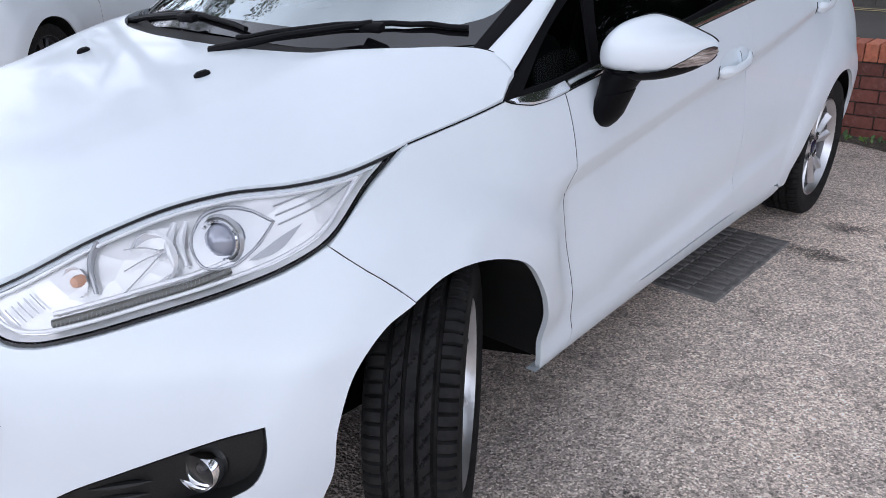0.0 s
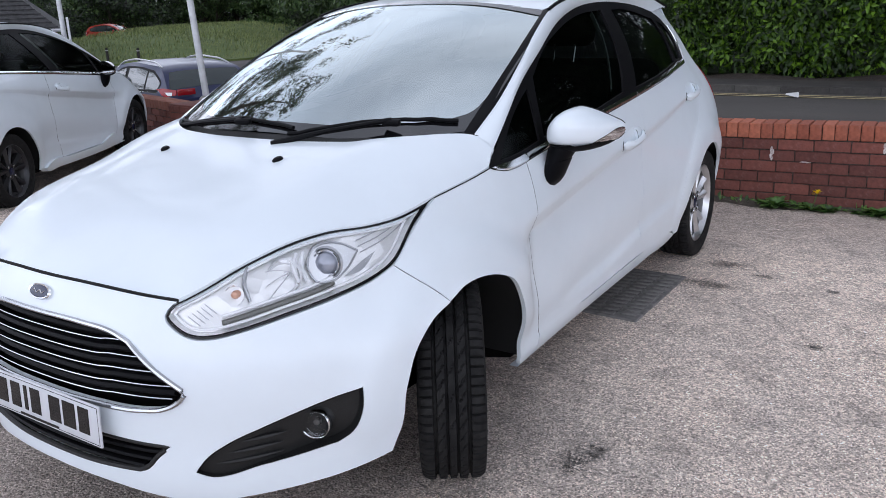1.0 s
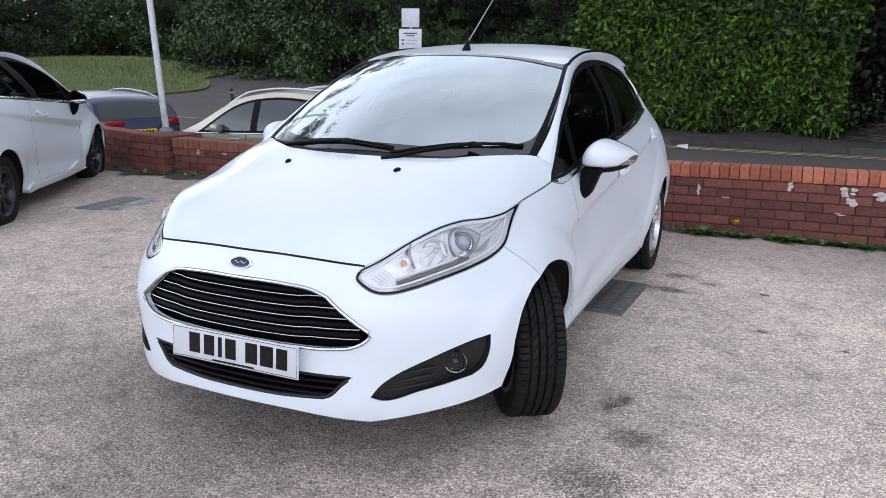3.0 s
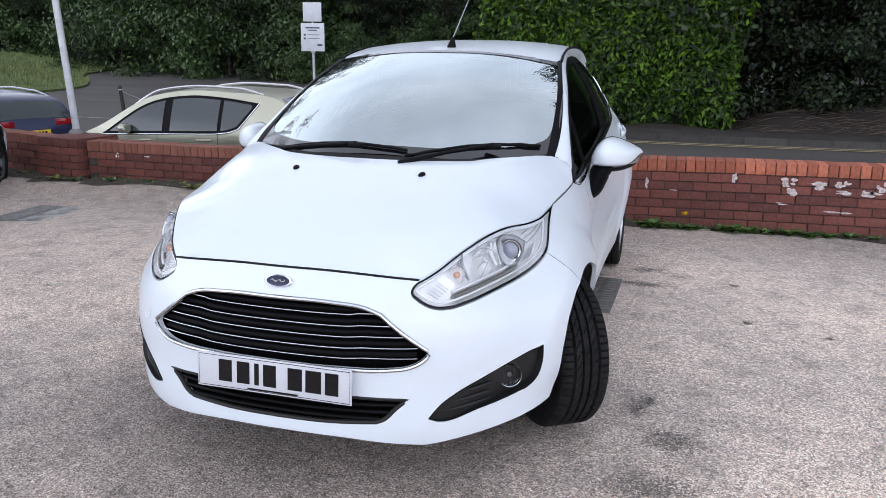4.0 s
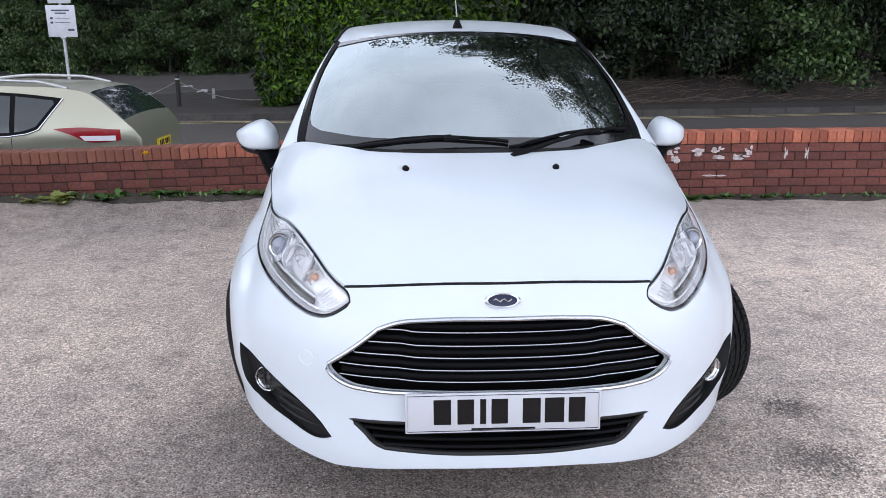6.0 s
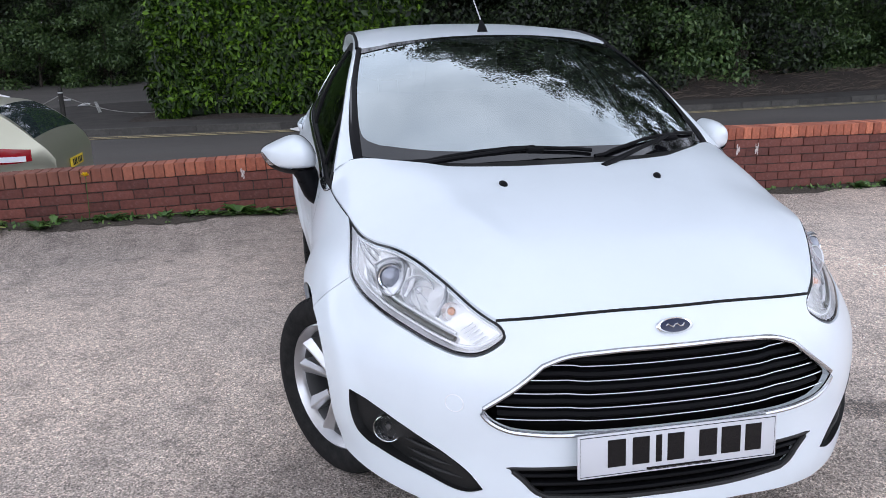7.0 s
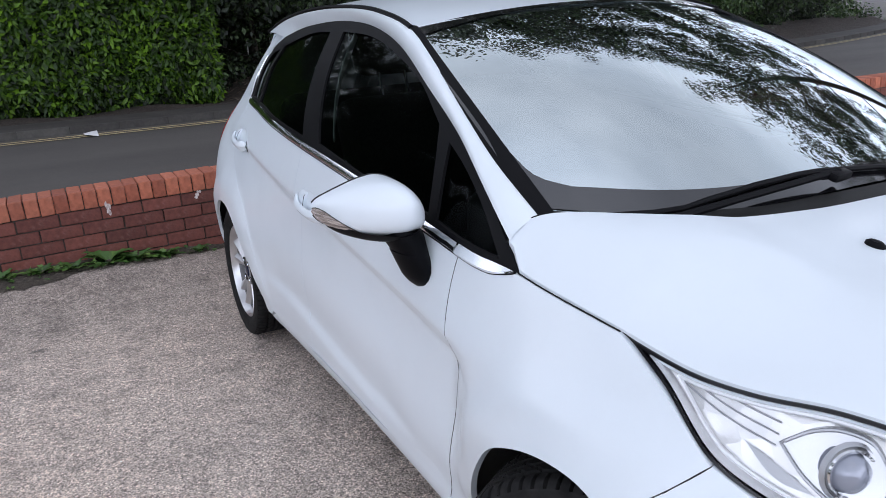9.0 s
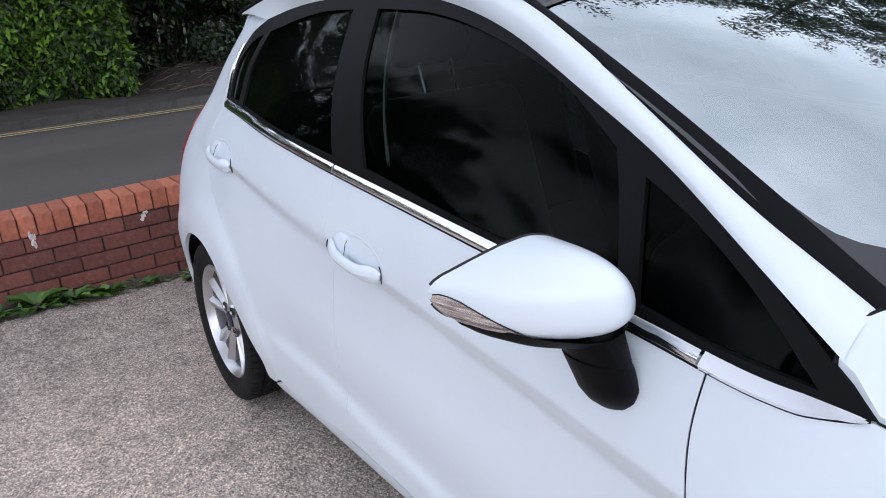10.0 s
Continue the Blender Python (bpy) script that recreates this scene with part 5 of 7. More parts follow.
def interior(root):
    cloth = Mat("charcoal_cloth", .9)
    cloth.color(cloth.ramp(cloth.noise(120, 3), (.3, .018), (.7, .04)))
    dash = box(1.24, .42, .26, .07, 3)
    part("dashboard", from_bm("dashboard", dash), material("dark_dashboard", (.022, .022, .024), .65), root, at=pose(0, .62, .70, 8, 0, 0))
    for x in (-.36, .36):
        seat = part("seat", from_bm("seat", box(.48, .50, .20, .07, 3)), cloth.m, root, "dark cloth seat", at=pose(x, 1.32, .38))
        part("backrest", from_bm("backrest", box(.47, .14, .62, .06, 3)), cloth.m, seat, at=pose(0, .22, .14, -18, 0, 0))
        part("headrest", from_bm("headrest", box(.26, .10, .19, .045, 3)), cloth.m, seat, at=pose(0, .45, .80, -14, 0, 0))
        for dx in (-.05, .05):
            part("headrest_post", mesh("headrest_post", *tube([(dx, .40, .70), (dx, .44, .83)], .006, 6)), CHROME, seat)
    part("rear_seat", from_bm("rear_seat", box(1.2, .2, .62, .07, 3)), cloth.m, root, at=pose(0, 2.25, .48, -16, 0, 0))
    sw = part("steering_wheel", mesh("steering_wheel", *tube([(.18 * math.cos(a), 0, .18 * math.sin(a)) for a in np.linspace(0, 2 * math.pi, 33)[:-1]], .015, 8, closed=True, up=(0, 1, 0))), SATIN_BLACK, root, at=pose(-.36, .86, .86, 25, 0, 0))
    part("boss", from_bm("boss", box(.16, .05, .13, .03, 2, -.065)), SATIN_BLACK, sw)
    part("floor_pan", from_bm("floor_pan", box(1.3, 2.3, .04, 0)), DARK_VOID, root, at=pose(0, 1.5, .5))


main_car = build_hatch("white five-door hatchback with front wheels turned, parked on tarmac", pose(0, 0, 0), ALLOY, 33)

# ---- kerb, verge, yellow lines ----
MUD = Mat("brown_leaf_litter", .95)
MUD.color(MUD.mix(MUD.ramp(MUD.noise(9, 6, .7), (.3, (.018, .013, .010)), (.55, (.048, .034, .026)), (.8, (.10, .075, .058))), MUD.ramp(MUD.noise(55, 3), (.3, .6), (.7, 1.3)), 1.0, "MULTIPLY")).bump(MUD.noise(24, 6, .7), 1.0, .05)
MUD = MUD.m
CONCRETE = Mat("weathered_concrete", .9)
CONCRETE.color(CONCRETE.mix(CONCRETE.ramp(CONCRETE.noise(4, 6, .65), (.3, (.13, .125, .115)), (.7, (.26, .25, .235))), CONCRETE.ramp(CONCRETE.noise(90, 3), (.3, .8), (.7, 1.15)), 1.0, "MULTIPLY")).bump(CONCRETE.noise(60, 4), .3, .004)
CONCRETE = CONCRETE.m
PALE_CONCRETE = Mat("pale_scuffed_concrete", .9)
PALE_CONCRETE.color(PALE_CONCRETE.mix(PALE_CONCRETE.ramp(PALE_CONCRETE.noise(5, 6, .7), (.35, (.13, .125, .118)), (.55, (.42, .41, .39))), PALE_CONCRETE.ramp(PALE_CONCRETE.noise(90, 3), (.3, .8), (.7, 1.15)), 1.0, "MULTIPLY"))
PALE_CONCRETE = PALE_CONCRETE.m
LINE_YELLOW = Mat("worn_yellow_paint", .8)
LINE_YELLOW.color(LINE_YELLOW.mix((.60, .49, .26), (.16, .14, .11), LINE_YELLOW.ramp(LINE_YELLOW.noise(14, 5, .7), (.46, 0.0), (.66, 1.0))))
LINE_YELLOW = LINE_YELLOW.m
LINE_WHITE = Mat("worn_white_paint", .8)
LINE_WHITE.color(LINE_WHITE.mix((.42, .42, .40), (.10, .098, .095), LINE_WHITE.ramp(LINE_WHITE.noise(12, 5, .7), (.48, 0.0), (.62, 1.0))))
LINE_WHITE = LINE_WHITE.m


def strip(x0, x1, a, b, lift, n=60, edge=road_edge):
    v, f = [], []
    for i, x in enumerate(np.linspace(x0, x1, n)):
        for off in (a, b):
            y = float(edge(x)) + off
            v.append((x, y, float(road_height(x, y)) + lift))
    f = [(2 * i, 2 * i + 2, 2 * i + 3, 2 * i + 1) for i in range(n - 1)]
    return v, f


structure("yellow_line", strip(-9, 60, -.66, -.57, .014), LINE_YELLOW, "worn yellow line along the kerb", "road marking")
structure("yellow_line", strip(-9, 60, -.44, -.35, .014), LINE_YELLOW, "worn yellow line along the kerb", "road marking")

kerb = thing("kerb", "grey concrete kerb stones along the far side of the road", "kerb", kind="structure")
KERB_GREY = Mat("dirty_kerb_concrete", .9)
KERB_GREY.color(KERB_GREY.mix(KERB_GREY.ramp(KERB_GREY.rand(), (0, (.05, .046, .042)), (1, (.085, .08, .072))), KERB_GREY.ramp(KERB_GREY.noise(9, 6, .7), (.3, .6), (.7, 1.2)), 1.0, "MULTIPLY"))
KERB_GREY = KERB_GREY.m
KERB_STONE = from_bm("kerb_stone", box(.911, .15, .26, .006, 1, -.13))
for i in range(44):
    x = -5.6 + .915 * i
    y0, y1 = float(road_edge(x)), float(road_edge(x + .9))
    part("kerb_stone", KERB_STONE, KERB_GREY, kerb, at=pose(x + .45, (y0 + y1) / 2 + .075, float(road_height(x, y0)) + .012 + .004 * math.sin(i * 7.3), 0, 0, math.degrees(math.atan2(y1 - y0, .915))))


def verge_height(x, y):
    d = y - road_edge(x)
    return road_height(x, y) + .12 + .45 * smooth01(1.6, 4.2, d) * smooth01(2.4, 4.5, x) + .06 * np.sin(x * 2.1 + y) * smooth01(1.6, 3, d)


# leaf stains, with the shade under the trees mixed into the base colour
FORECOURT = Mat("leaf_stained_shaded_tarmac", .9)
FORECOURT.color(FORECOURT.mix(FORECOURT.ramp(FORECOURT.noise(1.6, 6, .7), (.3, (.020, .017, .015)), (.7, (.052, .045, .04))), FORECOURT.ramp(FORECOURT.noise(40, 5, .7), (.3, .6), (.72, 1.5)), 1.0, "MULTIPLY"))
gx = np.concatenate([np.arange(-4.6, 14, .3), np.arange(14, 42, 1.5)])
vv, ff = [], []
ds = np.concatenate([[.14, .15], np.arange(.5, 10.5, .4)])
for x in gx:
    for d in ds:
        y = float(road_edge(x)) + d
        vv.append((x, y, float(verge_height(x, y)) if d > .145 else float(road_height(x, y)) - .1))
m = len(ds)
ff = [(i * m + j, (i + 1) * m + j, (i + 1) * m + j + 1, i * m + j + 1) for i in range(len(gx) - 1) for j in range(m - 1)]
structure("verge", (vv, ff), MUD, "brown earth bank with leaf litter beside the road", "ground")
pv, pf = [], []
for x in np.arange(-4.6, 41, 1.0):
    for d in (.155, 1.55):
        y = float(road_edge(x)) + d
        pv.append((x, y, float(verge_height(x, y)) + .008))
pf = [(2 * i, 2 * i + 2, 2 * i + 3, 2 * i + 1) for i in range(len(pv) // 2 - 1)]
structure("pavement", (pv, pf), FORECOURT.m, "dark footway stained with leaf mould behind the kerb", "pavement")

# forecourt behind the kerb: trodden leaf mould, darkened further by painted tree shade
fv = []
for x in np.arange(-13.5, -3.9, .6):
    for d in np.arange(.4, 11, .7):
        y = 15.9 + d + (.35 * math.sin(x * 1.7) if d < .5 else 0) + 1.2 * max(0, -10 - x) * (d < 5) * .4
        fv.append((x, y, float(road_height(np.array(x), np.array(y))) + .006))
fm = len(np.arange(.4, 11, .7))
structure("forecourt", (fv, [(i * fm + j, (i + 1) * fm + j, (i + 1) * fm + j + 1, i * fm + j + 1) for i in range(len(fv) // fm - 1) for j in range(fm - 1)]), FORECOURT.m, "leaf-stained tarmac forecourt by the hedge, with tree shade in its colour", "ground")

# ---- brick wall ----
MORTAR = Mat("grey_mortar", .95)
MORTAR.color(MORTAR.ramp(MORTAR.noise(30, 5), (.3, (.030, .024, .021)), (.7, (.085, .068, .06)))).bump(MORTAR.noise(90, 3), .4, .004)
MORTAR = MORTAR.m


def brick_mesh(name, w, d, h, chip=.0032):
    bm = box(w, d, h, chip, 1, -h / 2)
    for v in bm.verts:
        v.co += Vector((random.uniform(-1, 1), random.uniform(-1, 1), random.uniform(-1, 1))) * .0015
    return from_bm(name, bm, False)


BRICKS = [brick_mesh("brick", .2175, .10, .0675) for _ in range(5)]
COPINGS = [brick_mesh("coping_brick", .0715, .222, .103, .0045) for _ in range(5)]


def wall_top(x):
    return np.interp(x, [-9, -5, -3.3, -1.4, 1.8, 2.8, 4, 9], [.45, .455, .452, .507, .568, .578, .575, .57])


def brick_wall(name, start, along, length, label, courses=6):
    """Bricks laid in half bond under a row of bricks on edge; start is the foot of its front face."""
    d = Vector((*along, 0)).normalized()
    back = Vector((-d.y, d.x, 0))
    yaw = math.degrees(math.atan2(d.y, d.x))
    root = thing(name, label, "wall", kind="structure")
    top = lambda p: float(wall_top(p.x))
    n = int(length / .4)
    v = []
    for i in range(n + 1):
        p = Vector((*start, 0)) + d * length * i / n
        for o, z in ((.012, -.9), (.012, top(p) - .02), (.205, top(p) - .02), (.205, -.9)):
            q = p + back * o
            v.append((q.x, q.y, z))
    f = [(4 * i + k, 4 * i + 4 + k, 4 * i + 4 + (k + 1) % 4, 4 * i + (k + 1) % 4) for i in range(n) for k in range(4)] + [(0, 1, 2, 3), (4 * n + 3, 4 * n + 2, 4 * n + 1, 4 * n)]
    part("mortar", mesh("mortar", v, f, False), MORTAR, root)
    rnd = random.Random(name)
    for c in range(courses):
        x = -.1125 if c % 2 else 0.0
        while x < length - .05:
            p = Vector((*start, 0)) + d * (x + .1075)
            if x > -.05:
                slope = math.degrees(math.atan2(top(p + d * .1) - top(p - d * .1), .2))
                q = p + back * (.05 + rnd.uniform(-.003, .002))
                part("brick", rnd.choice(BRICKS), BRICK, root, at=pose(q.x, q.y, top(p) - .112 - .075 * c - .0325, 0, -slope, yaw))
            x += .225
    x = .035
    while x < length:
        p = Vector((*start, 0)) + d * x
        slope = math.degrees(math.atan2(top(p + d * .1) - top(p - d * .1), .2))
        q = p + back * (.107 + rnd.uniform(-.003, .003))
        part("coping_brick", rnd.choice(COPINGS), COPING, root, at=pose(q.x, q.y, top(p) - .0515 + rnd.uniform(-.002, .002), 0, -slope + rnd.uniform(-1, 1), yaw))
        x += .0765
    return root


def brick_pier(x, y, w, yaw, label):
    root = thing("brick_pier", label, "wall pier", at=pose(x, y, 0, 0, 0, yaw), kind="structure")
    part("mortar", from_bm("mortar", box(w - .03, w - .03, 1.35, 0, 1, -.9), False), MORTAR, root)
    rnd = random.Random(3)
    for c in range(7):
        z = .455 - .075 * c - .035
        for k in range(4):
            for j in range(2):
                offs = -w / 2 + .1075 + j * .225 + (.11 if c % 2 else 0)
                if offs > w / 2 - .06:
                    continue
                m = pose(0, 0, 0, 0, 0, 90 * k) @ pose(offs, -w / 2 + .05 + rnd.uniform(-.002, .003), z)
                part("brick", rnd.choice(BRICKS), BRICK, root, at=m)
    part("cap", from_bm("cap", box(w - .01, w - .01, .03, .012, 2, .445)), BRICK, root, "worn brick pier cap")
    return root


brick_wall("wall_main", (-4.66, 3.97), (1, 0), 12.2, "low red brick wall with orange bricks on edge along its top")
brick_wall("wall_side", (-10.2, 5.62), (.956, -.29), 5.2, "low red brick wall beside the road, topped with bricks on edge", 5)
brick_pier(-4.96, 4.2, .56, -8, "square red brick wall pier with a pole on top")

GALV = Mat("pale_galvanised_steel", .5, .2)
GALV.color(GALV.ramp(GALV.noise(8, 5), (.3, (.42, .43, .44)), (.7, (.62, .63, .64))))
GALV = GALV.m
pole = thing("steel_pole", "pale galvanised pole on the brick pier", "pole", at=pose(-5.13, 4.38, .475))
part("shaft", mesh("shaft", *tube([(0, 0, 0), (-.115, 0, 1.5), (-.35, 0, 4.6)], [.037, .036, .034], 16)), GALV, pole)
part("collar", mesh("collar", *lathe([(0, .0), (0, .085), (.02, .08), (.045, .05), (.05, .043)], 20, "Z")), CONCRETE, pole)

# white smears left on the bricks
SMEAR = Mat("flaked_white_paint", .9)
SMEAR.color(SMEAR.ramp(SMEAR.noise(40, 5), (.35, (.36, .27, .25)), (.65, (.74, .70, .68))))
SMEAR = SMEAR.m


def blob(rnd, w, h, n=11):
    """Several ragged flakes of paint scattered over w by h."""
    v, f = [], []
    for k in range(rnd.randint(5, 9)):
        lift = -.0018 - .0004 * k
        cx, cz = rnd.uniform(-.42, .42) * w, rnd.uniform(-.42, .42) * h
        rw_, rh_ = w * rnd.uniform(.12, .30), h * rnd.uniform(.12, .30)
        b = len(v)
        ring = [(cx + rw_ * math.cos(a) * rnd.uniform(.75, 1.1), cz + rh_ * math.sin(a) * rnd.uniform(.75, 1.1)) for a in np.linspace(0, 2 * math.pi, n + 1)[:-1]]
        v += [(x, 0, z) for x, z in ring] + [(x, lift, z) for x, z in ring]
        f += [tuple(range(b + n, b + 2 * n))] + [(b + i, b + (i + 1) % n, b + n + (i + 1) % n, b + n + i) for i in range(n)]
    return v, f


rnd = random.Random(11)
for x, z, w, h in ((2.03, .415, .10, .075), (2.05, .335, .08, .07), (2.0, .24, .10, .018), (2.27, .40, .13, .06), (2.42, .415, .10, .07), (2.43, .355, .13, .035), (2.59, .35, .10, .06), (2.69, .415, .07, .075), (2.64, .35, .12, .045), (2.40, .20, .16, .02), (3.02, .39, .03, .10), (3.2, .385, .03, .09), (1.62, .43, .05, .07), (.93, .35, .03, .09), (1.16, .30, .10, .012), (-1.25, .39, .03, .08), (-.74, .40, .04, .05), (-4.3, .33, .04, .05), (-3.95, .33, .06, .02)):
    tagged(part("paint_smear", mesh("paint_smear", *blob(rnd, w, h)), SMEAR, at=pose(x, 3.9665, z)), "flaked white paint smear on the brick wall", "paint mark")

# ---- covers in the tarmac ----
IRON = Mat("worn_cast_iron", .7, .2)
IRON.color(IRON.ramp(IRON.noise(25, 5), (.3, (.12, .115, .11)), (.7, (.27, .255, .245)))).bump(IRON.noise(120, 3), .3, .002)
IRON = IRON.m
cover = thing("drain_cover", "dark cast iron access cover with raised ribs, set in the tarmac", "drain cover", at=pose(.565, 1.81, .0, 0, 0, -2))
part("frame", from_bm("frame", box(.60, .70, .02, .004, 1, -.012)), IRON, cover)
RIB = from_bm("rib", box(.088, .030, .008, .003, 1))
for i in range(6):
    for j in range(13):
        part("rib", RIB, IRON, cover, at=pose(-.235 + .094 * i, -.30 + .05 * j + (.012 if i % 2 else -.012), .006))
grate = thing("manhole_cover", "pale and dark paired access covers in the tarmac", "drain cover", at=pose(-4.02, 2.66, float(tarmac_height(np.array(-4.02), np.array(2.66))) - .008, 0, 1, 4))
part("frame", from_bm("frame", box(.62, .66, .016, .003, 1, -.008)), IRON, grate)
part("slab", from_bm("slab", box(.34, .60, .008, .003, 1, .006)), PALE_CONCRETE, grate, "pale concrete filled cover", at=pose(.13, 0, 0))
part("slab", from_bm("slab", box(.20, .60, .006, .003, 1, .006)), IRON, grate, at=pose(-.19, 0, 0))
OIL = Mat("dark_oil_stain", .6)
OIL.color(OIL.ramp(OIL.noise(60, 5), (.3, (.10, .092, .086)), (.62, (.25, .225, .205)))).bump(OIL.cells(105.0), .7, .005)
OIL = OIL.m


def stain(x, y, w, h, k):
    """A patch of dark flecks, dense in its middle and thinning out."""
    r2 = random.Random(k)
    v, f = [], []
    for _ in range(int(60 + 17000 * w * h)):
        cx, cy, size = r2.gauss(0, w * .27), r2.gauss(0, h * .27), r2.uniform(.0012, .0048)
        b, turn = len(v), r2.uniform(0, 6.28)
        z = float(tarmac_height(np.array(x + cx), np.array(y + cy))) + .0022
        v += [(x + cx + size * r2.uniform(.5, 1.2) * math.cos(turn + a), y + cy + size * r2.uniform(.5, 1.2) * math.sin(turn + a), z) for a in (0, 1.05, 2.1, 3.14, 4.2, 5.25)]
        f.append(tuple(range(b, b + 6)))
    return tagged(part("oil_stain", mesh("oil_stain", v, f), OIL), "dark oil flecks soaked into the tarmac", "stain", kind="stuff")


for k, (x, y, w, h) in enumerate(((1.06, .28, .10, .16), (1.10, .36, .06, .08), (1.57, 1.53, .07, .05), (1.22, 2.34, .10, .05), (1.55, 2.25, .06, .05), (-2.4, .9, .06, .04), (1.95, 1.4, .05, .04), (1.02, 2.46, .16, .12), (-1.7, 2.9, .07, .04), (1.12, -.35, .34, .26), (1.35, -.62, .30, .22), (1.2, .02, .2, .2), (1.0, 2.1, .3, .14))):
    stain(x, y, w, h, k)

# ---- other vehicles ----
second = build_hatch("white three-door hatchback with black wheels, parked nose to the wall", pose(-6.32, 3.40, -.055, 0, 0, 211.3), BLACK_ALLOY, 0, 3, GLOSS_BLACK)


def plain_car(label, at, length, width, height, paint, belt, roof_line, glass_from, glass_to, rear_from, rails=None, lamp=(.98, 1.16), shut=(), lamp_length=.50, kick=False, lamp_gap=.02):
    """A car lofted along its length (y from nose to tail) with windows, lamps, doors' gaps, rails and wheels."""
    root = thing("parked_car", label, "car", "parked cars", at)
    ys = [p[0] for p in roof_line]
    top = lambda y: cubic(ys, [p[1] for p in roof_line], y)
    waistz = lambda y: np.minimum(cubic([0, length * .3, length * .7, length], belt, y), top(y) - .02)
    half = lambda y: width / 2 * (1 - .30 * np.clip(1 - y / .55, 0, 1) ** 2.2 - .16 * np.clip(1 - (length - y) / .45, 0, 1) ** 2)

    def side(y, z, inset=0.0):
        y, z = np.atleast_1d(np.asarray(y, float)), np.atleast_1d(np.asarray(z, float))
        b = waistz(y)
        up = np.clip((z - b) / (height - b), 0, 1)
        low = np.clip((b - z) / .8, 0, 1)
        x = half(y) * (1 - .02 * (1 - low) ** 2 - .07 * low ** 3) - .20 * up ** 1.25 - inset
        x = x - .012 * smooth01(0, .03, (b - .10) - z) * (1 - smooth01(.05, .3, (b - .10) - z))
        return np.stack([x, y, z], -1)
    n, m = 70, 22
    Y = np.concatenate([np.linspace(0, length, n)])
    v, f = [], []
    for y in Y:
        t = float(top(y))
        zs = np.linspace(.24, t, m)
        ring = side(np.full(m, y), zs)
        edge = ring[-1]
        crown = [np.array([edge[0] * (1 - k / 6), y, t + (.035 * (1 - (1 - k / 6) ** 2))]) for k in range(1, 7)]
        half_ring = list(ring) + crown
        v += [tuple(p) for p in half_ring] + [(-p[0], p[1], p[2]) for p in reversed(half_ring[:-1])]
    k = 2 * (m + 6) - 1
    for i in range(n - 1):
        f += [(i * k + j, i * k + j + 1, (i + 1) * k + j + 1, (i + 1) * k + j) for j in range(k - 1)]
    f += [tuple(range(k - 1, -1, -1)), tuple((n - 1) * k + j for j in range(k))]
    bm = bmesh.new()
    bv = [bm.verts.new(p) for p in v]
    for q in f:
        bm.faces.new([bv[i] for i in q])
    part("body", from_bm("body", bm, True, 32), paint, root)
    over = lambda d: (lambda x, y, i=0.0: np.stack([np.atleast_1d(x), np.atleast_1d(y), top(np.atleast_1d(y)) + .035 * (1 - (np.abs(np.atleast_1d(x)) / np.maximum(.2, side(np.atleast_1d(y), top(np.atleast_1d(y)))[:, 0])) ** 2) + d - i], -1))
    # glazing
    y0, y1, y2, y3 = glass_from[0], glass_from[1], glass_to[0], glass_to[1]
    low = lambda y: float(waistz(np.array(y))) + .012
    hi = lambda y: float(top(np.array(y))) - .075
    dlo = outline([(y0, low(y0)), (y1, hi(y1)), ((y1 + y2) / 2, hi((y1 + y2) / 2) + .01), (y2, hi(y2))], [(y2, hi(y2)), (y3, low(y3) + .12), (y3 - .10, low(y3))], [(y3 - .10, low(y3)), ((y0 + y3) / 2, low((y0 + y3) / 2)), (y0, low(y0))], step=.05)
    if kick:
        dlo = outline([(y0, low(y0)), (y1, hi(y1)), ((y1 + y2) / 2, hi((y1 + y2) / 2) + .01), (y2, hi(y2)), (y3, hi(y3) - .03)], [(y3, hi(y3) - .03), (y3 - .27, low(y3) + .05)], [(y3 - .27, low(y3) + .05), (y3 - .40, low(y3 - .4) + .02), (y3 - .60, low(y3 - .6))], [(y3 - .60, low(y3 - .60)), ((y0 + y3) / 2, low((y0 + y3) / 2)), (y0, low(y0))], step=.05)
    cuts = [y0 + .55 + (y3 - y0 - .55) * t for t in (.236, .30, .69, .72)]
    inner = shrink(dlo, .035)
    panes, edges = [], [y0, cuts[0], cuts[1], cuts[2], cuts[3], y3]
    sides("window_surround", panel(dlo, lambda a, b, i=0.0: side(a, b, i - .003), (), .08, .006), SATIN_BLACK, root)
    for a, b in ((edges[0], edges[1]), (edges[2], edges[3]), (edges[4], edges[5])):
        q = [(min(max(p[0], a), b), p[1]) for p in inner]
        q = [p for i, p in enumerate(q) if p != q[i - 1]]
        uniq = []
        for p in q:
            if not uniq or math.hypot(p[0] - uniq[-1][0], p[1] - uniq[-1][1]) > .004:
                uniq.append(p)
        sides("side_window", panel(uniq, lambda a_, b_, i=0.0: side(a_, b_, i - .008), (), .10, 0), DARK_PANE, root)
    bright = [(a, low(a) - .008) for a in np.linspace(y0, y3 - (.62 if kick else .1), 20)]
    if kick:
        bright += [(y3 - .40, low(y3 - .4) + .012), (y3 - .265, low(y3) + .042), (y3 + .008, hi(y3) - .03)]
    sides("window_line", tube([side(a, b, -.006)[0] for a, b in bright], .010, 6), CHROME, root, "chrome window line")
    ws = [(-.60, glass_from[0] - .12), (.60, glass_from[0] - .12), (.50, glass_from[1] - .05), (-.50, glass_from[1] - .05)]
    part("windscreen", mesh("windscreen", *panel(outline(*[[ws[i], ws[(i + 1) % 4]] for i in range(4)], step=.06), over(.006), (), .1, .004)), DARK_PANE, root)
    rwn = [(-.66, rear_from[0]), (.66, rear_from[0]), (.79, rear_from[1]), (-.79, rear_from[1])]
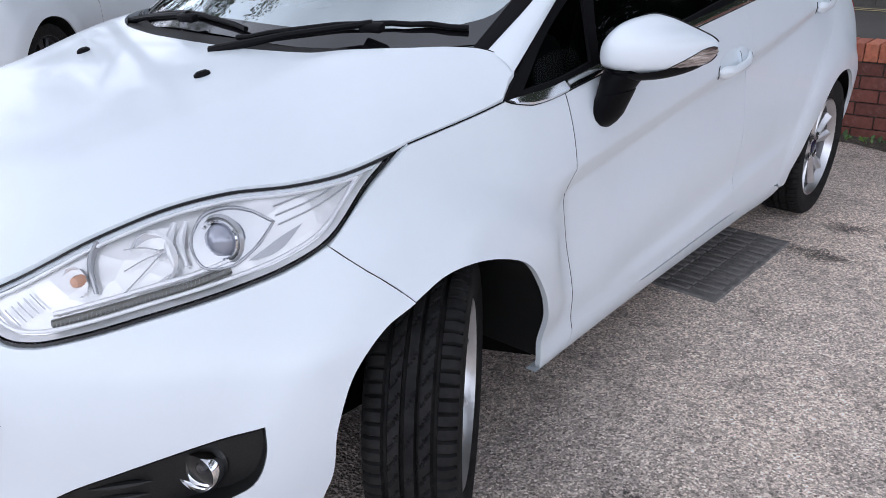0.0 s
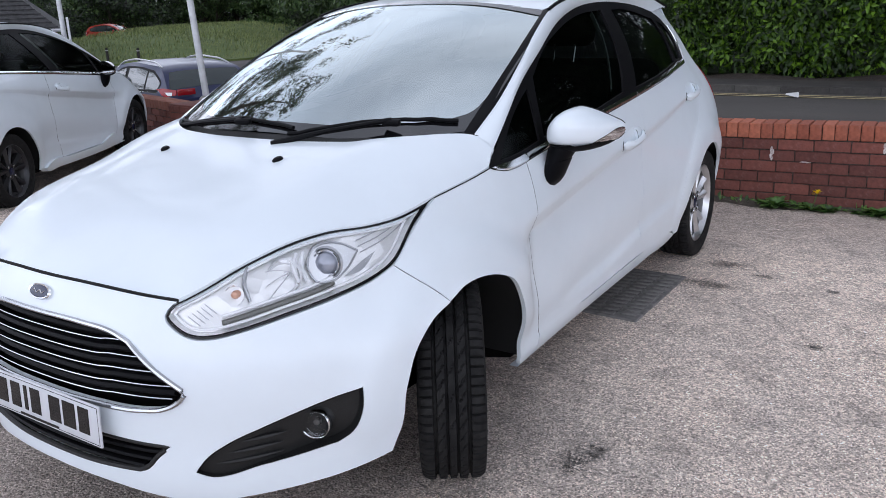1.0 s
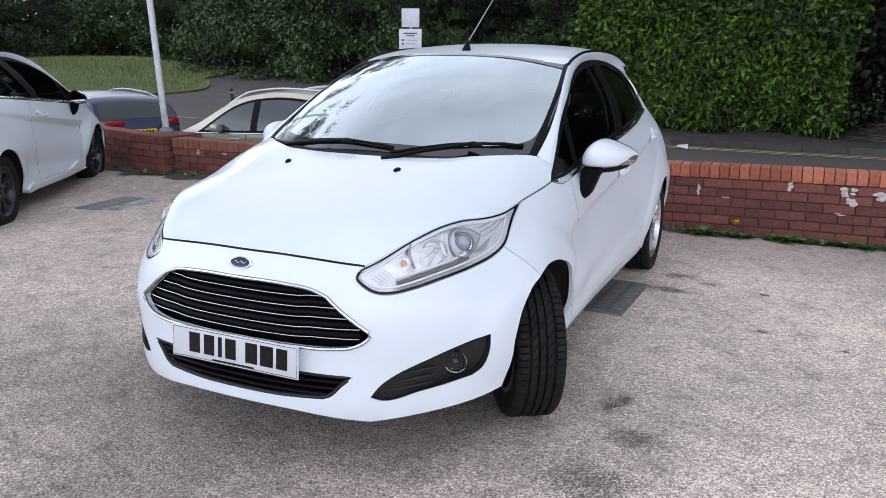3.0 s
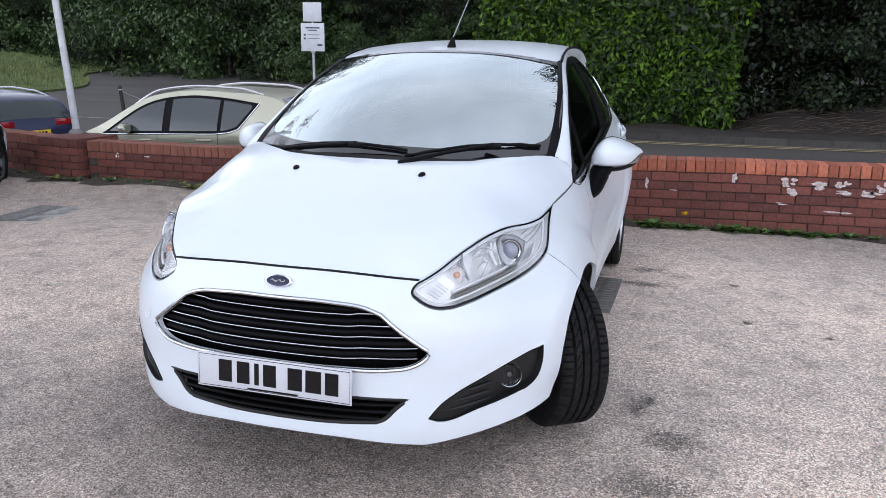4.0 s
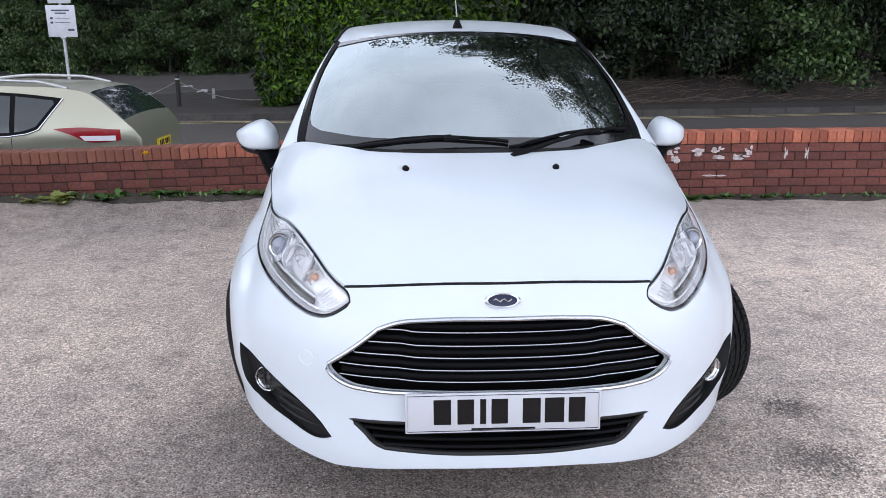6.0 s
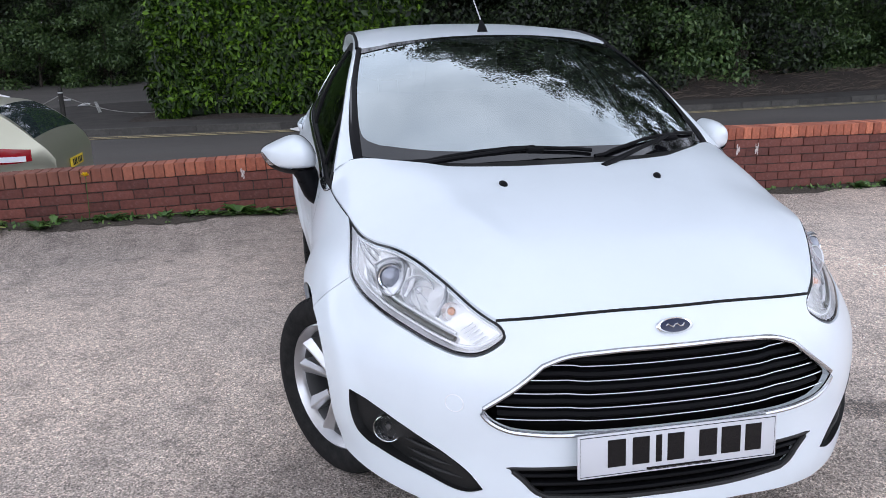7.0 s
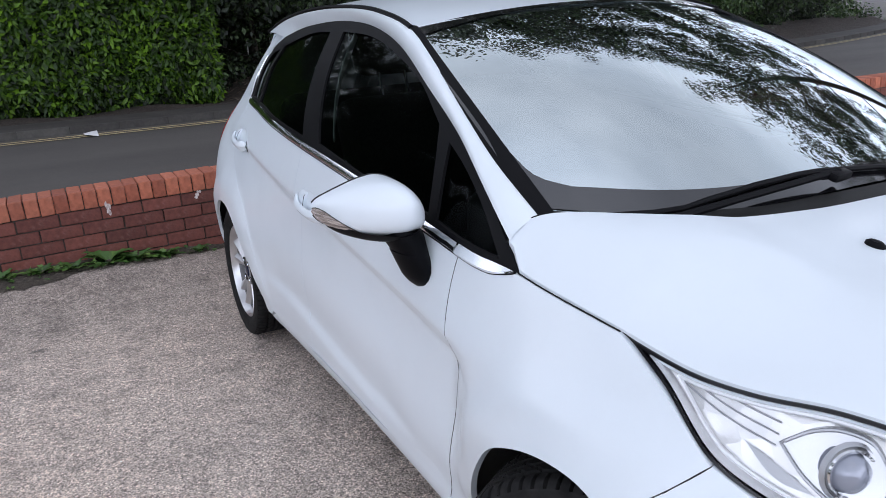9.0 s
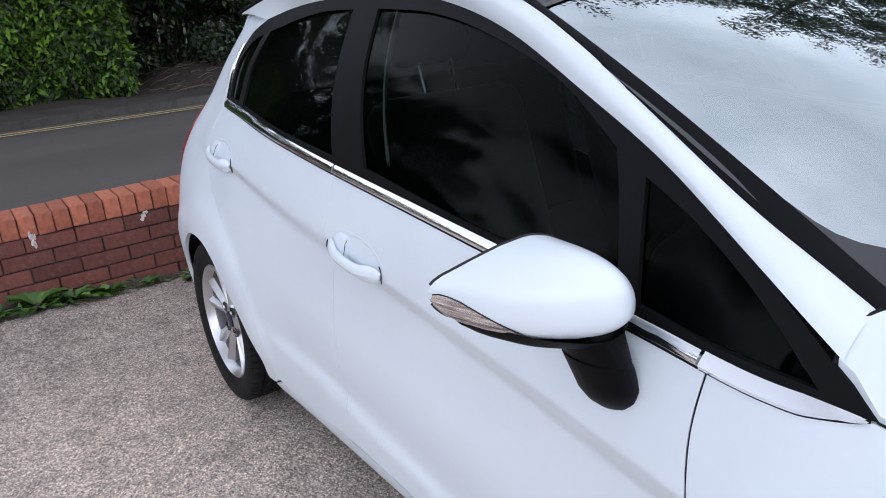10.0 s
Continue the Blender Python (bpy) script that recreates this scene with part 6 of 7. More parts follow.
    part("rear_window", mesh("rear_window", *panel(outline(*[[rwn[i], rwn[(i + 1) % 4]] for i in range(4)], step=.04), over(.006), (), .06, .004)), DARK_PANE, root)
    # lamps, plate, handles, door gaps
    for sg in (1, -1):
        a0, a1 = length - lamp_length, length - lamp_gap
        q = outline([(a0, lamp[1] - .015), (a0 + .30, lamp[1]), (a1, lamp[1] - .03)], [(a1, lamp[1] - .03), (a1, lamp[0] + .02)], [(a1, lamp[0] + .02), (a1 - .20, lamp[0]), (a0 + .5 * (a1 - a0), lamp[0] + .01), (a0 + .28 * (a1 - a0), lamp[0] + .085), (a0, lamp[1] - .015)], step=.03)
        w = panel(q, lambda a, b, i=0.0: side(a, b, i - .010), (), .05, .02)
        part("tail_lamp", mesh("tail_lamp", *(w if sg > 0 else mirrored(w))), RED_LENS, root, "red tail lamp")
        bl = box(.34, .03, lamp[1] - lamp[0] - .03, .012, 2)
        if lamp_length < .6:
            part("tail_lamp_inner", from_bm("tail_lamp_inner", bl), RED_LENS, root, at=pose(sg * (width * .30), length + .002, lamp[0] + .015))
        cl = [(a0 + .30, lamp[0] + .075), (a1 - .05, lamp[0] + .075), (a1 - .05, lamp[0] + .018), (a0 + .36, lamp[0] + .018)]
        w = panel(outline(*[[cl[i], cl[(i + 1) % 4]] for i in range(4)], step=.03), lambda a, b, i=0.0: side(a, b, i - .014), (), .05, .004)
        part("reversing_lamp", mesh("reversing_lamp", *(w if sg > 0 else mirrored(w))), WHITE_LAMP, root, "clear reversing lamp")
        for y in shut:
            line = [side(y + .05 * (zz - .6), zz, -.001)[0] for zz in np.linspace(.34, low(y) - .02, 10)]
            g = tube(line, .003, 5)
            part("door_gap", mesh("door_gap", *(g if sg > 0 else mirrored(g))), DARK_VOID, root)
            hb = tube([side(y - .30, low(y) - .10, -.012)[0], side(y - .22, low(y) - .095, -.03)[0], side(y - .08, low(y) - .09, -.012)[0]], [.012, .015, .012], 8)
            part("door_handle", mesh("door_handle", *(hb if sg > 0 else mirrored(hb))), paint, root)
        mr = box(.20, .12, .13, .05, 3)
        part("door_mirror", from_bm("door_mirror", mr), paint, root, at=pose(sg * (width / 2 + .06), glass_from[0] + .45, low(glass_from[0] + .4) + .01))
        if rails:
            r0, r1 = rails
            pts = [side(y, float(top(np.array(y))), .05)[0] + np.array([0, 0, .055 * min(1, 6 * min(t, 1 - t) + .0)]) for t, y in ((t, r0 + (r1 - r0) * t) for t in np.linspace(0, 1, 24))]
            g = tube(pts, .017, 8)
            part("roof_rail", mesh("roof_rail", *(g if sg > 0 else mirrored(g))), ALLOY, root, "silver roof rail")
    part("number_plate", from_bm("number_plate", box(.52, .012, .111, .003, 1)), YELLOW_PLATE, root, "yellow number plate with plain dark bars", at=pose(0, length + .012, lamp[0] - .16))
    for k, x in enumerate((-.17, -.11, -.05, .04, .10, .16)):
        part("plate_bar", from_bm("plate_bar", box(.04, .003, .07, 0)), GLOSS_BLACK, root, at=pose(x, length + .019, lamp[0] - .14))
    for x, y in ((1, .85), (-1, .85), (1, length - .95), (-1, length - .95)):
        wheel(root, pose(x * (width / 2 - .10), y, .325, 0, 0, 0 if x > 0 else 180) @ Matrix.Diagonal((1.08, 1.09, 1.09, 1)), ALLOY, FAR_TYRE)
    return root


DARK_PANE = material("dark_car_glass", (.018, .028, .030), .03, shine=.8)
OLIVE = paint_material("pale_olive_gold_paint", (.47, .46, .36))
OLIVE.node_tree.nodes["Principled BSDF"].inputs["Metallic"].default_value = .7
OLIVE.node_tree.nodes["Principled BSDF"].inputs["Coat Weight"].default_value = .25
BLUE = paint_material("dark_blue_paint", (.006, .012, .060))
BLUE.node_tree.nodes["Principled BSDF"].inputs["Coat Weight"].default_value = .25
RED = paint_material("red_paint", (.45, .03, .015))
SUV_LINE = [(0, .70), (.25, .86), (.80, .97), (1.12, 1.09), (1.96, 1.53), (2.5, 1.622), (3.2, 1.62), (3.72, 1.59), (3.93, 1.55), (4.38, 1.22), (4.48, 1.11), (4.53, 1.02)]
plain_car("pale olive-gold estate car with silver roof rails, parked on the road", pose(-3.33, 7.45, -.80, 0, 0, -91) @ pose(0, -4.53, 0), 4.53, 1.84, 1.62, OLIVE, [.93, 1.0, 1.07, 1.13], SUV_LINE, (1.22, 2.02), (3.15, 3.68), (3.96, 4.36), (1.70, 3.70), (1.0, 1.17), (2.12, 3.08), .95, True, .20)
EST_LINE = [(0, .68), (.3, .84), (1.1, .98), (1.35, 1.05), (2.1, 1.40), (2.6, 1.47), (3.4, 1.455), (4.05, 1.38), (4.15, 1.34), (4.46, .98), (4.52, .90), (4.56, .86)]
plain_car("dark blue estate car with silver roof rails, parked on the road", pose(-9.45, 8.35, float(road_height(-10.5, 8.5)) - .01, 0, 0, -105) @ pose(0, -4.56, 0), 4.56, 1.82, 1.46, BLUE, [.85, .93, .97, 1.0], EST_LINE, (1.45, 2.2), (3.8, 4.2), (4.18, 4.42), (1.85, 3.95), (.93, 1.07), (2.35, 3.4))
HATCH_LINE = [(0, .66), (.3, .82), (1.0, .95), (1.25, 1.02), (1.9, 1.36), (2.4, 1.45), (3.1, 1.42), (3.55, 1.33), (3.65, 1.28), (3.92, .98), (3.97, .9), (4.0, .86)]
plain_car("red hatchback parked beyond the grass island", pose(-49.6, 37.7, float(road_height(np.array(-50.), np.array(36.))) + .28, 0, 0, 118), 4.0, 1.74, 1.44, RED, [.82, .9, .95, .98], HATCH_LINE, (1.3, 2.0), (3.2, 3.6), (3.66, 3.88), None, (.84, 1.0), (2.3,))

# ---- sign, bollards, lamp post, building ----
SIGN_WHITE = Mat("white_sign_sheet", .5)
SIGN_WHITE.color(SIGN_WHITE.ramp(SIGN_WHITE.noise(6, 4), (.3, (.60, .61, .64)), (.7, (.70, .71, .74))))
SIGN_WHITE = SIGN_WHITE.m
SIGN_INK = material("dark_sign_ink", (.06, .07, .10), .6)
sign = thing("notice_sign", "white notice board on a pale steel post", "sign", at=pose(-8.55, 17.5, float(road_height(np.array(-8.5), np.array(17.5))), 0, 0, 8))
part("post", mesh("post", *tube([(0, .04, 0), (0, .04, 2.95)], .038, 12)), GALV, sign)
board = part("board", from_bm("board", box(.66, .02, .74, .012, 2, 2.0)), SIGN_WHITE, sign)
part("upper_board", from_bm("upper_board", box(.52, .02, .5, .012, 2, 2.78)), SIGN_WHITE, sign)
for z, w, h in ((2.60, .40, .035), (2.54, .26, .028), (2.41, .06, .05), (2.31, .06, .05), (2.42, .0, 0), (2.14, .14, .05)):
    if w:
        part("print_bar", from_bm("print_bar", box(w, .004, h, 0)), SIGN_INK, board, at=pose(-.22 if w == .06 else (.2 if w == .14 else 0), -.012, z))
for z in (2.42, 2.32):
    part("print_bar", from_bm("print_bar", box(.34, .004, .012, 0)), SIGN_INK, board, at=pose(.03, -.012, z + .01))
part("bracket", from_bm("bracket", box(.12, .09, .04, .008, 1)), GALV, sign, at=pose(0, .02, 1.96))

BOLLARD_WOOD = Mat("dark_stained_timber", .8)
BOLLARD_WOOD.color(BOLLARD_WOOD.ramp(BOLLARD_WOOD.noise(14, 5, .6, (2, 2, .3)), (.3, (.012, .011, .010)), (.7, (.04, .036, .03))))
BOLLARD_WOOD = BOLLARD_WOOD.m
CHAIN = material("dull_chain_steel", (.32, .31, .29), .5, .6)
post_at = [(-6.6, 19.9, 0), (-16.4, 19.5, -6), (-11.3, 20.4, 0), (-2.6, 20.6, 0), (-28.5, 21.2, 0), (-31.0, 21.4, 0)]
for x, y, lean in post_at:
    b = thing("bollard", "dark timber bollard with a rounded top", "bollard", "bollards by the side road", at=pose(x, y, float(road_height(np.array(x), np.array(y))), 0, lean, 0))
    part("post", mesh("post", *lathe([(-.05, .0), (-.05, .062), (.82, .060), (.86, .052), (.89, .03), (.895, .0)], 14, "Z")), BOLLARD_WOOD, b)
    part("band", mesh("band", *lathe([(.74, .062), (.745, .066), (.77, .066), (.775, .062)], 14, "Z")), GALV, b)
for (xa, ya, _), (xb, yb, _) in (((-2.6, 20.6, 0), (-6.6, 19.9, 0)), ((-6.6, 19.9, 0), (-11.3, 20.4, 0)), ((-11.3, 20.4, 0), (-16.4, 19.5, 0))):
    pts = []
    for t in np.linspace(0, 1, 26):
        x, y = xa + (xb - xa) * t, ya + (yb - ya) * t
        pts.append((x, y, float(road_height(np.array(x), np.array(y))) + .70 - .58 * (1 - (2 * t - 1) ** 2)))
    tagged(part("chain", mesh("chain", *tube(pts, [.016 if k % 2 else .008 for k in range(26)], 6)), CHAIN), "sagging steel chain between bollards", "chain")

structure("white_line", strip(-30, -9, 1.6, 1.75, .007), LINE_WHITE, "worn white road line", "road marking")
for k in range(5):
    x = -15.5 + 2.3 * k
    z = [float(road_height(np.array(x), np.array(y))) + .007 for y in (22.5, 27.5)]
    structure("bay_line", ([(x, 22.5, z[0]), (x + .1, 22.5, z[0]), (x - 1.1, 27.5, z[1]), (x - 1.2, 27.5, z[1])], [(0, 1, 2, 3)]), LINE_WHITE, "worn white parking bay line", "road marking")
PAPER = material("crumpled_white_paper", (.62, .62, .62), .8)
for x, y, w in ((-.72, 15.25, .3), (-9.2, 30.5, .5), (-7.6, 26.4, .5)):
    r3 = random.Random(int(w * 100 + x * 10))
    v = [(r3.uniform(-w / 2, w / 2), r3.uniform(-w / 3, w / 3), r3.uniform(.01, .11)) for _ in range(14)]
    bm = bmesh.new()
    for p in v:
        bm.verts.new(p)
    bmesh.ops.convex_hull(bm, input=bm.verts)
    tagged(part("litter", from_bm("litter", bm, False), PAPER, at=pose(x, y, float(road_height(np.array(x), np.array(y))))), "crumpled white litter on the tarmac", "litter")

lamp_post = thing("lamp_post", "grey steel lamp post with a white board", "lamp post", at=pose(-17.9, 11.0, -.62))
part("shaft", mesh("shaft", *tube([(0, 0, 0), (0, 0, 1.2), (0, 0, 1.25), (0, 0, 6)], [.09, .09, .065, .05], 14)), GALV, lamp_post)
part("board", from_bm("board", box(.62, .03, .75, .01, 1, 1.35)), SIGN_WHITE, lamp_post, "blank white board", at=pose(.36, -.08, 0, 0, 0, -30))
part("lantern", from_bm("lantern", box(.7, .25, .12, .04, 2, 5.95)), GALV, lamp_post, at=pose(.25, 0, 0))

HOUSE_BRICK = Mat("brown_house_brick", .9)
HOUSE_BRICK.color(HOUSE_BRICK.ramp(HOUSE_BRICK.noise(6, 5), (.3, (.16, .085, .06)), (.7, (.25, .14, .10))))
TILE = Mat("dark_roof_tile", .85)
TILE.color(TILE.ramp(TILE.noise(5, 5), (.3, (.035, .035, .037)), (.7, (.085, .083, .085))))
house = thing("house", "brown brick house with a dark tiled roof", "house", at=pose(-40, 17.5, -1.8, 0, 0, 55))
part("wall", from_bm("wall", box(12, 9, 3.0, .02, 1), False), HOUSE_BRICK.m, house)
bm = bmesh.new()
q = [bm.verts.new(p) for p in ((-6.6, -5, 2.85), (6.6, -5, 2.85), (6.6, 5, 2.85), (-6.6, 5, 2.85), (-3.5, 0, 5.6), (3.5, 0, 5.6))]
for fidx in ((0, 1, 5, 4), (2, 3, 4, 5), (1, 2, 5), (3, 0, 4), (3, 2, 1, 0)):
    bm.faces.new([q[i] for i in fidx])
hroof = part("roof", from_bm("roof", bm, False), TILE.m, house)
for k in range(14):
    t = (k + .5) / 14
    a, b2 = -6.6 + 3.1 * t, 6.6 - 3.1 * t
    part("tile_row", mesh("tile_row", *tube([(a, -5 + 5 * t, 2.88 + 2.75 * t), (b2, -5 + 5 * t, 2.88 + 2.75 * t)], .035, 6)), TILE.m, hroof)
part("gutter", mesh("gutter", *tube([(-6.6, -5.05, 2.82), (6.6, -5.05, 2.82)], .07, 8)), SIGN_WHITE, house)
for x in (-3.5, 0, 3.5):
    w = part("window", from_bm("window", box(1.5, .12, 1.2, .02, 1, 1.0)), SIGN_WHITE, house, at=pose(x, -4.5, 0))
    part("pane", from_bm("pane", box(1.3, .04, 1.0, 0, 1, 1.1)), DARK_PANE, w, at=pose(0, -.06, 0))

# ---- hedge, trees, weeds ----
LAUREL = leaf_material("laurel_leaf", (.004, .010, .001), (.022, .056, .0033), (.105, .205, .012), .45)
LAUREL.node_tree.nodes["Principled BSDF"].inputs["Specular IOR Level"].default_value = .3
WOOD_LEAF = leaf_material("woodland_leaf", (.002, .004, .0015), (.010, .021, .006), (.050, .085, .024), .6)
LIGHT_LEAF = leaf_material("bramble_leaf", (.02, .045, .012), (.05, .10, .025), (.11, .17, .05), .5)
WEED_LEAF = leaf_material("weed_leaf", (.025, .065, .010), (.065, .15, .026), (.15, .26, .06), .5)
GRASS_BLADE = leaf_material("verge_grass", (.09, .125, .035), (.16, .20, .06), (.26, .29, .11), .7)
BARK = Mat("dark_bark", .9)
BARK.color(BARK.ramp(BARK.noise(9, 6, .7, (3, 3, .6)), (.3, (.018, .014, .011)), (.7, (.07, .055, .042)))).bump(BARK.noise(14, 6, .7, (4, 4, .7)), .8, .03)
BARK = BARK.m


def leaves(points, normals, size, rnd, aspect=.42, fold=.25, droop=.3, tilt=.7):
    """Folded leaves, one at each point, facing roughly along its normal."""
    n = len(points)
    p, k = np.asarray(points, float), np.asarray(normals, float)
    r = np.random.RandomState(rnd)
    k = k + r.normal(0, tilt, (n, 3))
    k /= np.linalg.norm(k, axis=1)[:, None] + 1e-9
    d = r.normal(0, 1, (n, 3)) + np.array([0, 0, -droop * 2])
    d -= k * (d * k).sum(1)[:, None]
    d /= np.linalg.norm(d, axis=1)[:, None] + 1e-9
    s = np.cross(d, k)
    L = (size * r.uniform(.6, 1.25, n))[:, None]
    w = L * aspect / 2
    mid = p + d * L * .5 - k * L * fold * .15
    tip = p + d * L - k * L * fold * .5
    a, b = mid + s * w + k * w * fold, mid - s * w + k * w * fold
    v = np.stack([p, a, tip, b], 1).reshape(-1, 3)
    i = 4 * np.arange(n)
    f = np.concatenate([np.stack([i, i + 1, i + 2], 1), np.stack([i, i + 2, i + 3], 1)])
    return v, f


def quick_mesh(name, v, f, smooth=False):
    d = bpy.data.meshes.new(name)
    v, f = np.asarray(v, np.float32), np.asarray(f, np.int32)
    d.vertices.add(len(v))
    d.vertices.foreach_set("co", v.ravel())
    k = f.shape[1]
    d.loops.add(f.size)
    d.loops.foreach_set("vertex_index", f.ravel())
    d.polygons.add(len(f))
    d.polygons.foreach_set("loop_start", np.arange(len(f), dtype=np.int32) * k)
    d.update(calc_edges=True)
    d.validate()
    return d


def hedge():
    x0, x1, y0, y1, zb, zt = -3.95, 2.45, 18.3, 21.6, -.42, 4.6
    r = np.random.RandomState(4)
    root = thing("laurel_hedge", "tall clipped laurel hedge with glossy green leaves beside the road", "hedge", at=pose(0, 0, 0))
    # solid dark block added inside, closing the view between the leaves
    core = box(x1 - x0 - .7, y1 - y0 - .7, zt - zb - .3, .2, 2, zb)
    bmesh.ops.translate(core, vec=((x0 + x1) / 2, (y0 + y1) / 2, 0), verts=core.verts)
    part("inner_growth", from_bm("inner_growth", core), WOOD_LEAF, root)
    pts, nrm = [], []

    def bulge(a, b):
        return .18 * np.sin(a * 1.9 + .6) * np.sin(b * 1.4 + 1.1) + .10 * np.sin(a * 4.7) * np.sin(b * 3.9 + .5)
    for count, axis in ((30000, "front"), (9000, "left"), (7000, "right"), (2500, "top")):
        a, b, d = r.uniform(0, 1, count), r.uniform(0, 1, count) ** .9, r.exponential(.10, count)
        z = zb + .05 + (zt - zb) * b
        if axis == "front":
            x = x0 + (x1 - x0) * a
            taper = .35 * (1 - smooth01(zb, zb + .5, z))
            p = np.stack([x, y0 + d + bulge(x, z) + taper, z], -1)
            k = np.tile((0, -1, .35), (count, 1))
        elif axis in ("left", "right"):
            y = y0 + (y1 - y0) * a
            sgn = -1 if axis == "left" else 1
            xe = x0 if sgn < 0 else x1
            lean = .28 * smooth01(.6, 2.6, z) * (sgn if axis == "left" else .3)
            p = np.stack([xe - sgn * d + bulge(y, z) + lean, y, z], -1)
            k = np.tile((sgn, -.3, .35), (count, 1))
        else:
            p = np.stack([x0 + (x1 - x0) * a, y0 + (y1 - y0) * b, np.full(count, zt) - d], -1)
            k = np.tile((0, 0, 1.0), (count, 1))
        pts.append(p)
        nrm.append(k)
    v, f = leaves(np.concatenate(pts), np.concatenate(nrm), .19, 5, .42, .3, .35, .75)
    tagged(part("leaves", quick_mesh("leaves", v, f), LAUREL, root), kind="stuff")


hedge()


def tree_parts(seed, height, spread, leaf, count, base=.25, clump=.30):
    """Trunk with limbs, and clumps of leaves round the limb ends."""
    r = np.random.RandomState(seed)
    pieces, ends = [], []
    lean = r.uniform(-.4, .4, 2)
    trunk = [(lean[0] * t ** 2, lean[1] * t ** 2, height * .8 * t - .3) for t in np.linspace(0, 1, 8)]
    pieces.append(tube(trunk, [.035 * height * .5 * (1 - .82 * t) for t in np.linspace(0, 1, 8)], 8))
    for k in range(15):
        t = base + (1 - base) * (k + r.uniform(0, .6)) / 15
        p0 = np.array(trunk[min(7, int(t * 7))])
        a = k * 2.4 + r.uniform(-.4, .4)
        reach = spread * (1.05 - .75 * max(0, (t - base) / (1 - base)) ** 1.6) * r.uniform(.7, 1.15)
        p1 = p0 + np.array([math.cos(a), math.sin(a), r.uniform(.05, .5)]) * reach
        mid = (p0 + p1) / 2 + np.array([0, 0, .12 * reach])
        pieces.append(tube([p0, mid, p1], [.012 * height * .4 * (1.2 - t), .006 * height * .4, .012], 5))
        ends += [p1, (p0 + p1) / 2 + r.normal(0, .3, 3), mid + (p1 - mid) * .5 + r.normal(0, .4, 3)]
    ends.append(np.array(trunk[-1]) + np.array([0, 0, .5]))
    ends.append(np.array(trunk[-1]) + np.array([0, 0, 1.6]))
    ends = np.array(ends)
    if clump < .25:
        ends = np.concatenate([ends + r.normal(0, spread * .15, ends.shape) * np.array([1, 1, .55]) for _ in range(5)])
    c = ends[r.randint(0, len(ends), count)]
    d = r.normal(0, 1, (count, 3))
    d /= np.linalg.norm(d, axis=1)[:, None]
    rad = spread * clump * r.uniform(.15, 1.0, count)[:, None] ** .5 * r.uniform(.6, 1.25, count)[:, None]
    p = c + d * rad * np.array([1, 1, .62])
    v, f = leaves(p, d + np.array([0, 0, .5]), leaf, seed + 1, .55, .2, .5, .6)
    bark_v, bark_f = joined(*pieces)
    return mesh("trunk", bark_v, bark_f), quick_mesh("crown", v, f)


def tree(seed, height, spread, leaf, count, label, mat=WOOD_LEAF, base=.25, clump=.30):
    t, c = tree_parts(seed, height, spread, leaf, count, base, clump)
    root = thing("tree", label, "tree", "woodland trees")
    part("trunk", t, BARK, root)
    tagged(part("crown", c, mat, root), kind="stuff")
    return root


# ---- grass island ----
gi = np.array([(-30, 22.5), (-27.6, 26), (-28.3, 31), (-32, 36.5), (-38, 43), (-44.5, 54), (-50, 60), (-62, 60), (-66, 48), (-60, 36), (-48, 25), (-38, 21.5)])
gt = np.concatenate([spline(np.concatenate([gi, gi[:1]]), 1.2)[:-1]])

TALL = [tree(20 + k, h, s, .16, 21000, "tall dark broadleaf tree at the edge of the wood", WOOD_LEAF, .16, .15) for k, (h, s) in enumerate(((17, 4.6), (20, 5.2), (15, 4.2)))]
LOW = [tree(40 + k, h, s, .16, 8500, "low bushy dark undergrowth tree at the wood's edge", m2, .03) for k, (h, s, m2) in enumerate(((5.2, 2.6, WOOD_LEAF), (4.2, 2.4, LIGHT_LEAF)))]
spots = []
rt = random.Random(5)
for x, y in ((4.8, 23.5), (8.2, 22.6), (11.5, 24), (15, 24), (19, 27), (24, 29), (6.5, 27), (13, 29), (1.2, 26), (-2.2, 27.5), (3.5, 31), (9.5, 32), (29, 33), (34, 36), (-6, 45), (-11, 47), (-16, 46), (-21, 49), (-26, 51), (-31, 52), (-36, 56), (-42, 55), (-48, 58), (-54, 56), (-61, 58), (-69, 54), (-78, 52), (-13, 54), (-24, 58), (-39, 64), (-2, 40), (-86, 46), (-46, 24), (-52, 18), (-58, 10), (-55, 30), (-48, 10), (-50, 0), (-62, 22), (-42, 28), (-45, -8), (-9, 50), (-19, 54), (-29, 57), (-46, 66), (-58, 64), (-70, 62)):
    spots.append((TALL, x, y))
for x, y in ((4.2, 21.6), (6.4, 20.9), (9.0, 21.2), (11.6, 21.8), (14.2, 22.6), (17.5, 24), (21, 26), (26, 28.5), (5.6, 23.0), (10.2, 23), (-6, 40.5), (-9.5, 41), (-13, 41.5), (-17, 41), (-20.5, 42.5), (-24, 44.5), (-4, 38), (-29, 47), (-34, 49), (-41, 51), (-47, 52), (-54, 51), (-61, 51), (-69, 48), (-1.5, 33), (-7.5, 43), (-15, 44), (-5, 47), (-10, 48), (-15, 49), (-20, 50), (-25, 52), (-30, 53), (-35, 55), (-40, 57), (-46, 57), (-52, 57), (-58, 56), (-64, 55), (-72, 52), (-80, 48), (-88, 45), (-22, 46), (-3, 46), (7.5, 24.5), (12.8, 26), (17, 28), (3.4, 24.5), (23, 31)):
    spots.append((LOW, x, y))
used = set()
BROAD = [tree(80 + k, 24, s, .24, 25000, "very tall spreading broadleaf tree above the hedge", WOOD_LEAF, .34, .12) for k, s in enumerate((8.6, 8.2))]
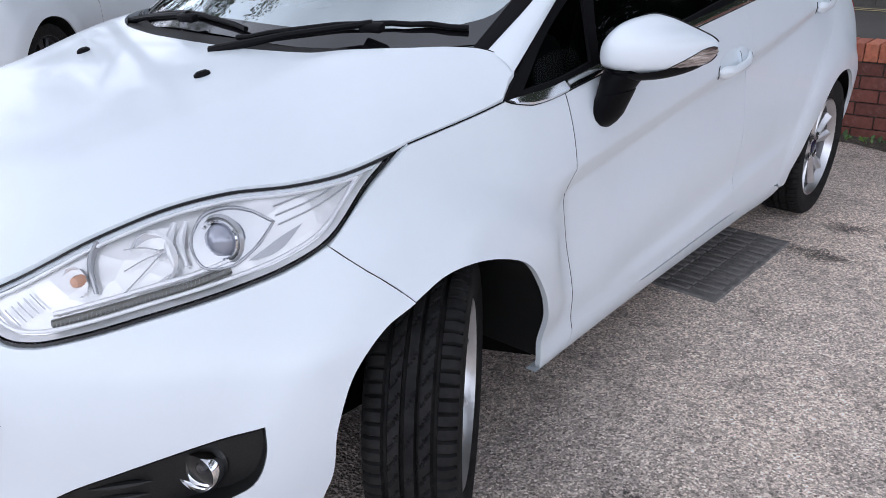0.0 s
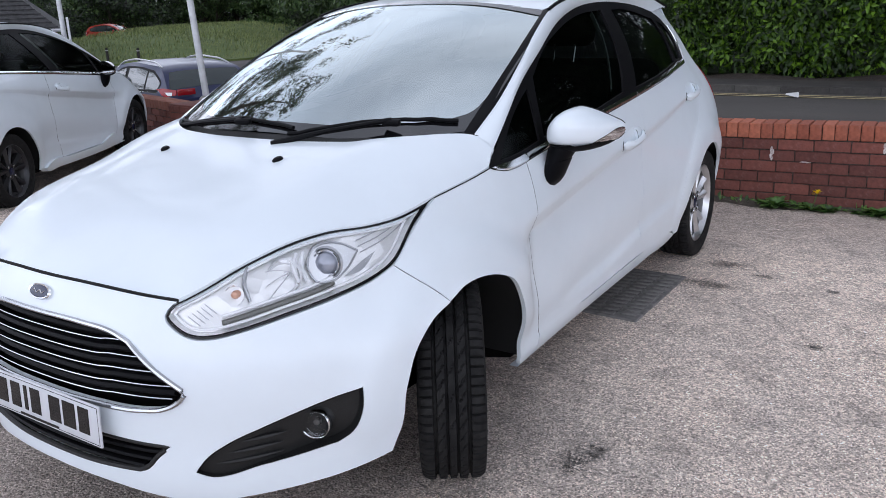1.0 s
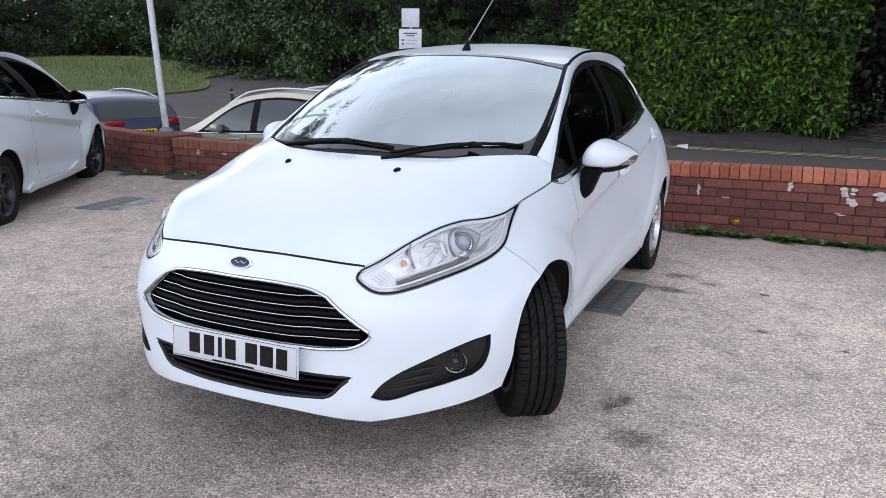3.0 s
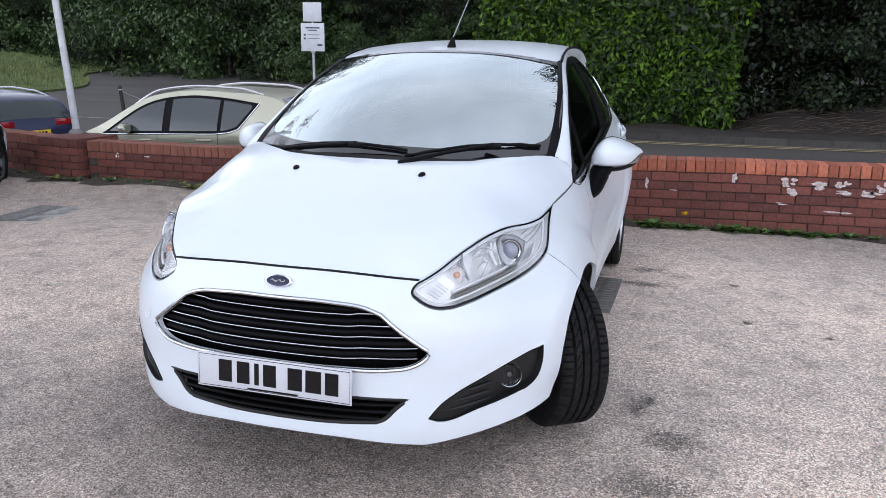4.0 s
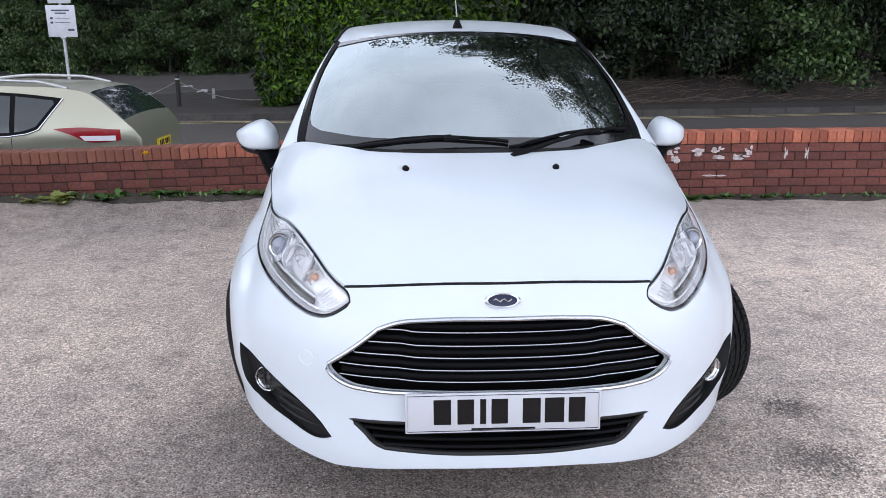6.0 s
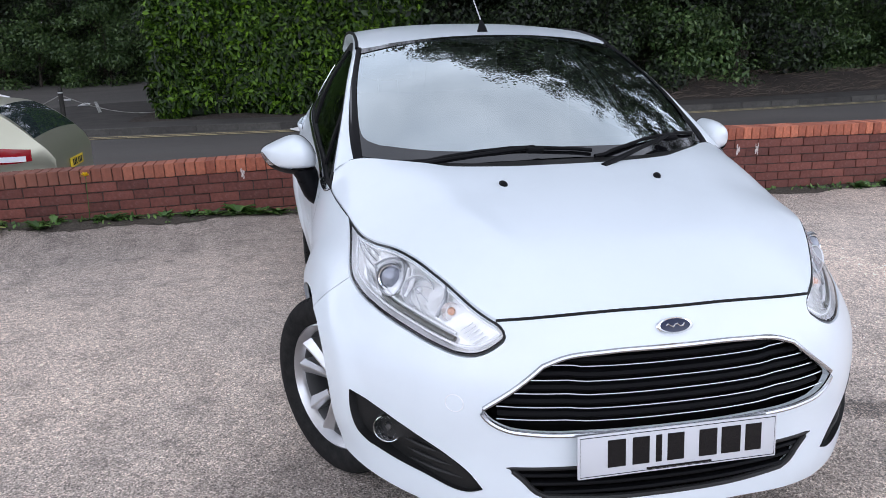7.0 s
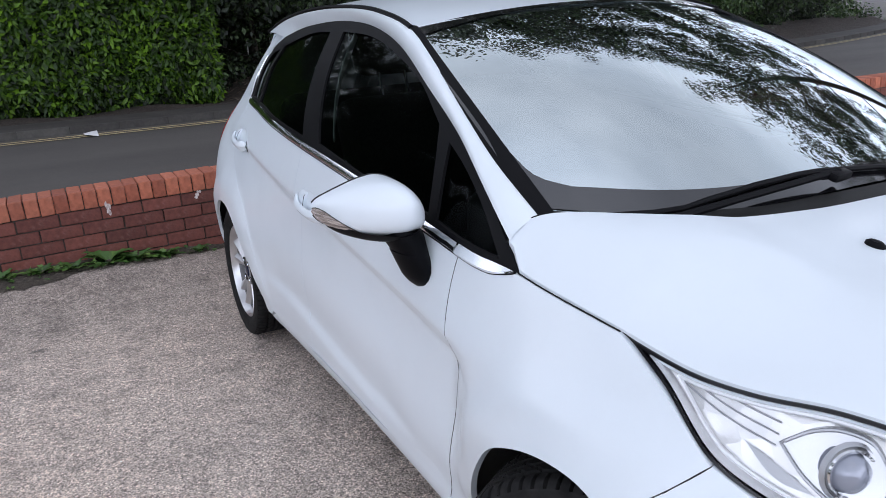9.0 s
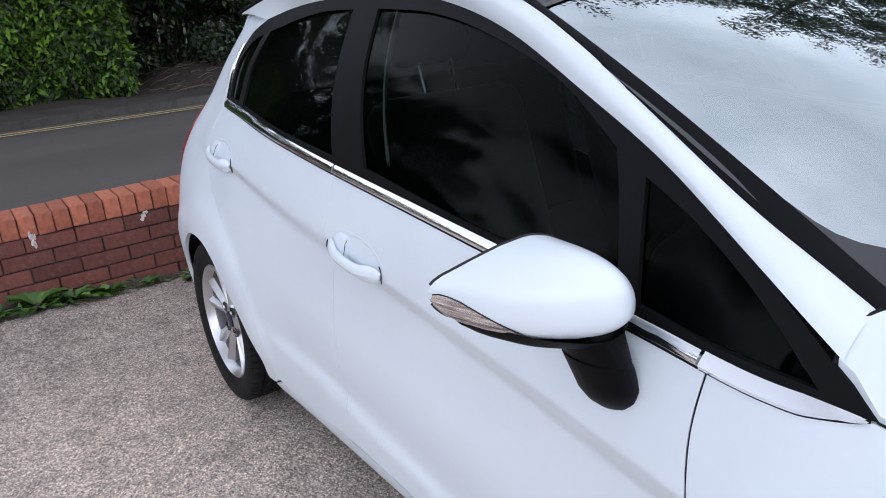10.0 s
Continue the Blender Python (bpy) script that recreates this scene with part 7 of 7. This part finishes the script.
spots += [(BROAD, x, y) for x, y in ((4.8, 27.0), (11.0, 26.0), (20.5, 28.5), (28, 33), (36, 17), (38, 7))]
spots += [(LOW, x, y) for x, y in ((16, 25), (19.5, 25.8), (13.2, 24.5), (22.5, 27), (25.5, 29.5), (29, 31.5), (33, 34), (15, 27.5), (19, 30), (24, 33), (28, 36), (22, 23.2), (24.2, 24.2), (26.4, 25.2), (28.8, 26.6), (31.5, 27.8), (35, 29), (39, 31), (43, 33))]
spots += [(LOW, x, y) for x, y in ((-51, 37), (-56, 40), (-49, 41), (-61, 44), (-66, 47))] + [(TALL, x, y) for x, y in ((-53, 39), (-60, 45))]
spots += [(BROAD, x, y) for x, y in ((-13, 46), (-21, 50), (-30, 62), (-40, 66), (-7, 46), (-27, 51), (-36, 54), (-29, 13))]
spots += [(TALL, x, y) for x, y in ((-47, 65), (-53, 63), (-59, 66), (-66, 63), (-72, 58), (-50, 69), (-64, 69))] + [(LOW, x, y) for x, y in ((-46, 61.5), (-51, 62), (-56, 62.5), (-61, 62), (-66, 60), (-70, 54), (-43, 58.5), (-48, 66), (-58, 67))]
spots = [q for q in spots if not within(gt, np.array([q[1:]]))[0]]
for kinds, x, y in spots:
    src = rt.choice(kinds)
    z = float(road_height(np.array(x), np.array(y))) + (.5 if x > 2 else 0)
    turn, size = rt.uniform(0, 360), rt.uniform(.85, 1.18)
    m3 = pose(x, y, z, 0, 0, turn)
    size *= 1.9 if kinds is LOW and y > 44.5 else 1.4 if kinds is BROAD and x < -26 and y < 60 else 1.25 if kinds is BROAD and x < -5 else 1.22 if kinds is BROAD and x < 12 else 1.55 if kinds is BROAD else (1.45 if kinds is TALL and x > -3.5 and y < 27 else 1.0)
    if src.name not in used:
        used.add(src.name)
        src.matrix_basis = m3 @ Matrix.Scale(size, 4)
    else:
        q = copy_thing(src, m3)
        q.scale = (size, size, size)

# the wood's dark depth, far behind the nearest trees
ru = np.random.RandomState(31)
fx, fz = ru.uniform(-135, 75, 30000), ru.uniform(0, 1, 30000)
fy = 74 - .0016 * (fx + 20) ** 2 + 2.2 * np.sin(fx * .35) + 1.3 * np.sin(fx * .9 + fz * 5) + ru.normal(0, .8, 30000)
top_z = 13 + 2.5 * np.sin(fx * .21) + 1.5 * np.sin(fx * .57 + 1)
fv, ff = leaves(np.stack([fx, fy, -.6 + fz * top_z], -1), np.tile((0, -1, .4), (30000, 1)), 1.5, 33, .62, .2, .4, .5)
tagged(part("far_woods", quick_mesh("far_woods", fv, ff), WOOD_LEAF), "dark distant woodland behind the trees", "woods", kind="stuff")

# dead branches on the bank
TWIG = material("dry_twig", (.13, .10, .078), .9)
tw = []
rq = random.Random(8)
for k in range(700):
    x, d = rq.uniform(2.6, 20), rq.uniform(1.7, 5.0)
    y = float(road_edge(x)) + d
    z = float(verge_height(np.array(x), np.array(y)))
    a, L = rq.gauss(0, 1.0), rq.uniform(.15, .8)
    p = np.array([x, y, z + .02])
    q = p + np.array([math.cos(a), math.sin(a) * .5, rq.uniform(-.02, .16)]) * L
    tw.append(tube([p, (p + q) / 2 + np.array([0, 0, rq.uniform(0, .08)]), q], [.007, .006, .003], 4))
tagged(part("brushwood", mesh("brushwood", *joined(*tw)), TWIG), "dry cut branches heaped on the earth bank", "branches", kind="stuff")


def weed(x, y, size, n, seed, flower=False, label="green weed growing at the foot of the brick wall", leaf=None):
    r = np.random.RandomState(seed)
    pieces = []
    for k in range(n):
        a, L = r.uniform(0, 2 * math.pi), size * r.uniform(.35, 1.1)
        up = r.uniform(.25, .95)
        w = L * r.uniform(.10, .2)
        side = np.array([-math.sin(a), math.cos(a), 0])
        out = np.array([math.cos(a), math.sin(a) * .7 - .25, 0])
        v, m = [], 5
        for j in range(m + 1):
            t = j / m
            c = out * L * t * (1 - .25 * up) + np.array([0, 0, L * up * (t - .55 * t * t)])
            ww = w * math.sin(math.pi * min(1, .12 + .88 * t)) * (1 + .35 * (-1) ** j)
            v += [c - side * ww + np.array([0, 0, ww * .3]), c, c + side * ww + np.array([0, 0, ww * .3])]
        f = []
        for j in range(m):
            q = 3 * j
            f += [(q, q + 1, q + 4, q + 3), (q + 1, q + 2, q + 5, q + 4)]
        pieces.append((v, f))
    z = float(tarmac_height(np.array(x), np.array(y)))
    root = thing("weed", label, "weed", "weeds along the wall", at=pose(x, y, z - .004))
    part("leaves", mesh("leaves", *joined(*pieces), smooth=False), leaf or WEED_LEAF, root)
    if flower:
        part("stem", mesh("stem", *tube([(0, 0, 0), (.02, -.02, .07), (.03, -.03, flower)], .003, 5)), WEED_LEAF, root)
        head, petals = (.03, -.03, flower), []
        for k in range(40):
            a, e = r.uniform(0, 6.28), r.uniform(.1, 1.2)
            q = np.array([math.cos(a) * math.cos(e), math.sin(a) * math.cos(e) - .5, math.sin(e)]) * .034
            s = np.cross(q, (0, 0, 1)) * .22
            petals.append(([np.array(head), head + q - s, head + q * 1.15, head + q + s], [(0, 1, 2, 3)]))
        part("flower", mesh("flower", *joined(*petals), smooth=False), material("dandelion_yellow", (.85, .62, .01), .6), root, "yellow dandelion flower")


rw = random.Random(2)
for k, (x, s, n) in enumerate(((1.0, .16, 16), (1.13, .12, 14), (1.33, .10, 12), (1.5, .09, 9), (1.62, .18, 20), (1.75, .15, 18), (1.9, .14, 16), (2.05, .12, 14), (2.2, .13, 15), (2.35, .12, 14), (2.5, .13, 14), (2.65, .11, 12), (2.85, .11, 12), (3.05, .12, 12), (3.3, .1, 12), (4.2, .2, 16), (4.55, .24, 18), (4.9, .22, 16), (5.3, .2, 14),
                               (-1.0, .13, 14), (-1.15, .15, 16), (-1.3, .22, 20), (-1.48, .14, 14), (-1.65, .13, 14), (-1.85, .16, 16), (-2.1, .13, 14), (-2.25, .17, 16), (-.8, .1, 10), (-.6, .1, 12), (-2.65, .26, 10), (-3.1, .2, 10), (-3.9, .12, 10), (-4.3, .14, 12), (-5.6, .14, 10), (-6.2, .12, 9))):
    weed(x, 3.93 - (.35 if x < -5 else 0) * -1 - rw.uniform(.0, .06), min(s, .165) * rw.uniform(.8, 1.1), int(n * 3.0), 60 + k)
weed(1.22, 3.88, .13, 26, 12, .125, "dandelion with one yellow flower at the wall's foot")
weed(-2.42, 3.93, .17, 10, 13, .36, "tall dandelion with one yellow flower by the wall")
PALE_GRASS = leaf_material("pale_coarse_grass", (.12, .15, .03), (.26, .30, .07), (.45, .47, .16), .6)
weed(-3.08, 3.74, .22, 46, 91, label="pale green clump of coarse grass by the wall", leaf=PALE_GRASS)
weed(-2.72, 3.78, .17, 26, 92, label="low green weed clump by the wall")
weed(-3.3, 3.76, .13, 24, 93, label="low pale weed clump by the wall", leaf=PALE_GRASS)

# dark soil, moss and low seedlings along the wall's foot
SOIL = Mat("damp_dark_soil", .95)
SOIL.color(SOIL.ramp(SOIL.noise(45, 6, .7), (.3, (.022, .018, .014)), (.55, (.075, .062, .048)), (.8, (.17, .15, .125)))).bump(SOIL.noise(120, 4), .8, .008)
rs = np.random.RandomState(17)
sx = np.arange(-4.6, 7.2, .05)
reach = .08 + .05 * np.sin(sx * 2.3) + .04 * np.sin(sx * 7.1 + 1) + rs.uniform(0, .035, len(sx)) + .14 * (1 - smooth01(-2.0, -.6, sx)) + .05 * smooth01(1.0, 2.2, sx)
sv = []
for x, w in zip(sx, np.maximum(.03, reach)):
    for t, up in ((0.0, .022), (.5, .016), (1.0, .0035)):
        y = 3.985 - w * t
        sv.append((x, y, float(tarmac_height(np.array(x), np.array(y))) + up + (.0 if t == 1 else rs.uniform(-.004, .006))))
sf = [(3 * i + j, 3 * i + 3 + j, 3 * i + 4 + j, 3 * i + 1 + j) for i in range(len(sx) - 1) for j in range(2)]
structure("soil_strip", (sv, sf), SOIL.m, "dark soil and moss gathered along the wall's foot", "soil")
side_x = np.arange(-9.2, -4.58, .06)
side_y = np.where(side_x < -5.26, 5.60 - .303 * (side_x + 10.2), 3.93)
wv = []
for x, y0, w in zip(side_x, side_y, .16 + .08 * np.sin(side_x * 3.1) + rs.uniform(0, .06, len(side_x))):
    for t, up in ((0.0, .030), (.5, .020), (1.0, .0035)):
        y = y0 - w * t
        wv.append((x, y, float(tarmac_height(np.array(x), np.array(y))) + up + (.0 if t == 1 else rs.uniform(-.004, .006))))
structure("soil_strip", (wv, [(3 * i + j, 3 * i + 3 + j, 3 * i + 4 + j, 3 * i + 1 + j) for i in range(len(side_x) - 1) for j in range(2)]), SOIL.m, "dark soil and dead leaves gathered by the pier", "soil")
for k, x in enumerate((-4.7, -4.95, -5.2, -5.5, -5.75, -6.0, -6.3, -6.6)):
    weed(x, (5.58 - .303 * (x + 10.2) if x < -5.26 else 3.90) - .06, .12 + .03 * math.sin(k * 2.3), 22, 140 + k, leaf=PALE_GRASS if k % 3 == 1 else None)
n = 1300
x = rs.uniform(-4.6, 7.0, n)
dense = .35 + .65 * smooth01(.0, .5, np.sin(x * 1.9) + .6 * np.sin(x * 4.3 + 2)) * np.where(x > .6, 1.0, .8)
keep = rs.uniform(0, 1, n) < dense
x = x[keep]
y = 3.965 - np.abs(rs.normal(0, .055, len(x))) - np.where(x < -.8, rs.uniform(0, .10, len(x)), 0)
z = np.array([float(tarmac_height(np.array(a), np.array(b))) for a, b in zip(x, y)]) + .012
wv, wf = leaves(np.stack([x, y, z], -1), np.tile((0, -.55, .8), (len(x), 1)), .045, 23, .5, .3, -.5, .5)
tagged(part("seedlings", quick_mesh("seedlings", wv, wf), WEED_LEAF), "tiny green seedlings and moss at the wall's foot", "weeds", kind="stuff")

# ---- grass on the island ----
def lawn_height(x, y, inset=0.0):
    x, y = np.atleast_1d(x), np.atleast_1d(y)
    d = np.min(np.hypot(x[:, None] - gt[:, 0], y[:, None] - gt[:, 1]), axis=1)
    return np.stack([x, y, road_height(x, y) + .10 + 1.1 * smooth01(0, 9, d) - inset], -1)


GRASS = Mat("mown_grass_soil", .9)
GRASS.color(GRASS.mix(GRASS.ramp(GRASS.noise(1.2, 5), (.3, (.07, .115, .022)), (.7, (.13, .17, .045))), GRASS.ramp(GRASS.noise(40, 4), (.3, .7), (.7, 1.25)), 1.0, "MULTIPLY"))
lv, lf = panel([tuple(p) for p in gt], lawn_height, (), 1.5, .3)
structure("lawn", (lv, lf), GRASS.m, "rough grass island beside the side road", "grass")
rg = np.random.RandomState(3)
q = np.stack([rg.uniform(-66, -27, 34000), rg.uniform(21, 60, 34000)], -1)
q = q[within(gt, q)]
base = lawn_height(q[:, 0], q[:, 1])
gv, gf = leaves(base, np.tile((0, -1, .1), (len(q), 1)), .26, 9, .16, .1, -2.2, .5)
tagged(part("grass_blades", quick_mesh("grass_blades", gv, gf), GRASS_BLADE), "long uneven grass on the island", "grass", kind="stuff")
